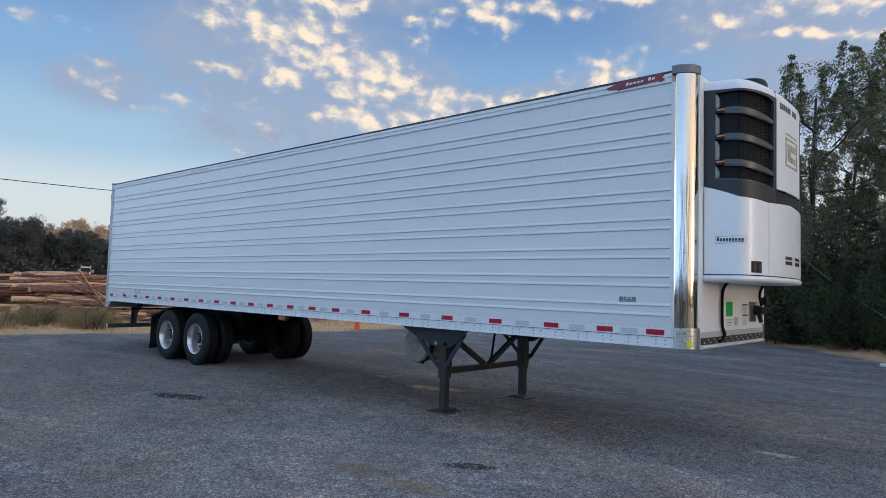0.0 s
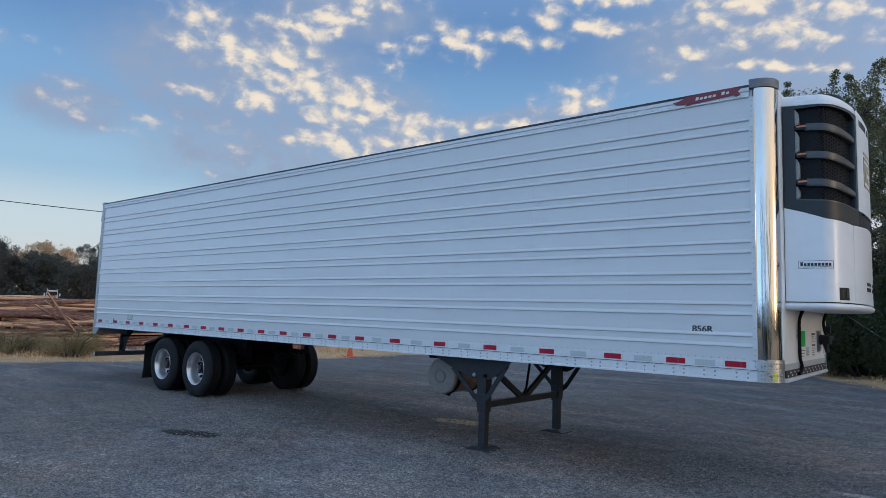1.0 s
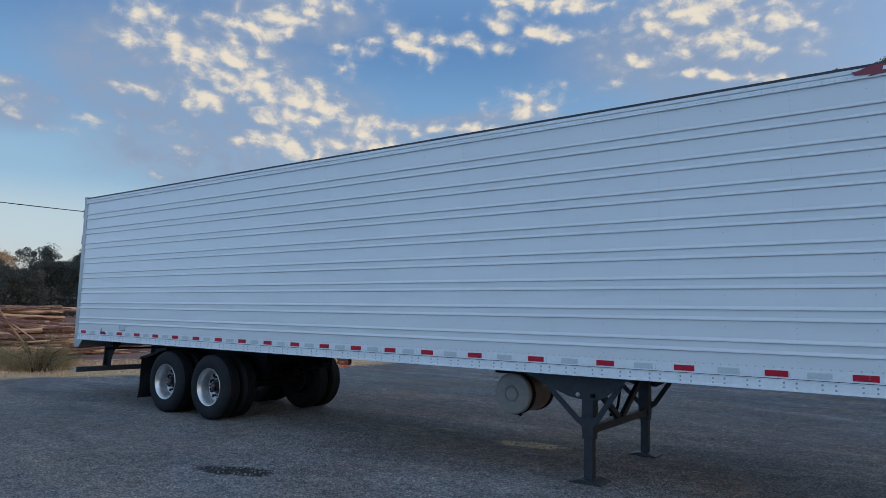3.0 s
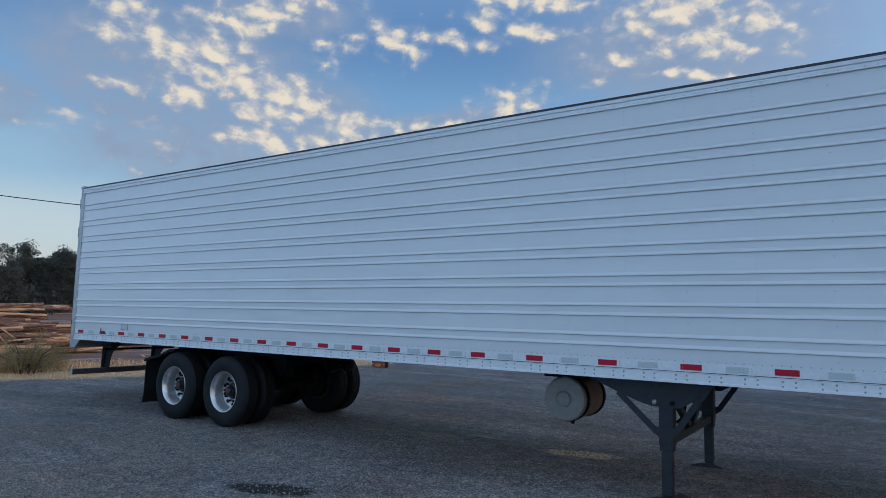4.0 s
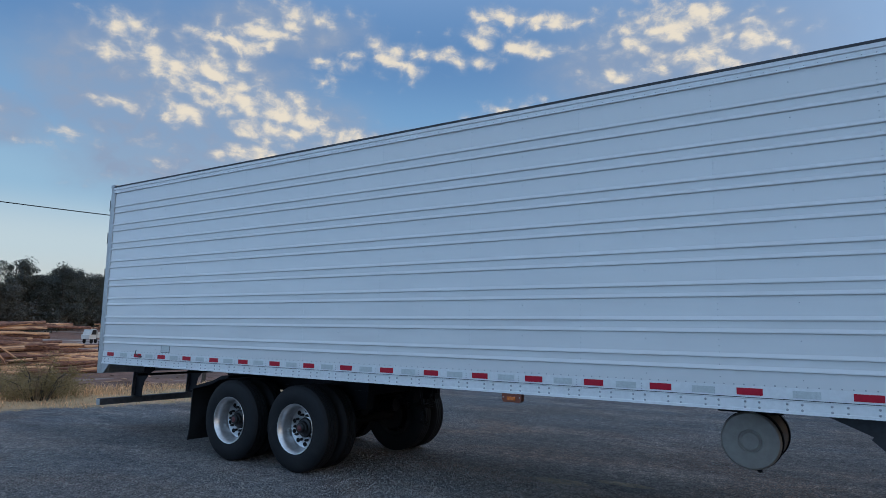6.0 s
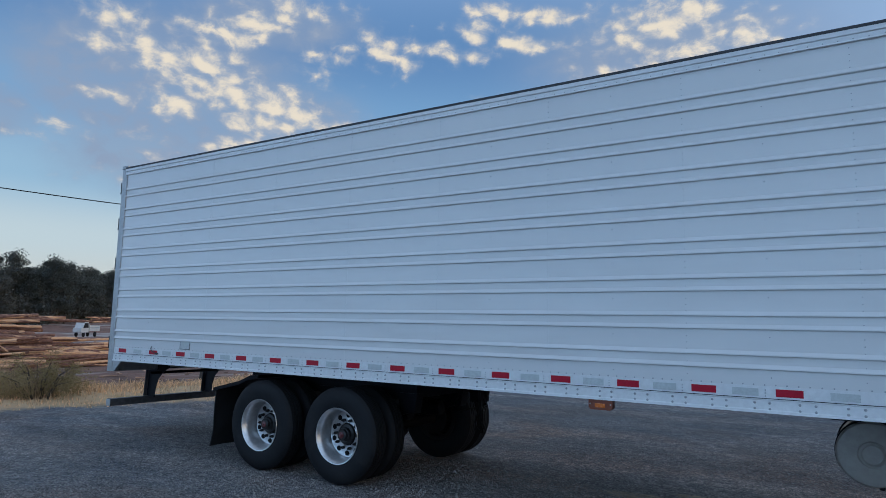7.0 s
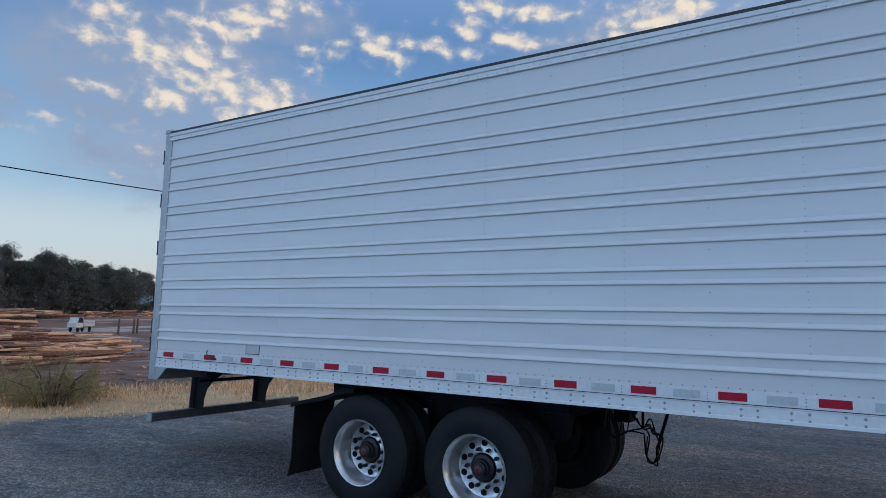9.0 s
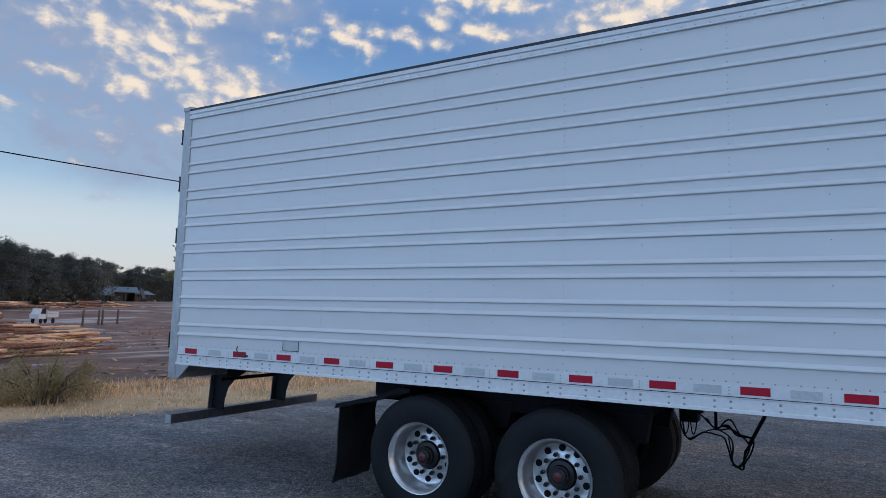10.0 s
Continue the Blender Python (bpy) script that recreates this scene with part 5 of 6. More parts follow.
def build_running_gear():
    X = (-11.06, -9.82)
    for cx in X:
        for near in (True, False):
            s = -1 if near else 1
            y_out = 0.0 if near else WIDE
            wheel = build_wheel("wheel", cx, y_out, s)
            inner = build_wheel("inner_wheel", cx, y_out - s * 0.335, s)
            # rim: bright deep dish, disc with hand holes, hub and nuts
            g = lambda prof: [(r, -s * y) for r, y in prof]
            bm = bmesh.new()
            lathe(bm, g([(.300, .016), (.306, .010), (.303, .004), (.295, .006), (.288, .020), (.278, .030), (.268, .070), (.258, .10), (.254, .185), (.252, .200), (.240, .206), (.14, .198), (.125, .190), (.125, .210),
                         (.25, .222), (.268, .226), (.285, .25), (.300, .252)]), (cx, y_out, .532), 40, closed=True)
            rim = tpart("rim", bm, RIM if near else HUB, "bright cast aluminium rim" if near else "", 40, parent=wheel)
            for k in range(10):
                a = 2 * math.pi * (k + .5) / 10
                # black disc painting the dark of an uncut hand hole
                bm = bmesh.new()
                c = (cx + .208 * math.cos(a), y_out - s * .2035, .532 + .208 * math.sin(a))
                cyl(bm, c, (c[0], c[1] + s * .0085, c[2]), .028, n=14)
                tpart("hand_hole", bm, CABLE, parent=rim)
                a = 2 * math.pi * k / 10
                c = (cx + .158 * math.cos(a), y_out - s * .198, .532 + .158 * math.sin(a))
                bm = bmesh.new()
                cyl(bm, c, (c[0], c[1] + s * .035, c[2]), .018, n=6)
                cyl(bm, (c[0], c[1] + s * .035, c[2]), (c[0], c[1] + s * .055, c[2]), .010, n=8)
                tpart("wheel_nut", bm, HUB, parent=rim)
            bm = bmesh.new()
            lathe(bm, g([(.005, .085), (.054, .088), (.064, .096), (.066, .125), (.073, .128), (.080, .14), (.082, .16), (.112, .17), (.116, .20), (.005, .20)]), (cx, y_out, .532), 24, closed=True)
            hub = tpart("hub", bm, HUB, "dark greasy wheel hub", 35, parent=wheel)
            bm = bmesh.new()
            lathe(bm, g([(.003, .0815), (.030, .0825), (.036, .0865), (.003, .0865)]), (cx, y_out, .532), 16, closed=True)
            tpart("hub_cap", bm, HUB_RED, "faded red oil cap", 35, parent=hub)
            bm = bmesh.new()
            lathe(bm, g([(.250, .36), (.30, .35), (.30, .59), (.25, .59)]), (cx, y_out, .532), 24, closed=True)
            tpart("rim", bm, HUB, parent=inner)
            # brake drum and chamber
            bm = bmesh.new()
            lathe(bm, g([(.20, .40), (.21, .42), (.21, .66), (.10, .68), (.02, .68), (.02, .40)]), (cx, y_out, .532), 24, closed=True)
            tpart("brake_drum", bm, HUB, parent=wheel)
        bm = bmesh.new()
        cyl(bm, (cx, .5, .532), (cx, WIDE - .5, .532), .064, n=16)
        axle = tpart("axle", bm, BLACK_STEEL, "round steel axle", 40)
        for y in (.78, WIDE - .78):
            bm = bmesh.new()
            cyl(bm, (cx - .28, y, .66), (cx - .28, y, .92), .12, n=16)
            cyl(bm, (cx - .28, y, .62), (cx - .28, y, .66), .09, n=16)
            tpart("air_spring", bm, RUBBER, "black rubber air spring", 40, parent=axle)
            bm = bmesh.new()
            bar(bm, (cx + .46, y, .80), (cx - .36, y, .56), .08, .09, bevel=.008)
            sheet(bm, [(cx + .36, .75), (cx + .54, .75), (cx + .58, .98), (cx + .30, .98)], "y", y - .07, y + .07)
            tpart("trailing_arm", bm, BLACK_STEEL, parent=axle)
            bm = bmesh.new()
            cyl(bm, (cx + .12, y + (.18 if y < 1.3 else -.18), .70), (cx + .32, y + (.18 if y < 1.3 else -.18), .72), .085, n=14)
            tpart("brake_chamber", bm, BLACK_STEEL, "round brake chamber", 40, parent=axle)
    for y in (.72, WIDE - .84):
        bm = bmesh.new()
        sheet(bm, [(-12.02, .93), (-11.9, .90), (-9.35, .90), (-9.25, .95), (-9.25, 1.17), (-12.02, 1.17)], "y", y, y + .12)
        tpart("slider_rail", bm, BLACK_STEEL, "black sliding bogie rail")
    for x in (-11.9, -10.45, -9.35):
        bm = bmesh.new()
        box(bm, x - .05, x + .05, .84, WIDE - .84, .92, 1.06, .005)
        tpart("slider_crossmember", bm, BLACK_STEEL)
    # fender bracket and flap behind the rear wheels
    for y0, y1 in ((.10, .72), (WIDE - .72, WIDE - .10)):
        bm = bmesh.new()
        n, rows = 8, []
        for j in range(9):
            z = .875 - .715 * j / 8
            rows.append([(-12.0 - .02 * math.sin(j * .9) - .10 * (j / 8) ** 2 * .6 + .012 * math.sin(i * 1.3 + j), y0 + (y1 - y0) * i / n, z) for i in range(n + 1)])
        g0 = [[bm.verts.new(p) for p in r] for r in rows]
        g1 = [[bm.verts.new((p[0] + .012, p[1], p[2])) for p in r] for r in rows]
        for j in range(8):
            for i in range(n):
                bm.faces.new((g0[j][i], g0[j][i + 1], g0[j + 1][i + 1], g0[j + 1][i]))
                bm.faces.new((g1[j][i + 1], g1[j][i], g1[j + 1][i], g1[j + 1][i + 1]))
            bm.faces.new((g0[j][0], g0[j + 1][0], g1[j + 1][0], g1[j][0]))
            bm.faces.new((g0[j + 1][n], g0[j][n], g1[j][n], g1[j + 1][n]))
        for i in range(n):
            bm.faces.new((g0[8][i], g0[8][i + 1], g1[8][i + 1], g1[8][i]))
            bm.faces.new((g0[0][i + 1], g0[0][i], g1[0][i], g1[0][i + 1]))
        flap = tpart("mud_flap", bm, FLAP, "black rubber mud flap", True)
        bm = bmesh.new()
        sheet(bm, [(-12.05, .86), (-12.04, .905), (-11.55, 1.02), (-11.35, 1.10), (-11.2, 1.11), (-11.22, 1.07), (-11.40, 1.04), (-11.56, .975), (-11.98, .88)], "y", y0 - .01, y1 + .01)
        tpart("flap_bracket", bm, BLACK_STEEL, "black sloping flap carrier", parent=flap)
    # hanging air and cable lines ahead of the wheels, tied to a post and a slanting brace
    bm = bmesh.new()
    cyl(bm, (-8.33, .55, 1.165), (-8.50, .885, .822), .014, n=10)
    brace = tpart("line_brace", bm, CABLE, "black slanting brace", 40)
    bm = bmesh.new()
    cyl(bm, (-8.84, 1.62, 1.165), (-8.84, 1.62, .795), .014, n=10)
    tpart("line_post", bm, CABLE, "short black hanger post", 40)
    run = [(-9.04, 1.92, .90), (-8.94, 1.77, .865), (-8.84, 1.62, .80), (-8.72, 1.38, .865), (-8.60, 1.12, .86), (-8.505, .89, .835), (-8.525, .97, .72), (-8.565, 1.06, .605), (-8.60, 1.06, .595),
           (-8.635, 1.04, .61), (-8.65, 1.08, .72), (-8.72, 1.26, .80), (-8.84, 1.60, .775), (-8.94, 1.44, .79), (-9.03, 1.27, .75), (-9.09, 1.33, .85), (-9.12, 1.48, 1.05)]
    rg = random.Random(12)
    for k in range(4):
        off = [Vector((rg.uniform(-.03, .03), rg.uniform(-.03, .03), rg.uniform(-.035, .03))) for _ in run]
        pts = [Vector(p) + o * (1.0 if 2 < i < 14 else .5) for i, (p, o) in enumerate(zip(run, off))]
        bm = bmesh.new()
        hose(bm, (pts, pts[:10], pts[1:], pts[3:12])[k], (.0075, .006, .007, .0055)[k], 7)
        tpart("air_line", bm, CABLE, "black hanging air line", True)
    bm = bmesh.new()
    hose(bm, [(-8.80, 1.54, .82), (-8.74, 1.42, .90), (-8.68, 1.30, .93), (-8.63, 1.20, .88), (-8.60, 1.12, .85)], .007, 6)
    tpart("cable_loop", bm, CABLE, "thin black cable loop", True)
    for k in range(2):
        bm = bmesh.new()
        x = -9.16 + .07 * k
        hose(bm, [(x, 1.80, .84), (x + .012, 1.79, .74), (x + .03, 1.79, .70), (x + .05, 1.79, .75), (x + .06, 1.80, .83)], .006, 6)
        tpart("cable_loop", bm, CABLE, "thin black cable loop", True)
    bm = bmesh.new()
    box(bm, -9.20, -9.03, 1.84, 2.06, .80, 1.12, .015)
    cyl(bm, (-9.03, 1.95, .93), (-8.99, 1.95, .93), .045, n=12)
    cyl(bm, (-9.03, 1.95, 1.05), (-9.0, 1.95, 1.05), .035, n=12)
    tpart("brake_valve", bm, BLACK_STEEL, "black brake valve block")


def build_landing_gear():
    base = {}
    for y, back in ((.34, 0), (2.26, 1)):
        bm = bmesh.new()
        box(bm, -3.405, -3.265, y - .07, y + .07, .50, 1.17, .010)
        leg = tpart("landing_leg", bm, LEG_STEEL, "dark square landing leg")
        bm = bmesh.new()
        box(bm, -3.385, -3.285, y - .05, y + .05, .00, .51, .006)
        tpart("inner_leg", bm, LEG_STEEL, parent=leg)
        bm = bmesh.new()
        sheet(bm, [(-3.52, -.022), (-3.15, -.022), (-3.15, -.008), (-3.19, -.002), (-3.26, .022), (-3.41, .022), (-3.48, -.002), (-3.52, -.008)], "y", y - .15, y + .15)
        tpart("foot", bm, LEG_STEEL, "flat steel foot plate", parent=leg)
        yo = y - .085 if not back else y + .075
        bm = bmesh.new()
        sheet(bm, [(-4.22, 1.168), (-4.20, 1.140), (-4.12, 1.128), (-3.96, 1.060), (-3.80, .990), (-3.56, .905), (-3.45, .882), (-3.20, .882), (-3.10, .935), (-2.96, 1.050), (-2.86, 1.130), (-2.82, 1.168)], "y", yo, yo + .010)
        tpart("hanger_plate", bm, LEG_STEEL, "dark curved hanger plate", parent=leg)
        bm = bmesh.new()
        sheet(bm, [(-3.445, .625), (-3.385, .570), (-3.285, .570), (-3.225, .625), (-3.215, .685), (-3.455, .685)], "y", yo, yo + .012)
        tpart("clamp_plate", bm, LEG_STEEL, parent=leg)
        for a, b in (((-3.42, yo, .635), (-3.82, yo + .02, 1.00)), ((-3.24, yo, .635), (-2.94, yo + .02, 1.08))):
            bm = bmesh.new()
            bar(bm, a, b, .012, .062)
            bar(bm, (a[0], a[1] + .025, a[2]), (b[0], b[1] + .025, b[2]), .05, .010)
            tpart("leg_brace", bm, LEG_STEEL, "angled strut", parent=leg)
        # pale disc in place of a through-hole with bright ground behind
        bm = bmesh.new()
        dome(bm, (-3.44, yo - .001, .927), .028, (0, -1, 0), n=12)
        tpart("bracket_bolt", bm, GALVANISED, "pale disc in place of a hole through the plate", parent=leg)
        bm = bmesh.new()
        cyl(bm, (-3.265, yo + .002, .927), (-3.265, yo - .03, .927), .026, .022, n=12)
        tpart("shaft_end", bm, CABLE, "black crank shaft end", parent=leg)
        bm = bmesh.new()
        box(bm, -4.24, -2.80, yo - .03, yo + .06, 1.158, 1.170, .002)
        tpart("hanger_flange", bm, LEG_STEEL, parent=leg)
        bm = bmesh.new()
        box(bm, -3.400, -3.270, y - .065, y + .065, .445, .505, .008)
        tpart("leg_collar", bm, LEG_STEEL, "worn collar round the sliding leg", parent=leg)
        base[back] = leg
    bm = bmesh.new()
    bar(bm, (-3.335, .41, .545), (-3.335, 2.19, .545), .09, .085, bevel=.006)
    tpart("cross_tube", bm, LEG_STEEL, "dark cross tube between the legs")
    for y0, y1 in ((.44, 1.24), (2.16, 1.36)):
        bm = bmesh.new()
        bar(bm, (-3.335, y0, 1.04), (-3.335, y1, .58), .05, .075)
        tpart("diagonal_brace", bm, LEG_STEEL, "diagonal brace")
    bm = bmesh.new()
    hose(bm, [(-3.42, 1.62, 1.10), (-3.44, 1.60, .90), (-3.47, 1.60, .69), (-3.49, 1.60, .63), (-3.53, 1.60, .57), (-3.58, 1.60, .55)], .018)
    tpart("crank_handle", bm, CABLE, "black bent crank handle", True)
    # round fuel tank slung behind the legs
    cx, cz, r, y0, y1 = -4.86, .735, .275, 1.30, 2.12
    bm = bmesh.new()
    lathe(bm, [(.003, -.012), (.080, -.010), (.092, .004), (.105, .008), (.115, -.002), (.20, .000), (.262, .012), (r + .004, .035), (r + .004, .055), (.20, .055), (.003, .055)], (cx, y0, cz), 40)
    cap = tpart("fuel_tank", bm, TANK, "grey round fuel tank end with pressed centre", 35)
    bm = bmesh.new()
    lathe(bm, [(r - .004, .05), (r - .004, y1 - y0 - .05), (.2, y1 - y0), (.003, y1 - y0)], (cx, y0, cz), 40)
    tpart("tank_shell", bm, TANK_BAND, "rust-brown tank shell", 35, parent=cap)
    for y in (y0 + .10, y1 - .16):
        bm = bmesh.new()
        lathe(bm, [(r - .002, 0), (r + .012, 0), (r + .012, .06), (r - .002, .06)], (cx, y, cz), 40, closed=True)
        tpart("tank_strap", bm, BLACK_STEEL, "black strap", 35, parent=cap)
    bm = bmesh.new()
    cyl(bm, (cx + .06, y0 + .14, cz - r - .035), (cx + .06, y0 + .14, cz - r + .01), .022, n=10)
    box(bm, cx - .02, cx + .08, y0 + .11, y0 + .17, cz - r - .018, cz - r + .004, .003)
    tpart("drain_fitting", bm, BLACK_STEEL, "black drain fitting", parent=cap)
    bm = bmesh.new()
    box(bm, cx - .30, cx + .30, y0 + .05, y1 - .05, cz + r - .01, 1.17, .01)
    tpart("tank_cradle", bm, BLACK_STEEL, parent=cap)


build_box()
build_nose()
build_unit()
build_rear()
build_running_gear()
build_landing_gear()

# ---- plants ----
def leaf_cloud(rng, centres, radii, count, size, flat=0.75):
    """Points and quads of many small leaves spread round the given centres."""
    idx = rng.integers(0, len(centres), count)
    v = rng.normal(size=(count, 3))
    v /= np.linalg.norm(v, axis=1)[:, None]
    r = rng.random(count) ** 0.5
    c = centres[idx] + v * (radii[idx] * r)[:, None] * np.array([1, 1, flat])
    a = rng.normal(size=(count, 3))
    a /= np.linalg.norm(a, axis=1)[:, None]
    b = np.cross(a, rng.normal(size=(count, 3)))
    b /= np.linalg.norm(b, axis=1)[:, None]
    s = size * (0.6 + 0.8 * rng.random(count))[:, None]
    pts = np.stack([c - a * s * .5, c + b * s * .28, c + a * s * .5, c - b * s * .28], 1).reshape(-1, 3)
    return pts, np.arange(count * 4).reshape(-1, 4)


def limb(bm, pts, r0, r1, n=7):
    prev = None
    for i, p in enumerate(pts):
        p = Vector(p)
        d = (Vector(pts[min(i + 1, len(pts) - 1)]) - Vector(pts[max(i - 1, 0)])).normalized()
        q = d.to_track_quat("Z", "Y").to_matrix()
        r = r0 + (r1 - r0) * i / (len(pts) - 1)
        ring = [bm.verts.new(p + q @ Vector((r * math.cos(2 * math.pi * k / n), r * math.sin(2 * math.pi * k / n), 0))) for k in range(n)]
        if prev:
            s = min(range(n), key=lambda j: (prev[j].co - ring[0].co).length)
            for k in range(n):
                bm.faces.new((prev[(s + k) % n], prev[(s + k + 1) % n], ring[(k + 1) % n], ring[k]))
        prev = ring


def make_tree(name, label, at, high, wide, leaves, leaf, seed, mat, bare=0.22, tips=90, clump=0.8, group="trees round the lot", shoots=0.0):
    rng = np.random.default_rng(seed)
    tree = thing(name, label, "tree", at, group)
    bm = bmesh.new()
    top = high * 0.86
    lean = rng.normal(size=2) * 0.03 * high
    trunk = [(lean[0] * t + 0.05 * high * 0.12 * math.sin(5 * t), lean[1] * t, top * t) for t in np.linspace(0, 1, 9)]
    limb(bm, [(0, 0, -0.3)] + trunk, 0.017 * high, 0.004 * high, 9)
    centres, radii = [], []
    per = max(3, tips // 14)
    for k in range(14):
        t = bare + (0.97 - bare) * (k + rng.random()) / 14
        base = Vector((lean[0] * t, lean[1] * t, top * t))
        a = k * 2.4 + rng.random()
        reach = wide * (1.0 - 0.72 * abs((t - bare) / (1 - bare) - 0.32) ** 1.2) * (0.75 + 0.4 * rng.random())
        end = base + Vector((math.cos(a) * reach, math.sin(a) * reach, reach * (0.25 + 0.5 * rng.random())))
        mid = base.lerp(end, 0.5) + Vector((0, 0, -0.06 * reach))
        limb(bm, [base, mid, end], 0.010 * high * (1.15 - t), 0.002 * high, 6)
        for j in range(per):
            f = 0.35 + 0.7 * rng.random()
            c = base.lerp(end, f) + Vector(rng.normal(size=3) * (0.16 * reach + 0.10))
            if j % 2 == 0:
                limb(bm, [base.lerp(end, max(0.2, f - 0.25)), base.lerp(end, f - 0.1), c], 0.003 * high, 0.0012 * high, 5)
            centres.append(c)
            radii.append(clump * (0.55 + 0.7 * rng.random()))
            if shoots and j % 3 == 0:      # an upright leafy shoot out of the crown
                tip = c + Vector((rng.normal() * .18, rng.normal() * .18, 1.0)) * shoots * (0.5 + 0.8 * rng.random())
                limb(bm, [c, c.lerp(tip, .5), tip], 0.0016 * high, 0.0006 * high, 4)
                for q in (0.35, 0.6, 0.8, 0.97):
                    centres.append(c.lerp(tip, q))
                    radii.append((0.36 - 0.22 * q) * (0.7 + 0.6 * rng.random()))
    for j in range(per):
        centres.append(Vector((lean[0], lean[1], high * (0.86 + 0.11 * rng.random()))) + Vector((rng.normal() * .06 * high, rng.normal() * .06 * high, 0)))
        radii.append(clump * (0.4 + 0.5 * rng.random()))
    part("trunk", bm, BARK, tree, smooth=True)
    pts, faces = leaf_cloud(rng, np.array([tuple(c) for c in centres]), np.array(radii), leaves, leaf)
    part("crown", from_arrays("crown", pts, faces, mat), None, tree)
    return tree


def ground_at(x, y, z=0.0):
    return (x, y, float(ground_height(x, y)) + z)


# the broadleaved trees beyond the front of the trailer
oak = make_tree("oak_tree", "dark green broadleaf tree with thin leafy branches", ground_at(-3.3, 20.4), 10.4, 3.3, 44000, 0.080, 3, LEAF, .12, 150, .50, shoots=1.5)
oak_b = make_tree("oak_tree", "dark green broadleaf tree with thin leafy branches", ground_at(0.4, 23.4), 11.9, 3.8, 48000, 0.084, 8, LEAF, .12, 160, .54, shoots=1.6)
# those at y < 0 are unseen, added to darken the corner post's reflections
for x, y, k, turn, src in ((-0.9, 21.3, .86, 70, 0), (3.8, 20.6, 1.0, 200, 0), (7.2, 17.5, .95, 110, 1), (11.5, 13.5, 1.05, 20, 0), 
                           (14.5, 8.5, 1.0, 250, 1), (16.5, 16.0, 1.15, 80, 0), (9.5, 24.0, 1.1, 180, 1),
                           (8.5, -35.0, .85, 40, 0), (14.5, -33.0, .8, 120, 1), (21.0, -29.0, .85, 230, 0), (27.0, -23.0, .8, 310, 1), (31.0, -15.0, .85, 15, 0), (-3.0, 24.2, .9, 45, 0), ):
    gx, gy, gz = ground_at(x, y)
    new_tree = copy_thing((oak, oak_b)[src], pose(gx, gy, gz, 0, 0, turn))
    new_tree.scale = (k, k, k)


def make_shrub(name, label, at, wide, high, leaves, leaf, seed, mat, group=""):
    """A low many-stemmed bush, thick to the ground."""
    rng = np.random.default_rng(seed)
    root = thing(name, label, "bush", at, group)
    bm = bmesh.new()
    centres, radii = [], []
    for k in range(26):
        a, f = rng.random() * 6.28, rng.random() ** 0.6
        end = Vector((math.cos(a) * wide * f, math.sin(a) * wide * f * 0.8, high * (0.35 + 0.65 * rng.random()) * (1.05 - 0.5 * f)))
        limb(bm, [(0.25 * end.x, 0.25 * end.y, -0.05), end * 0.55 + Vector((0, 0, 0.08 * high)), end], 0.012 * high + .003, 0.003, 5)
        for q in (1.0, 0.7, 0.4):
            centres.append(Vector((end.x * (0.5 + 0.5 * q), end.y * (0.5 + 0.5 * q), end.z * q)))
            radii.append(0.20 * high * (0.7 + 0.7 * rng.random()))
    part("stem", bm, BARK, root)
    pts, faces = leaf_cloud(rng, np.array([tuple(c) for c in centres]), np.array(radii), leaves, leaf)
    part("foliage", from_arrays("foliage", pts, faces, mat), None, root)
    return root


thick = make_shrub("undergrowth_bush", "dense dark green undergrowth below the trees", ground_at(-3.5, 20.8), 2.2, 3.4, 30000, 0.078, 5, UNDERGROWTH, "undergrowth below the trees")
# bushes at y < 0 are likewise unseen, added below those trees
for x, y, k, turn in ((-1.2, 19.8, 1.0, 60), (1.2, 18.6, 1.1, 140), (3.5, 17.0, 1.0, 210), (6.0, 14.5, 1.1, 20), (-2.5, 22.5, 1.4, 90), (0.5, 22.0, 1.5, 170), (3.0, 20.5, 1.5, 300), (9.0, 12.5, 1.2, 40), (12.5, 9.0, 1.2, 100),
                      (-5.2, 22.0, .85, 200), (6.5, 18.5, 1.5, 260), (1.8, 24.0, 1.9, 30), (4.6, 22.5, 1.8, 330), (-0.6, 24.5, 1.8, 75), (-3.4, 23.6, 1.9, 255),
                      (11.0, -33.5, 1.3, 10), (17.5, -31.0, 1.2, 80), (24.0, -26.0, 1.3, 150), (29.0, -19.0, 1.2, 220)):
    b = copy_thing(thick, pose(*ground_at(x, y), 0, 0, turn))
    b.scale = (k, k, k)
weed = make_shrub("weed_bush", "olive-green weed bush in dry roadside grass", ground_at(-19.8, 1.72), 1.2, 1.12, 8500, 0.036, 11, WEED, "weeds along the lot's edge")
for x, y, k, turn in ((-20.9, 0.4, .9, 50), (-20.4, 2.2, .7, 120), (-22.0, -1.2, 1.0, 210), (-23.0, 2.2, .7, 20), (-23.5, -3.0, 1.1, 80), (-25.0, 0.6, .9, 10), (-27.0, 2.0, .8, 140)):
    b = copy_thing(weed, pose(*ground_at(x, y), 0, 0, turn))
    b.scale = (k, k, k)
thin = make_tree("young_tree", "slender young tree with sparse leaves", ground_at(-38.5, 20.05), 9.0, 1.7, 1700, 0.20, 21, LEAF, .58, 40, .5)

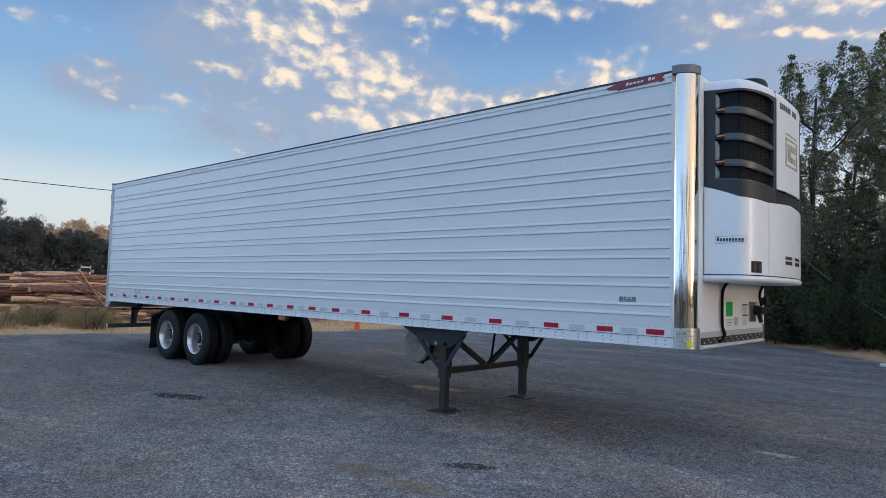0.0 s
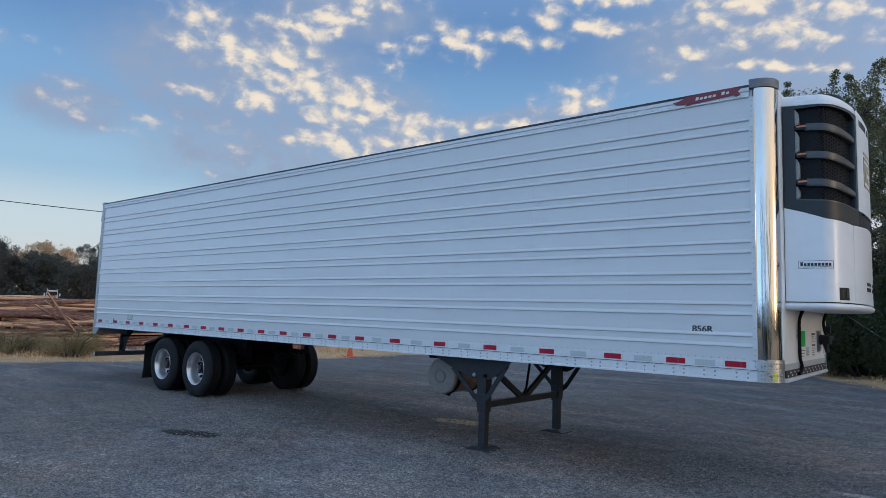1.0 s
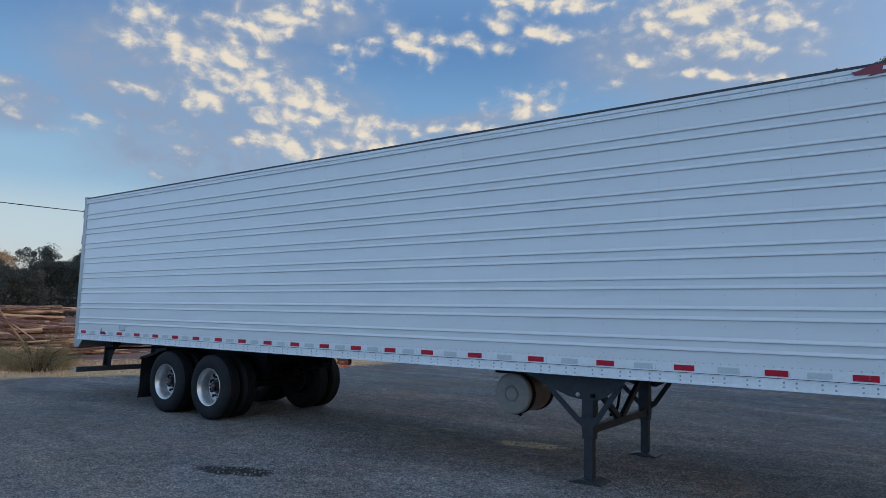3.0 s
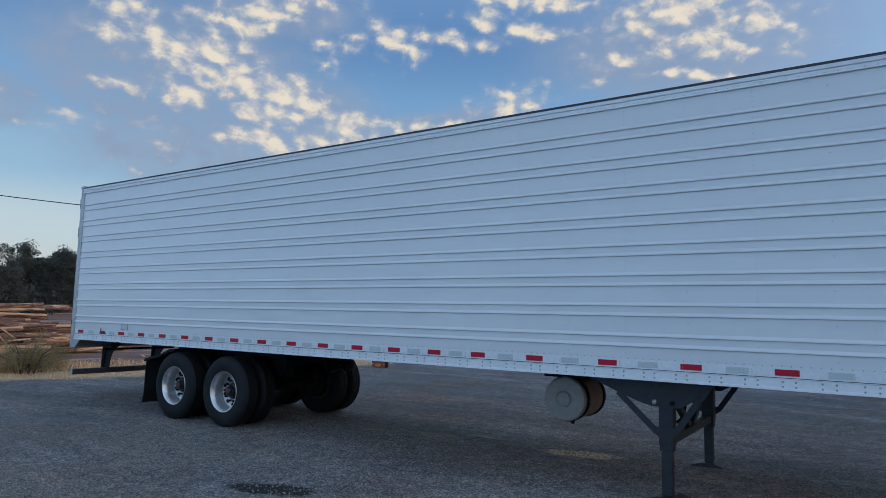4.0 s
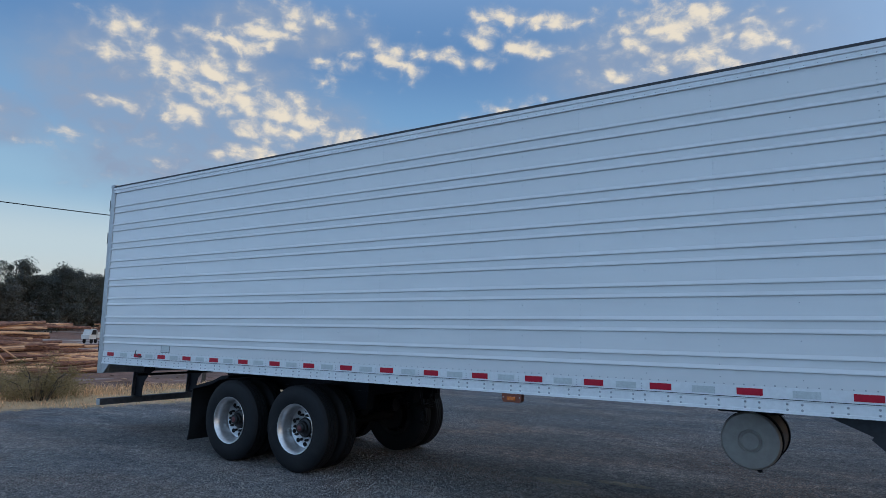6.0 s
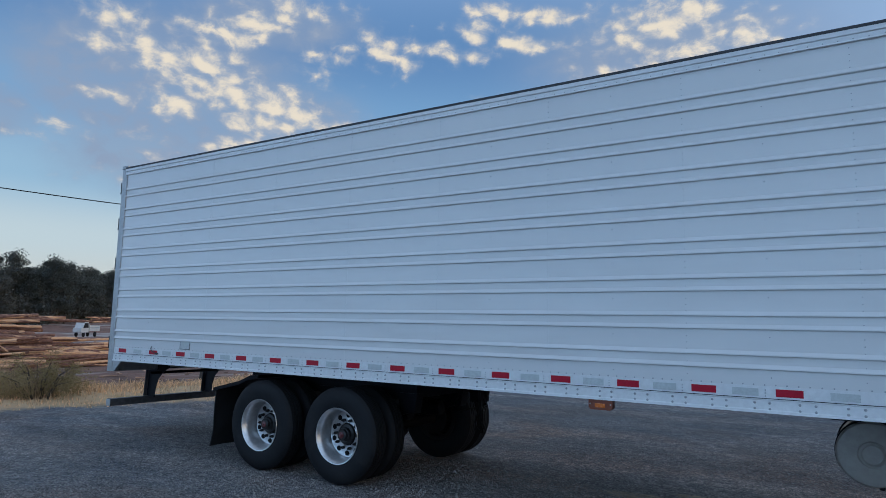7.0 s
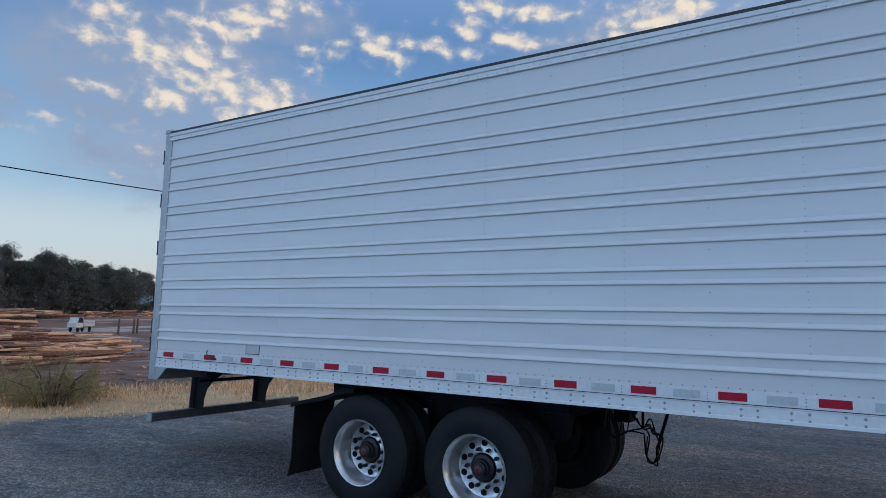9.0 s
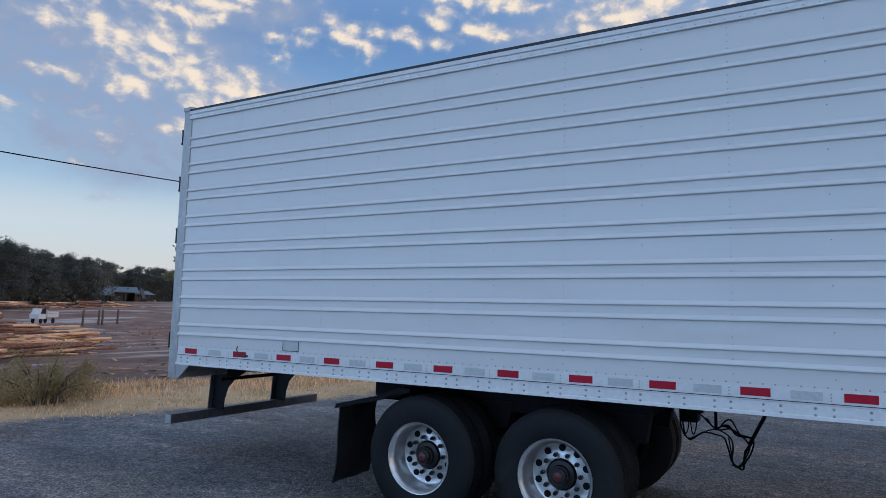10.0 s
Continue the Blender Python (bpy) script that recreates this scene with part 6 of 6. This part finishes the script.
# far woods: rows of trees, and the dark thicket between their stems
far_a = make_tree("wood_tree", "dark broadleaf tree at the edge of far woods", ground_at(-148, 56, 0), 14.5, 5.2, 18000, 0.27, 31, LEAF_HAZY, .10, 110, 1.5, "trees of the far woods")
far_b = make_tree("wood_tree", "dark broadleaf tree at the edge of far woods", ground_at(-152, 68, 0), 13.0, 4.6, 16500, 0.27, 37, LEAF_HAZY, .12, 110, 1.4, "trees of the far woods")
tan = make_tree("autumn_tree", "tan autumn tree, leaves paled for low light and haze", ground_at(-245, 79, 0), 18.5, 6.5, 9000, 0.5, 41, LEAF_TAN, .2, 100, 2.2, "autumn trees behind the woods")
rng = random.Random(5)
for k in range(84):
    t = (k % 42) / 41
    y = -32 + 200 * t + rng.uniform(-2, 2)
    x = -128 - 0.30 * max(0, y) - 12 * float(smooth01(y, 70, 80)) - 34 * float(smooth01(y, 96, 106)) - 9 * (k // 42) + rng.uniform(-4, 4)
    if abs(y - 56) < 2 or abs(y - 68) < 2:
        continue
    g = ground_at(x, y)
    b = copy_thing((far_a, far_b)[k % 2], pose(*g, 0, 0, rng.uniform(0, 360)))
    tall = 0.80 + 0.08 * math.sin(y * 0.21) + rng.uniform(-.1, .1) + (0.02 if 54 < y < 68 else 0) + (.12 if y < 34 else 0) + (.34 if 17 < y < 29 else 0) - (0.06 if 36 < y < 52 else 0)
    b.scale = (1.0, 1.0, tall)
for x, y, k in ((-243, 85.5, .9), (-247.5, 73, .8), (-252, 68, .7)):
    b = copy_thing(tan, pose(*ground_at(x, y), 0, 0, rng.uniform(0, 360)))
    b.scale = (k, k, k)


def thicket(name, label, line, high, deep, count, size, seed, mat):
    r = np.random.default_rng(seed)
    line = np.array(line, float)
    seg = r.integers(0, len(line) - 1, count)
    t = r.random(count)
    p = line[seg] * (1 - t)[:, None] + line[seg + 1] * t[:, None] + r.normal(size=(count, 2)) * deep
    z = ground_height(p[:, 0], p[:, 1]) + high * r.random(count) ** 1.3 * (0.75 + 0.25 * np.sin(p[:, 1] * 0.35 + p[:, 0] * .2))
    pts, faces = leaf_cloud(r, np.column_stack([p, z]), np.full(count, size * 1.5), count, size)
    tagged(new(name, from_arrays(name, pts, faces, mat)), label, "woods", kind="stuff")


thicket("far_thicket", "dark thicket between the far trees", [(-128, -40), (-128, 0), (-137, 30), (-148, 60), (-166, 80), (-170, 96), (-206, 106), (-225, 170)], 8.0, 3.0, 70000, 0.62, 51, LEAF_HAZY)
# woods out of view, added as a dark rim for the post to reflect
thicket("back_woods", "dark unseen woods added behind the lens", [(-130, -40), (-150, -150), (-40, -260), (60, -250)], 4.0, 6.0, 5000, 2.0, 52, LEAF_HAZY)
thicket("east_woods", "dark woods added round the unseen side of the lot", [(-85, -118), (-40, -128), (10, -130), (70, -110), (120, -60), (140, 0), (130, 60), (80, 130), (-20, 170), (-120, 210), (-225, 170)], 5.0, 6.0, 16000, 2.0, 53, LEAF_HAZY)


# ---- dry grass and loose stones ----
def dry_grass():
    r = np.random.default_rng(9)
    n = 420000
    p = np.column_stack([r.uniform(-32, 4, n), r.uniform(-9, 24, n)])
    d = lot_distance(p[:, 0], p[:, 1])
    west = p[:, 0] < -13
    keep = (d > -0.3) & (d < np.where(west, 4.6, 3.0)) & (r.random(n) < np.where(d < 0.3, 0.35, np.where(west, 1.0, 0.6)) * (0.62 + 0.38 * np.sin(p[:, 0] * 1.9 + 1.5 * np.sin(p[:, 1] * 1.3)) * np.sin(p[:, 1] * 2.3)))
    p, d = p[keep], d[keep]
    n = len(p)
    tall = np.where(d < 1.3, 0.035, 0.13) * (0.5 + r.random(n)) * (1 + 0.6 * np.sin(p[:, 1] * 1.1) * np.sin(p[:, 0] * .9))
    a = r.random(n) * 6.283
    side = np.column_stack([np.cos(a), np.sin(a), np.zeros(n)]) * (0.006 + 0.006 * r.random(n))[:, None]
    base = np.column_stack([p, ground_height(p[:, 0], p[:, 1])])
    bend = np.column_stack([r.normal(size=n), r.normal(size=n), np.zeros(n)]) * (tall * .45)[:, None]
    top = base + bend + np.column_stack([np.zeros(n), np.zeros(n), tall])
    mid = base + bend * .35 + np.column_stack([np.zeros(n), np.zeros(n), tall * .6])
    pts = np.stack([base - side, base + side, mid + side * .7, mid - side * .7, top], 1).reshape(-1, 3)
    i = np.arange(n)[:, None] * 5
    faces = np.concatenate([i + np.array([[0, 1, 2]]), i + np.array([[0, 2, 3]]), i + np.array([[3, 2, 4]])])
    tagged(new("dry_grass", from_arrays("dry_grass", pts, faces, DRY)), "straw-coloured dry grass fringing the gravel lot", "grass", kind="stuff")


def loose_stones():
    r = np.random.default_rng(4)
    n = 300000
    u = r.random(n)
    p = np.column_stack([r.uniform(-15.5, 7.0, n), -4.5 + 14.0 * u ** 1.4])
    clump = np.sin(p[:, 0] * 1.3 + 2 * np.sin(p[:, 1] * .9)) * np.sin(p[:, 1] * 1.7 + .6 * p[:, 0])
    keep = (r.random(n) < 0.62 + 0.38 * clump) & (lot_distance(p[:, 0], p[:, 1]) < 0)
    p = p[keep]
    n = len(p)
    s = 0.006 + 0.010 * r.random(n) ** 2.0
    c = np.column_stack([p, ground_height(p[:, 0], p[:, 1]) + s * .25])
    shape = np.array([[1, 0, 0], [0, 1, 0], [-1, 0, 0], [0, -1, 0], [0, 0, .8]], float)
    v = shape[None] * (0.65 + 0.7 * r.random((n, 5, 1)))
    a = r.random(n) * 6.283
    ca, sa = np.cos(a), np.sin(a)
    v = np.stack([v[..., 0] * ca[:, None] - v[..., 1] * sa[:, None], v[..., 0] * sa[:, None] + v[..., 1] * ca[:, None], v[..., 2]], -1)
    pts = (c[:, None] + v * s[:, None, None]).reshape(-1, 3)
    f = np.array([[0, 1, 4], [1, 2, 4], [2, 3, 4], [3, 0, 4]])
    faces = (np.arange(n)[:, None, None] * 5 + f[None]).reshape(-1, 3)
    tagged(new("loose_stones", from_arrays("loose_stones", pts, faces, STONE)), "loose grey crushed stones lying on the lot", "gravel", kind="stuff")


def bark_litter():
    """Broken bark, slabs and chips over the bare earth of the yard."""
    r = np.random.default_rng(14)
    n = 5200
    p = np.column_stack([r.uniform(-112, -26, n), r.uniform(-12, 75, n)])
    lane = np.sin(p[:, 0] * .19 + p[:, 1] * .11) + .6 * np.sin(p[:, 1] * .37)
    p = p[(lot_distance(p[:, 0], p[:, 1]) > 5.5) & (r.random(n) < .45 + .4 * lane)]
    n = len(p)
    long, wide = .10 + .75 * r.random(n) ** 3, .05 + .10 * r.random(n)
    a = r.random(n) * 6.283
    u = np.column_stack([np.cos(a), np.sin(a), r.normal(size=n) * .12]) * long[:, None]
    v = np.column_stack([-np.sin(a), np.cos(a), np.zeros(n)]) * wide[:, None]
    c = np.column_stack([p, ground_height(p[:, 0], p[:, 1]) + .05])
    up = np.array([0, 0, .05])
    pts = np.stack([c - u - v, c + u - v * .7, c + u * .9 + v, c - u * .8 + v * .8, c - u - v + up, c + u - v * .7 + up, c + u * .9 + v + up, c - u * .8 + v * .8 + up], 1).reshape(-1, 3)
    f = np.array([[0, 1, 5, 4], [1, 2, 6, 5], [2, 3, 7, 6], [3, 0, 4, 7], [4, 5, 6, 7]])
    faces = (np.arange(n)[:, None, None] * 8 + f[None]).reshape(-1, 4)
    tagged(new("bark_litter", from_arrays("bark_litter", pts, faces, CHIPS)), "broken bark and wood chips on bare earth", "litter", kind="stuff")


def tall_weeds():
    """Thin dry stalks standing in clumps between the grass and the yard."""
    r = np.random.default_rng(23)
    hubs = np.column_stack([r.uniform(-27.5, -18.6, 120), r.uniform(-7.5, 7.0, 120)])
    d = lot_distance(hubs[:, 0], hubs[:, 1])
    hubs = hubs[(d > 1.3) & (d < 6.5) & (hubs[:, 1] < 2.4)]
    n = 15000
    hub = r.integers(0, len(hubs), n)
    p = hubs[hub] + r.normal(size=(n, 2)) * 0.26
    tall = (0.18 + 0.40 * r.random(n)) * (0.55 + 0.6 * ((hub * 0.618) % 1.0))
    base = np.column_stack([p, ground_height(p[:, 0], p[:, 1])])
    lean = np.column_stack([r.normal(size=n), r.normal(size=n), np.zeros(n)]) * (tall * .28)[:, None]
    a = r.random(n) * 6.283
    side = np.column_stack([np.cos(a), np.sin(a), np.zeros(n)]) * 0.006
    up = np.column_stack([np.zeros(n), np.zeros(n), tall])
    mid, top = base + lean * .35 + up * .6, base + lean + up
    pts = np.stack([base - side, base + side, mid + side * 1.3, mid - side * 1.3, top], 1).reshape(-1, 3)
    i = np.arange(n)[:, None] * 5
    faces = np.concatenate([i + np.array([[0, 1, 2]]), i + np.array([[0, 2, 3]]), i + np.array([[3, 2, 4]])])
    tagged(new("tall_weeds", from_arrays("tall_weeds", pts, faces, STALK)), "brown dry weed stalks behind the grass fringe", "weeds", kind="stuff")


dry_grass()
tall_weeds()
loose_stones()
bark_litter()


# ---- the log yard ----
def log_mesh(seed, long, r):
    rg = random.Random(seed)
    bm = bmesh.new()
    n, rings = 12, []
    for i in range(11):
        t = i / 10
        k = r * (1.10 - 0.30 * t) * (1 + rg.uniform(-.05, .07))
        cx, cz = 0.11 * math.sin(seed + 3.2 * t), 0.09 * math.cos(1.7 * seed + 3.6 * t)
        rings.append([bm.verts.new((cx + k * (1 + rg.uniform(-.06, .06)) * math.cos(2 * math.pi * j / n), -long / 2 + long * t, cz + k * (1 + rg.uniform(-.06, .06)) * math.sin(2 * math.pi * j / n))) for j in range(n)])
    for p, q in zip(rings, rings[1:]):
        for j in range(n):
            bm.faces.new((p[j], p[(j + 1) % n], q[(j + 1) % n], q[j]))
    bm.faces.new(rings[0]).material_index = 1
    bm.faces.new(rings[-1][::-1]).material_index = 1
    return finish(bm, "log", [LOG_BARK, LOG_END], True)


LOGS = [log_mesh(k, (11.5, 10.0, 12.5, 6.5, 8.8, 4.6, 11.0)[k % 7], (.17, .225, .14, .20, .12, .18, .10)[k % 7]) for k in range(14)]


def log_pile(x, y, base, across, rows, heading, seed, group, label, spread=1.0):
    rg = random.Random(seed)
    step, up = 0.36, 0.275
    for row in range(rows):
        wide = max(1, across - row)
        for j in range(wide):
            if 1 < j < wide - 4:      # the heart of the stack, never laid open
                continue
            me = LOGS[rg.randrange(len(LOGS))]
            ob = new("log", me)
            u = (j - (wide - 1) / 2) * step + rg.uniform(-.06, .06)
            v = rg.gauss(0, 1.5) * spread
            h = radians(heading)
            px, py = x + u * math.cos(h) - v * math.sin(h), y + u * math.sin(h) + v * math.cos(h)
            ob.matrix_world = pose(px, py, base + 0.2 + up * row + rg.uniform(-.09, .09), rg.gauss(0, 1.9), rg.uniform(0, 360), heading + rg.gauss(0, 5.0))
            tagged(ob, label, "log", group)


GROUP = "logs stacked in the yard"
log_pile(-56.8, 13.4, -2.3, 18, 15, 8, 1, GROUP, "peeling brown log stacked in a yard")
log_pile(-58.2, 2.2, -2.3, 18, 15, 8, 2, GROUP, "peeling brown log stacked in a yard")
log_pile(-60.5, 23.2, -2.3, 10, 8, 10, 3, GROUP, "peeling brown log stacked in a yard", .8)
log_pile(-152.0, 85.5, .5, 5, 7, 25, 4, "logs in the far stack", "pale brown log in a far stack")
log_pile(-154.0, 95.5, .5, 5, 6, 25, 6, "logs in the far stack", "pale brown log in a far stack")
log_pile(-150.5, 77.5, .5, 4, 5, 25, 7, "logs in the far stack", "pale brown log in a far stack")
log_pile(-156.5, 105.0, .5, 4, 4, 25, 8, "logs in the far stack", "pale brown log in a far stack")
for k, (x, y, z, rx, rz) in enumerate(((-53.2, 14.3, .5, -34, 10), (-53.4, 13.7, .3, -30, 14), (-53.6, 14.2, .6, -52, 6))):
    bm = bmesh.new()
    box(bm, -.09, .09, -2.1, 2.1, -.05, .05, .01)
    ob = solid("plank", bm, LOG_BARK, "loose plank leaning on the log stack", "plank", "planks on the log stack")
    ob.matrix_world = pose(x, y, z, rx, 0, rz)
for x, y in ((-112.5, 60.2), (-113.2, 63.4), (-113.4, 64.2), (-114.0, 67.4)):
    bm = bmesh.new()
    cyl(bm, (0, 0, -.4), (0.05, 0, 2.6), .19, .15, 10)
    solid("yard_post", bm, WEATHERED, "weathered wooden post standing in bare earth", "post", "posts in the yard", at=ground_at(x, y))


def wheel_part(root, x, y, r, w):
    bm = bmesh.new()
    lathe(bm, [(.02, -w / 2), (r * .8, -w / 2), (r, -w * .3), (r, w * .3), (r * .8, w / 2), (.02, w / 2)], (x, y, r), 18)
    return part("wheel", bm, RUBBER, root, smooth=True)


def yard_truck(at, turn):
    t = thing("yard_truck", "small chalky white flatbed truck among the logs", "truck", at)
    t.rotation_euler, t.scale = (0, 0, radians(turn)), (0.68, 0.68, 0.88)
    bm = bmesh.new()
    sheet(bm, [(-1.0, .7), (-1.0, 1.35), (-.55, 1.45), (-.1, 2.25), (1.1, 2.3), (1.2, .7)], "x", -.95, .95)
    cab = part("cab", bm, TRUCK_WHITE, t)
    for x0 in (-.97, .955):
        bm = bmesh.new()
        sheet(bm, [(-.48, 1.42), (-.1, 2.16), (1.02, 2.2), (1.06, 1.42)], "x", x0, x0 + .015)
        part("window", bm, PLASTIC, cab)
    bm = bmesh.new()
    box(bm, -1.05, 1.05, 1.3, 4.6, .9, 1.1, .03)
    bed = part("bed", bm, TRUCK_WHITE, t)
    for y in (1.35, 2.95, 4.5):
        for x in (-1.0, 1.0):
            bm = bmesh.new()
            box(bm, x - .05, x + .05, y - .05, y + .05, 1.1, 1.8)
            part("stake", bm, TRUCK_WHITE, bed)
    bm = bmesh.new()
    for x in (-1.04, .98):
        box(bm, x, x + .06, 1.3, 4.6, 1.12, 1.42)
        box(bm, x, x + .06, 1.3, 4.6, 1.50, 1.78)
    box(bm, -.98, .98, 1.3, 1.36, 1.12, 2.05)
    box(bm, -.98, .98, 4.54, 4.6, 1.12, 1.78)
    part("side_board", bm, TRUCK_WHITE, bed)
    for x, y in ((-.8, -.1), (.8, -.1), (-.8, 3.4), (.8, 3.4)):
        wheel_part(t, x, y, .42, .26).rotation_euler = (0, 0, 0)
    for o in t.children:
        if o.name.startswith("wheel"):
            c = sum((Vector(v) for v in o.bound_box), Vector()) / 8
            o.matrix_local = Matrix.Translation(c) @ Matrix.Rotation(radians(90), 4, "Z") @ Matrix.Translation(-c)


def log_truck(at, turn):
    """A log truck seen from the front over the stacks: cab, hood, fenders, stacks and wheels."""
    t = thing("log_truck", "white log truck with a red-brown hood behind the stacks", "truck", at)
    t.rotation_euler, t.scale = (0, 0, radians(turn)), (0.72, 0.72, 0.80)
    bm = bmesh.new()
    sheet(bm, [(-1.1, 1.2), (1.1, 1.2), (1.1, 2.6), (.95, 3.45), (.75, 3.6), (-.75, 3.6), (-.95, 3.45), (-1.1, 2.6)], "x", -2.0, -.1)
    cab = part("cab", bm, TRUCK_WHITE, t)
    bm = bmesh.new()
    sheet(bm, [(-1.0, 2.62), (1.0, 2.62), (.88, 3.32), (-.88, 3.32)], "x", -.09, -.06)
    part("windscreen", bm, PLASTIC, cab)
    for y0 in (-1.12, 1.105):
        bm = bmesh.new()
        sheet(bm, [(-1.5, 2.6), (-.4, 2.6), (-.45, 3.25), (-1.4, 3.25)], "y", y0, y0 + .015)
        part("side_window", bm, PLASTIC, cab)
    bm = bmesh.new()
    sheet(bm, [(-.1, 1.2), (1.75, 1.2), (1.8, 2.1), (1.7, 2.35), (-.1, 2.6)], "y", -.68, .68)
    hood = part("hood", bm, LOADER_RED, t, "red-brown hood")
    bm = bmesh.new()
    for k in range(6):
        box(bm, 1.805, 1.84, -.5 + .18 * k, -.41 + .18 * k, 1.3, 2.05)
    part("grille", bm, GALVANISED, hood)
    for y in (-1.0, 1.0):
        bm = bmesh.new()
        box(bm, .2, 1.7, y - .3, y + .3, 1.15, 1.9, .12)
        part("fender", bm, TRUCK_WHITE, t)
        bm = bmesh.new()
        cyl(bm, (-2.15, y * .95, 1.2), (-2.15, y * .95, 3.9), .09, n=10)
        part("exhaust_stack", bm, GALVANISED, t)
        bm = bmesh.new()
        box(bm, .05, .15, y * 1.42 - .12, y * 1.42 + .12, 2.45, 3.0, .03)
        part("mirror", bm, TRUCK_WHITE, t)
        for x in (.9, -3.6, -5.0):
            wheel_part(t, x, y * 1.05, .52, .32)
    bm = bmesh.new()
    box(bm, -6.0, 1.7, -.45, .45, .75, 1.15, .03)
    part("chassis", bm, BLACK_STEEL, t)


def mill_shed(at, turn, w, d, h, label):
    """An open-fronted shed: metal roof on posts, dark cladding at the back and ends."""
    t = thing("mill_shed", label, "shed", at)
    t.rotation_euler = (0, 0, radians(turn))
    bm = bmesh.new()
    box(bm, -w / 2, w / 2, d / 2 - .12, d / 2, 0, h)
    box(bm, -w / 2, -w / 2 + .12, -d * .1, d / 2 - .12, 0, h)
    box(bm, w / 2 - .12, w / 2, -d * .1, d / 2 - .12, 0, h)
    part("wall", bm, SHED_DARK, t)
    for k in range(4):
        bm = bmesh.new()
        x = -w / 2 + .1 + (w - .2) * k / 3
        box(bm, x - .1, x + .1, -d / 2, -d / 2 + .2, 0, h)
        part("post", bm, WEATHERED, t)
    for sgn in (-1, 1):
        bm = bmesh.new()
        y0, y1 = sgn * (d / 2 + .6), 0
        vs = [bm.verts.new(p) for p in ((-w / 2 - .5, y0, h), (w / 2 + .5, y0, h), (w / 2 + .5, y1, h + d * .22), (-w / 2 - .5, y1, h + d * .22),
                                        (-w / 2 - .5, y0, h + .12), (w / 2 + .5, y0, h + .12), (w / 2 + .5, y1, h + d * .22 + .12), (-w / 2 - .5, y1, h + d * .22 + .12))]
        for f in ((0, 1, 2, 3), (7, 6, 5, 4), (0, 4, 5, 1), (1, 5, 6, 2), (2, 6, 7, 3), (3, 7, 4, 0)):
            bm.faces.new([vs[i] for i in f])
        part("roof_slope", bm, SHED_BLUE, t, "blue-grey metal roof")
    bm = bmesh.new()
    box(bm, -w * .3, w * .1, -d * .1, d * .3, 0, h * .7, .05)
    part("machine_bed", bm, SHED_DARK, t)


def conveyor(at, turn, long, high):
    """An inclined mill conveyor on trestle legs."""
    t = thing("conveyor", "dark inclined mill conveyor on trestle legs", "conveyor", at)
    t.rotation_euler = (0, 0, radians(turn))
    bm = bmesh.new()
    bar(bm, (-long / 2, 0, .6), (long / 2, 0, high), .9, .5)
    part("trough", bm, SHED_DARK, t)
    for f in (.35, .65, .95):
        bm = bmesh.new()
        x, z = -long / 2 + long * f, .6 + (high - .6) * f
        bar(bm, (x, -.7, -.2), (x, -.3, z), .14, .14, up=(1, 0, 0))
        bar(bm, (x, .7, -.2), (x, .3, z), .14, .14, up=(1, 0, 0))
        part("trestle", bm, WEATHERED, t)


yard_truck(ground_at(-95.9, 43.7), 25)
log_truck(ground_at(-108.0, 33.0), -20)
mill_shed(ground_at(-180.0, 112.5), 62, 8, 7, 2.4, "low open mill shed with a blue-grey roof")
mill_shed(ground_at(-184.0, 121.0), 100, 7, 5, 1.9, "small open lean-to with a blue-grey roof")
mill_shed(ground_at(-176.0, 104.5), 58, 5, 4, 1.7, "small open lean-to with a blue-grey roof")
conveyor(ground_at(-178.0, 118.5), 150, 8.0, 3.6)

# overhead wire, sagging slightly between poles out of sight
bm = bmesh.new()
a, b = Vector((-27.2, -20.0, 6.1)), Vector((-19.3, 23.0, 6.1))
hose(bm, [a.lerp(b, t) + Vector((0, 0, -4 * 1.12 * t * (1 - t))) for t in np.linspace(0, 1, 9)], 0.014, 6)
wire = solid("overhead_wire", bm, CABLE, "thin black overhead wire across the sky", "cable", smooth=True)
for p in (a, b):
    pole = thing("utility_pole", "weathered wooden pole carrying the overhead wire", "pole", (p.x, p.y, float(ground_height(p.x, p.y))), "poles of the overhead wire")
    bm = bmesh.new()
    cyl(bm, (0, 0, -.5), (0, 0, p.z - pole.location.z + .5), .15, .11, 14)
    part("shaft", bm, WEATHERED, pole, smooth=True)
    bm = bmesh.new()
    cyl(bm, (0, 0, p.z - pole.location.z - .12), (0, 0, p.z - pole.location.z + .02), .14, .13, 12)
    part("clamp", bm, GALVANISED, pole)

# pale guy wire running down out of the undergrowth, and a weathered board in the grass
foot = Vector(ground_at(1.55, 15.6))
bm = bmesh.new()
hose(bm, [foot + Vector((0, 0, -.1)), foot.lerp(Vector((-1.22, 16.0, 2.0)), .5), Vector((-1.22, 16.0, 2.0)), Vector((-3.3, 18.6, 3.45))], 0.0045, 6)
solid("guy_wire", bm, GALVANISED, "pale steel guy wire slanting out of dark undergrowth", "cable", smooth=True)
gx, gy, gz = ground_at(0.35, 14.3)
bm = bmesh.new()
box(bm, -.45, .45, -.15, .15, 0.0, .07, .008)
solid("board", bm, RAIL, "pale weathered board lying in the dry grass", "board", at=(gx, gy, gz))

# traffic cone on the far edge of the lot
cone = thing("traffic_cone", "small orange traffic cone at the edge of the grass", "cone", ground_at(-16.2, 9.9))
bm = bmesh.new()
cyl(bm, (0, 0, .03), (0, 0, .45), .12, .03, 18)
part("body", bm, ORANGE, cone, smooth=True)
bm = bmesh.new()
box(bm, -.17, .17, -.17, .17, 0, .035, .008)
part("base", bm, ORANGE, cone)
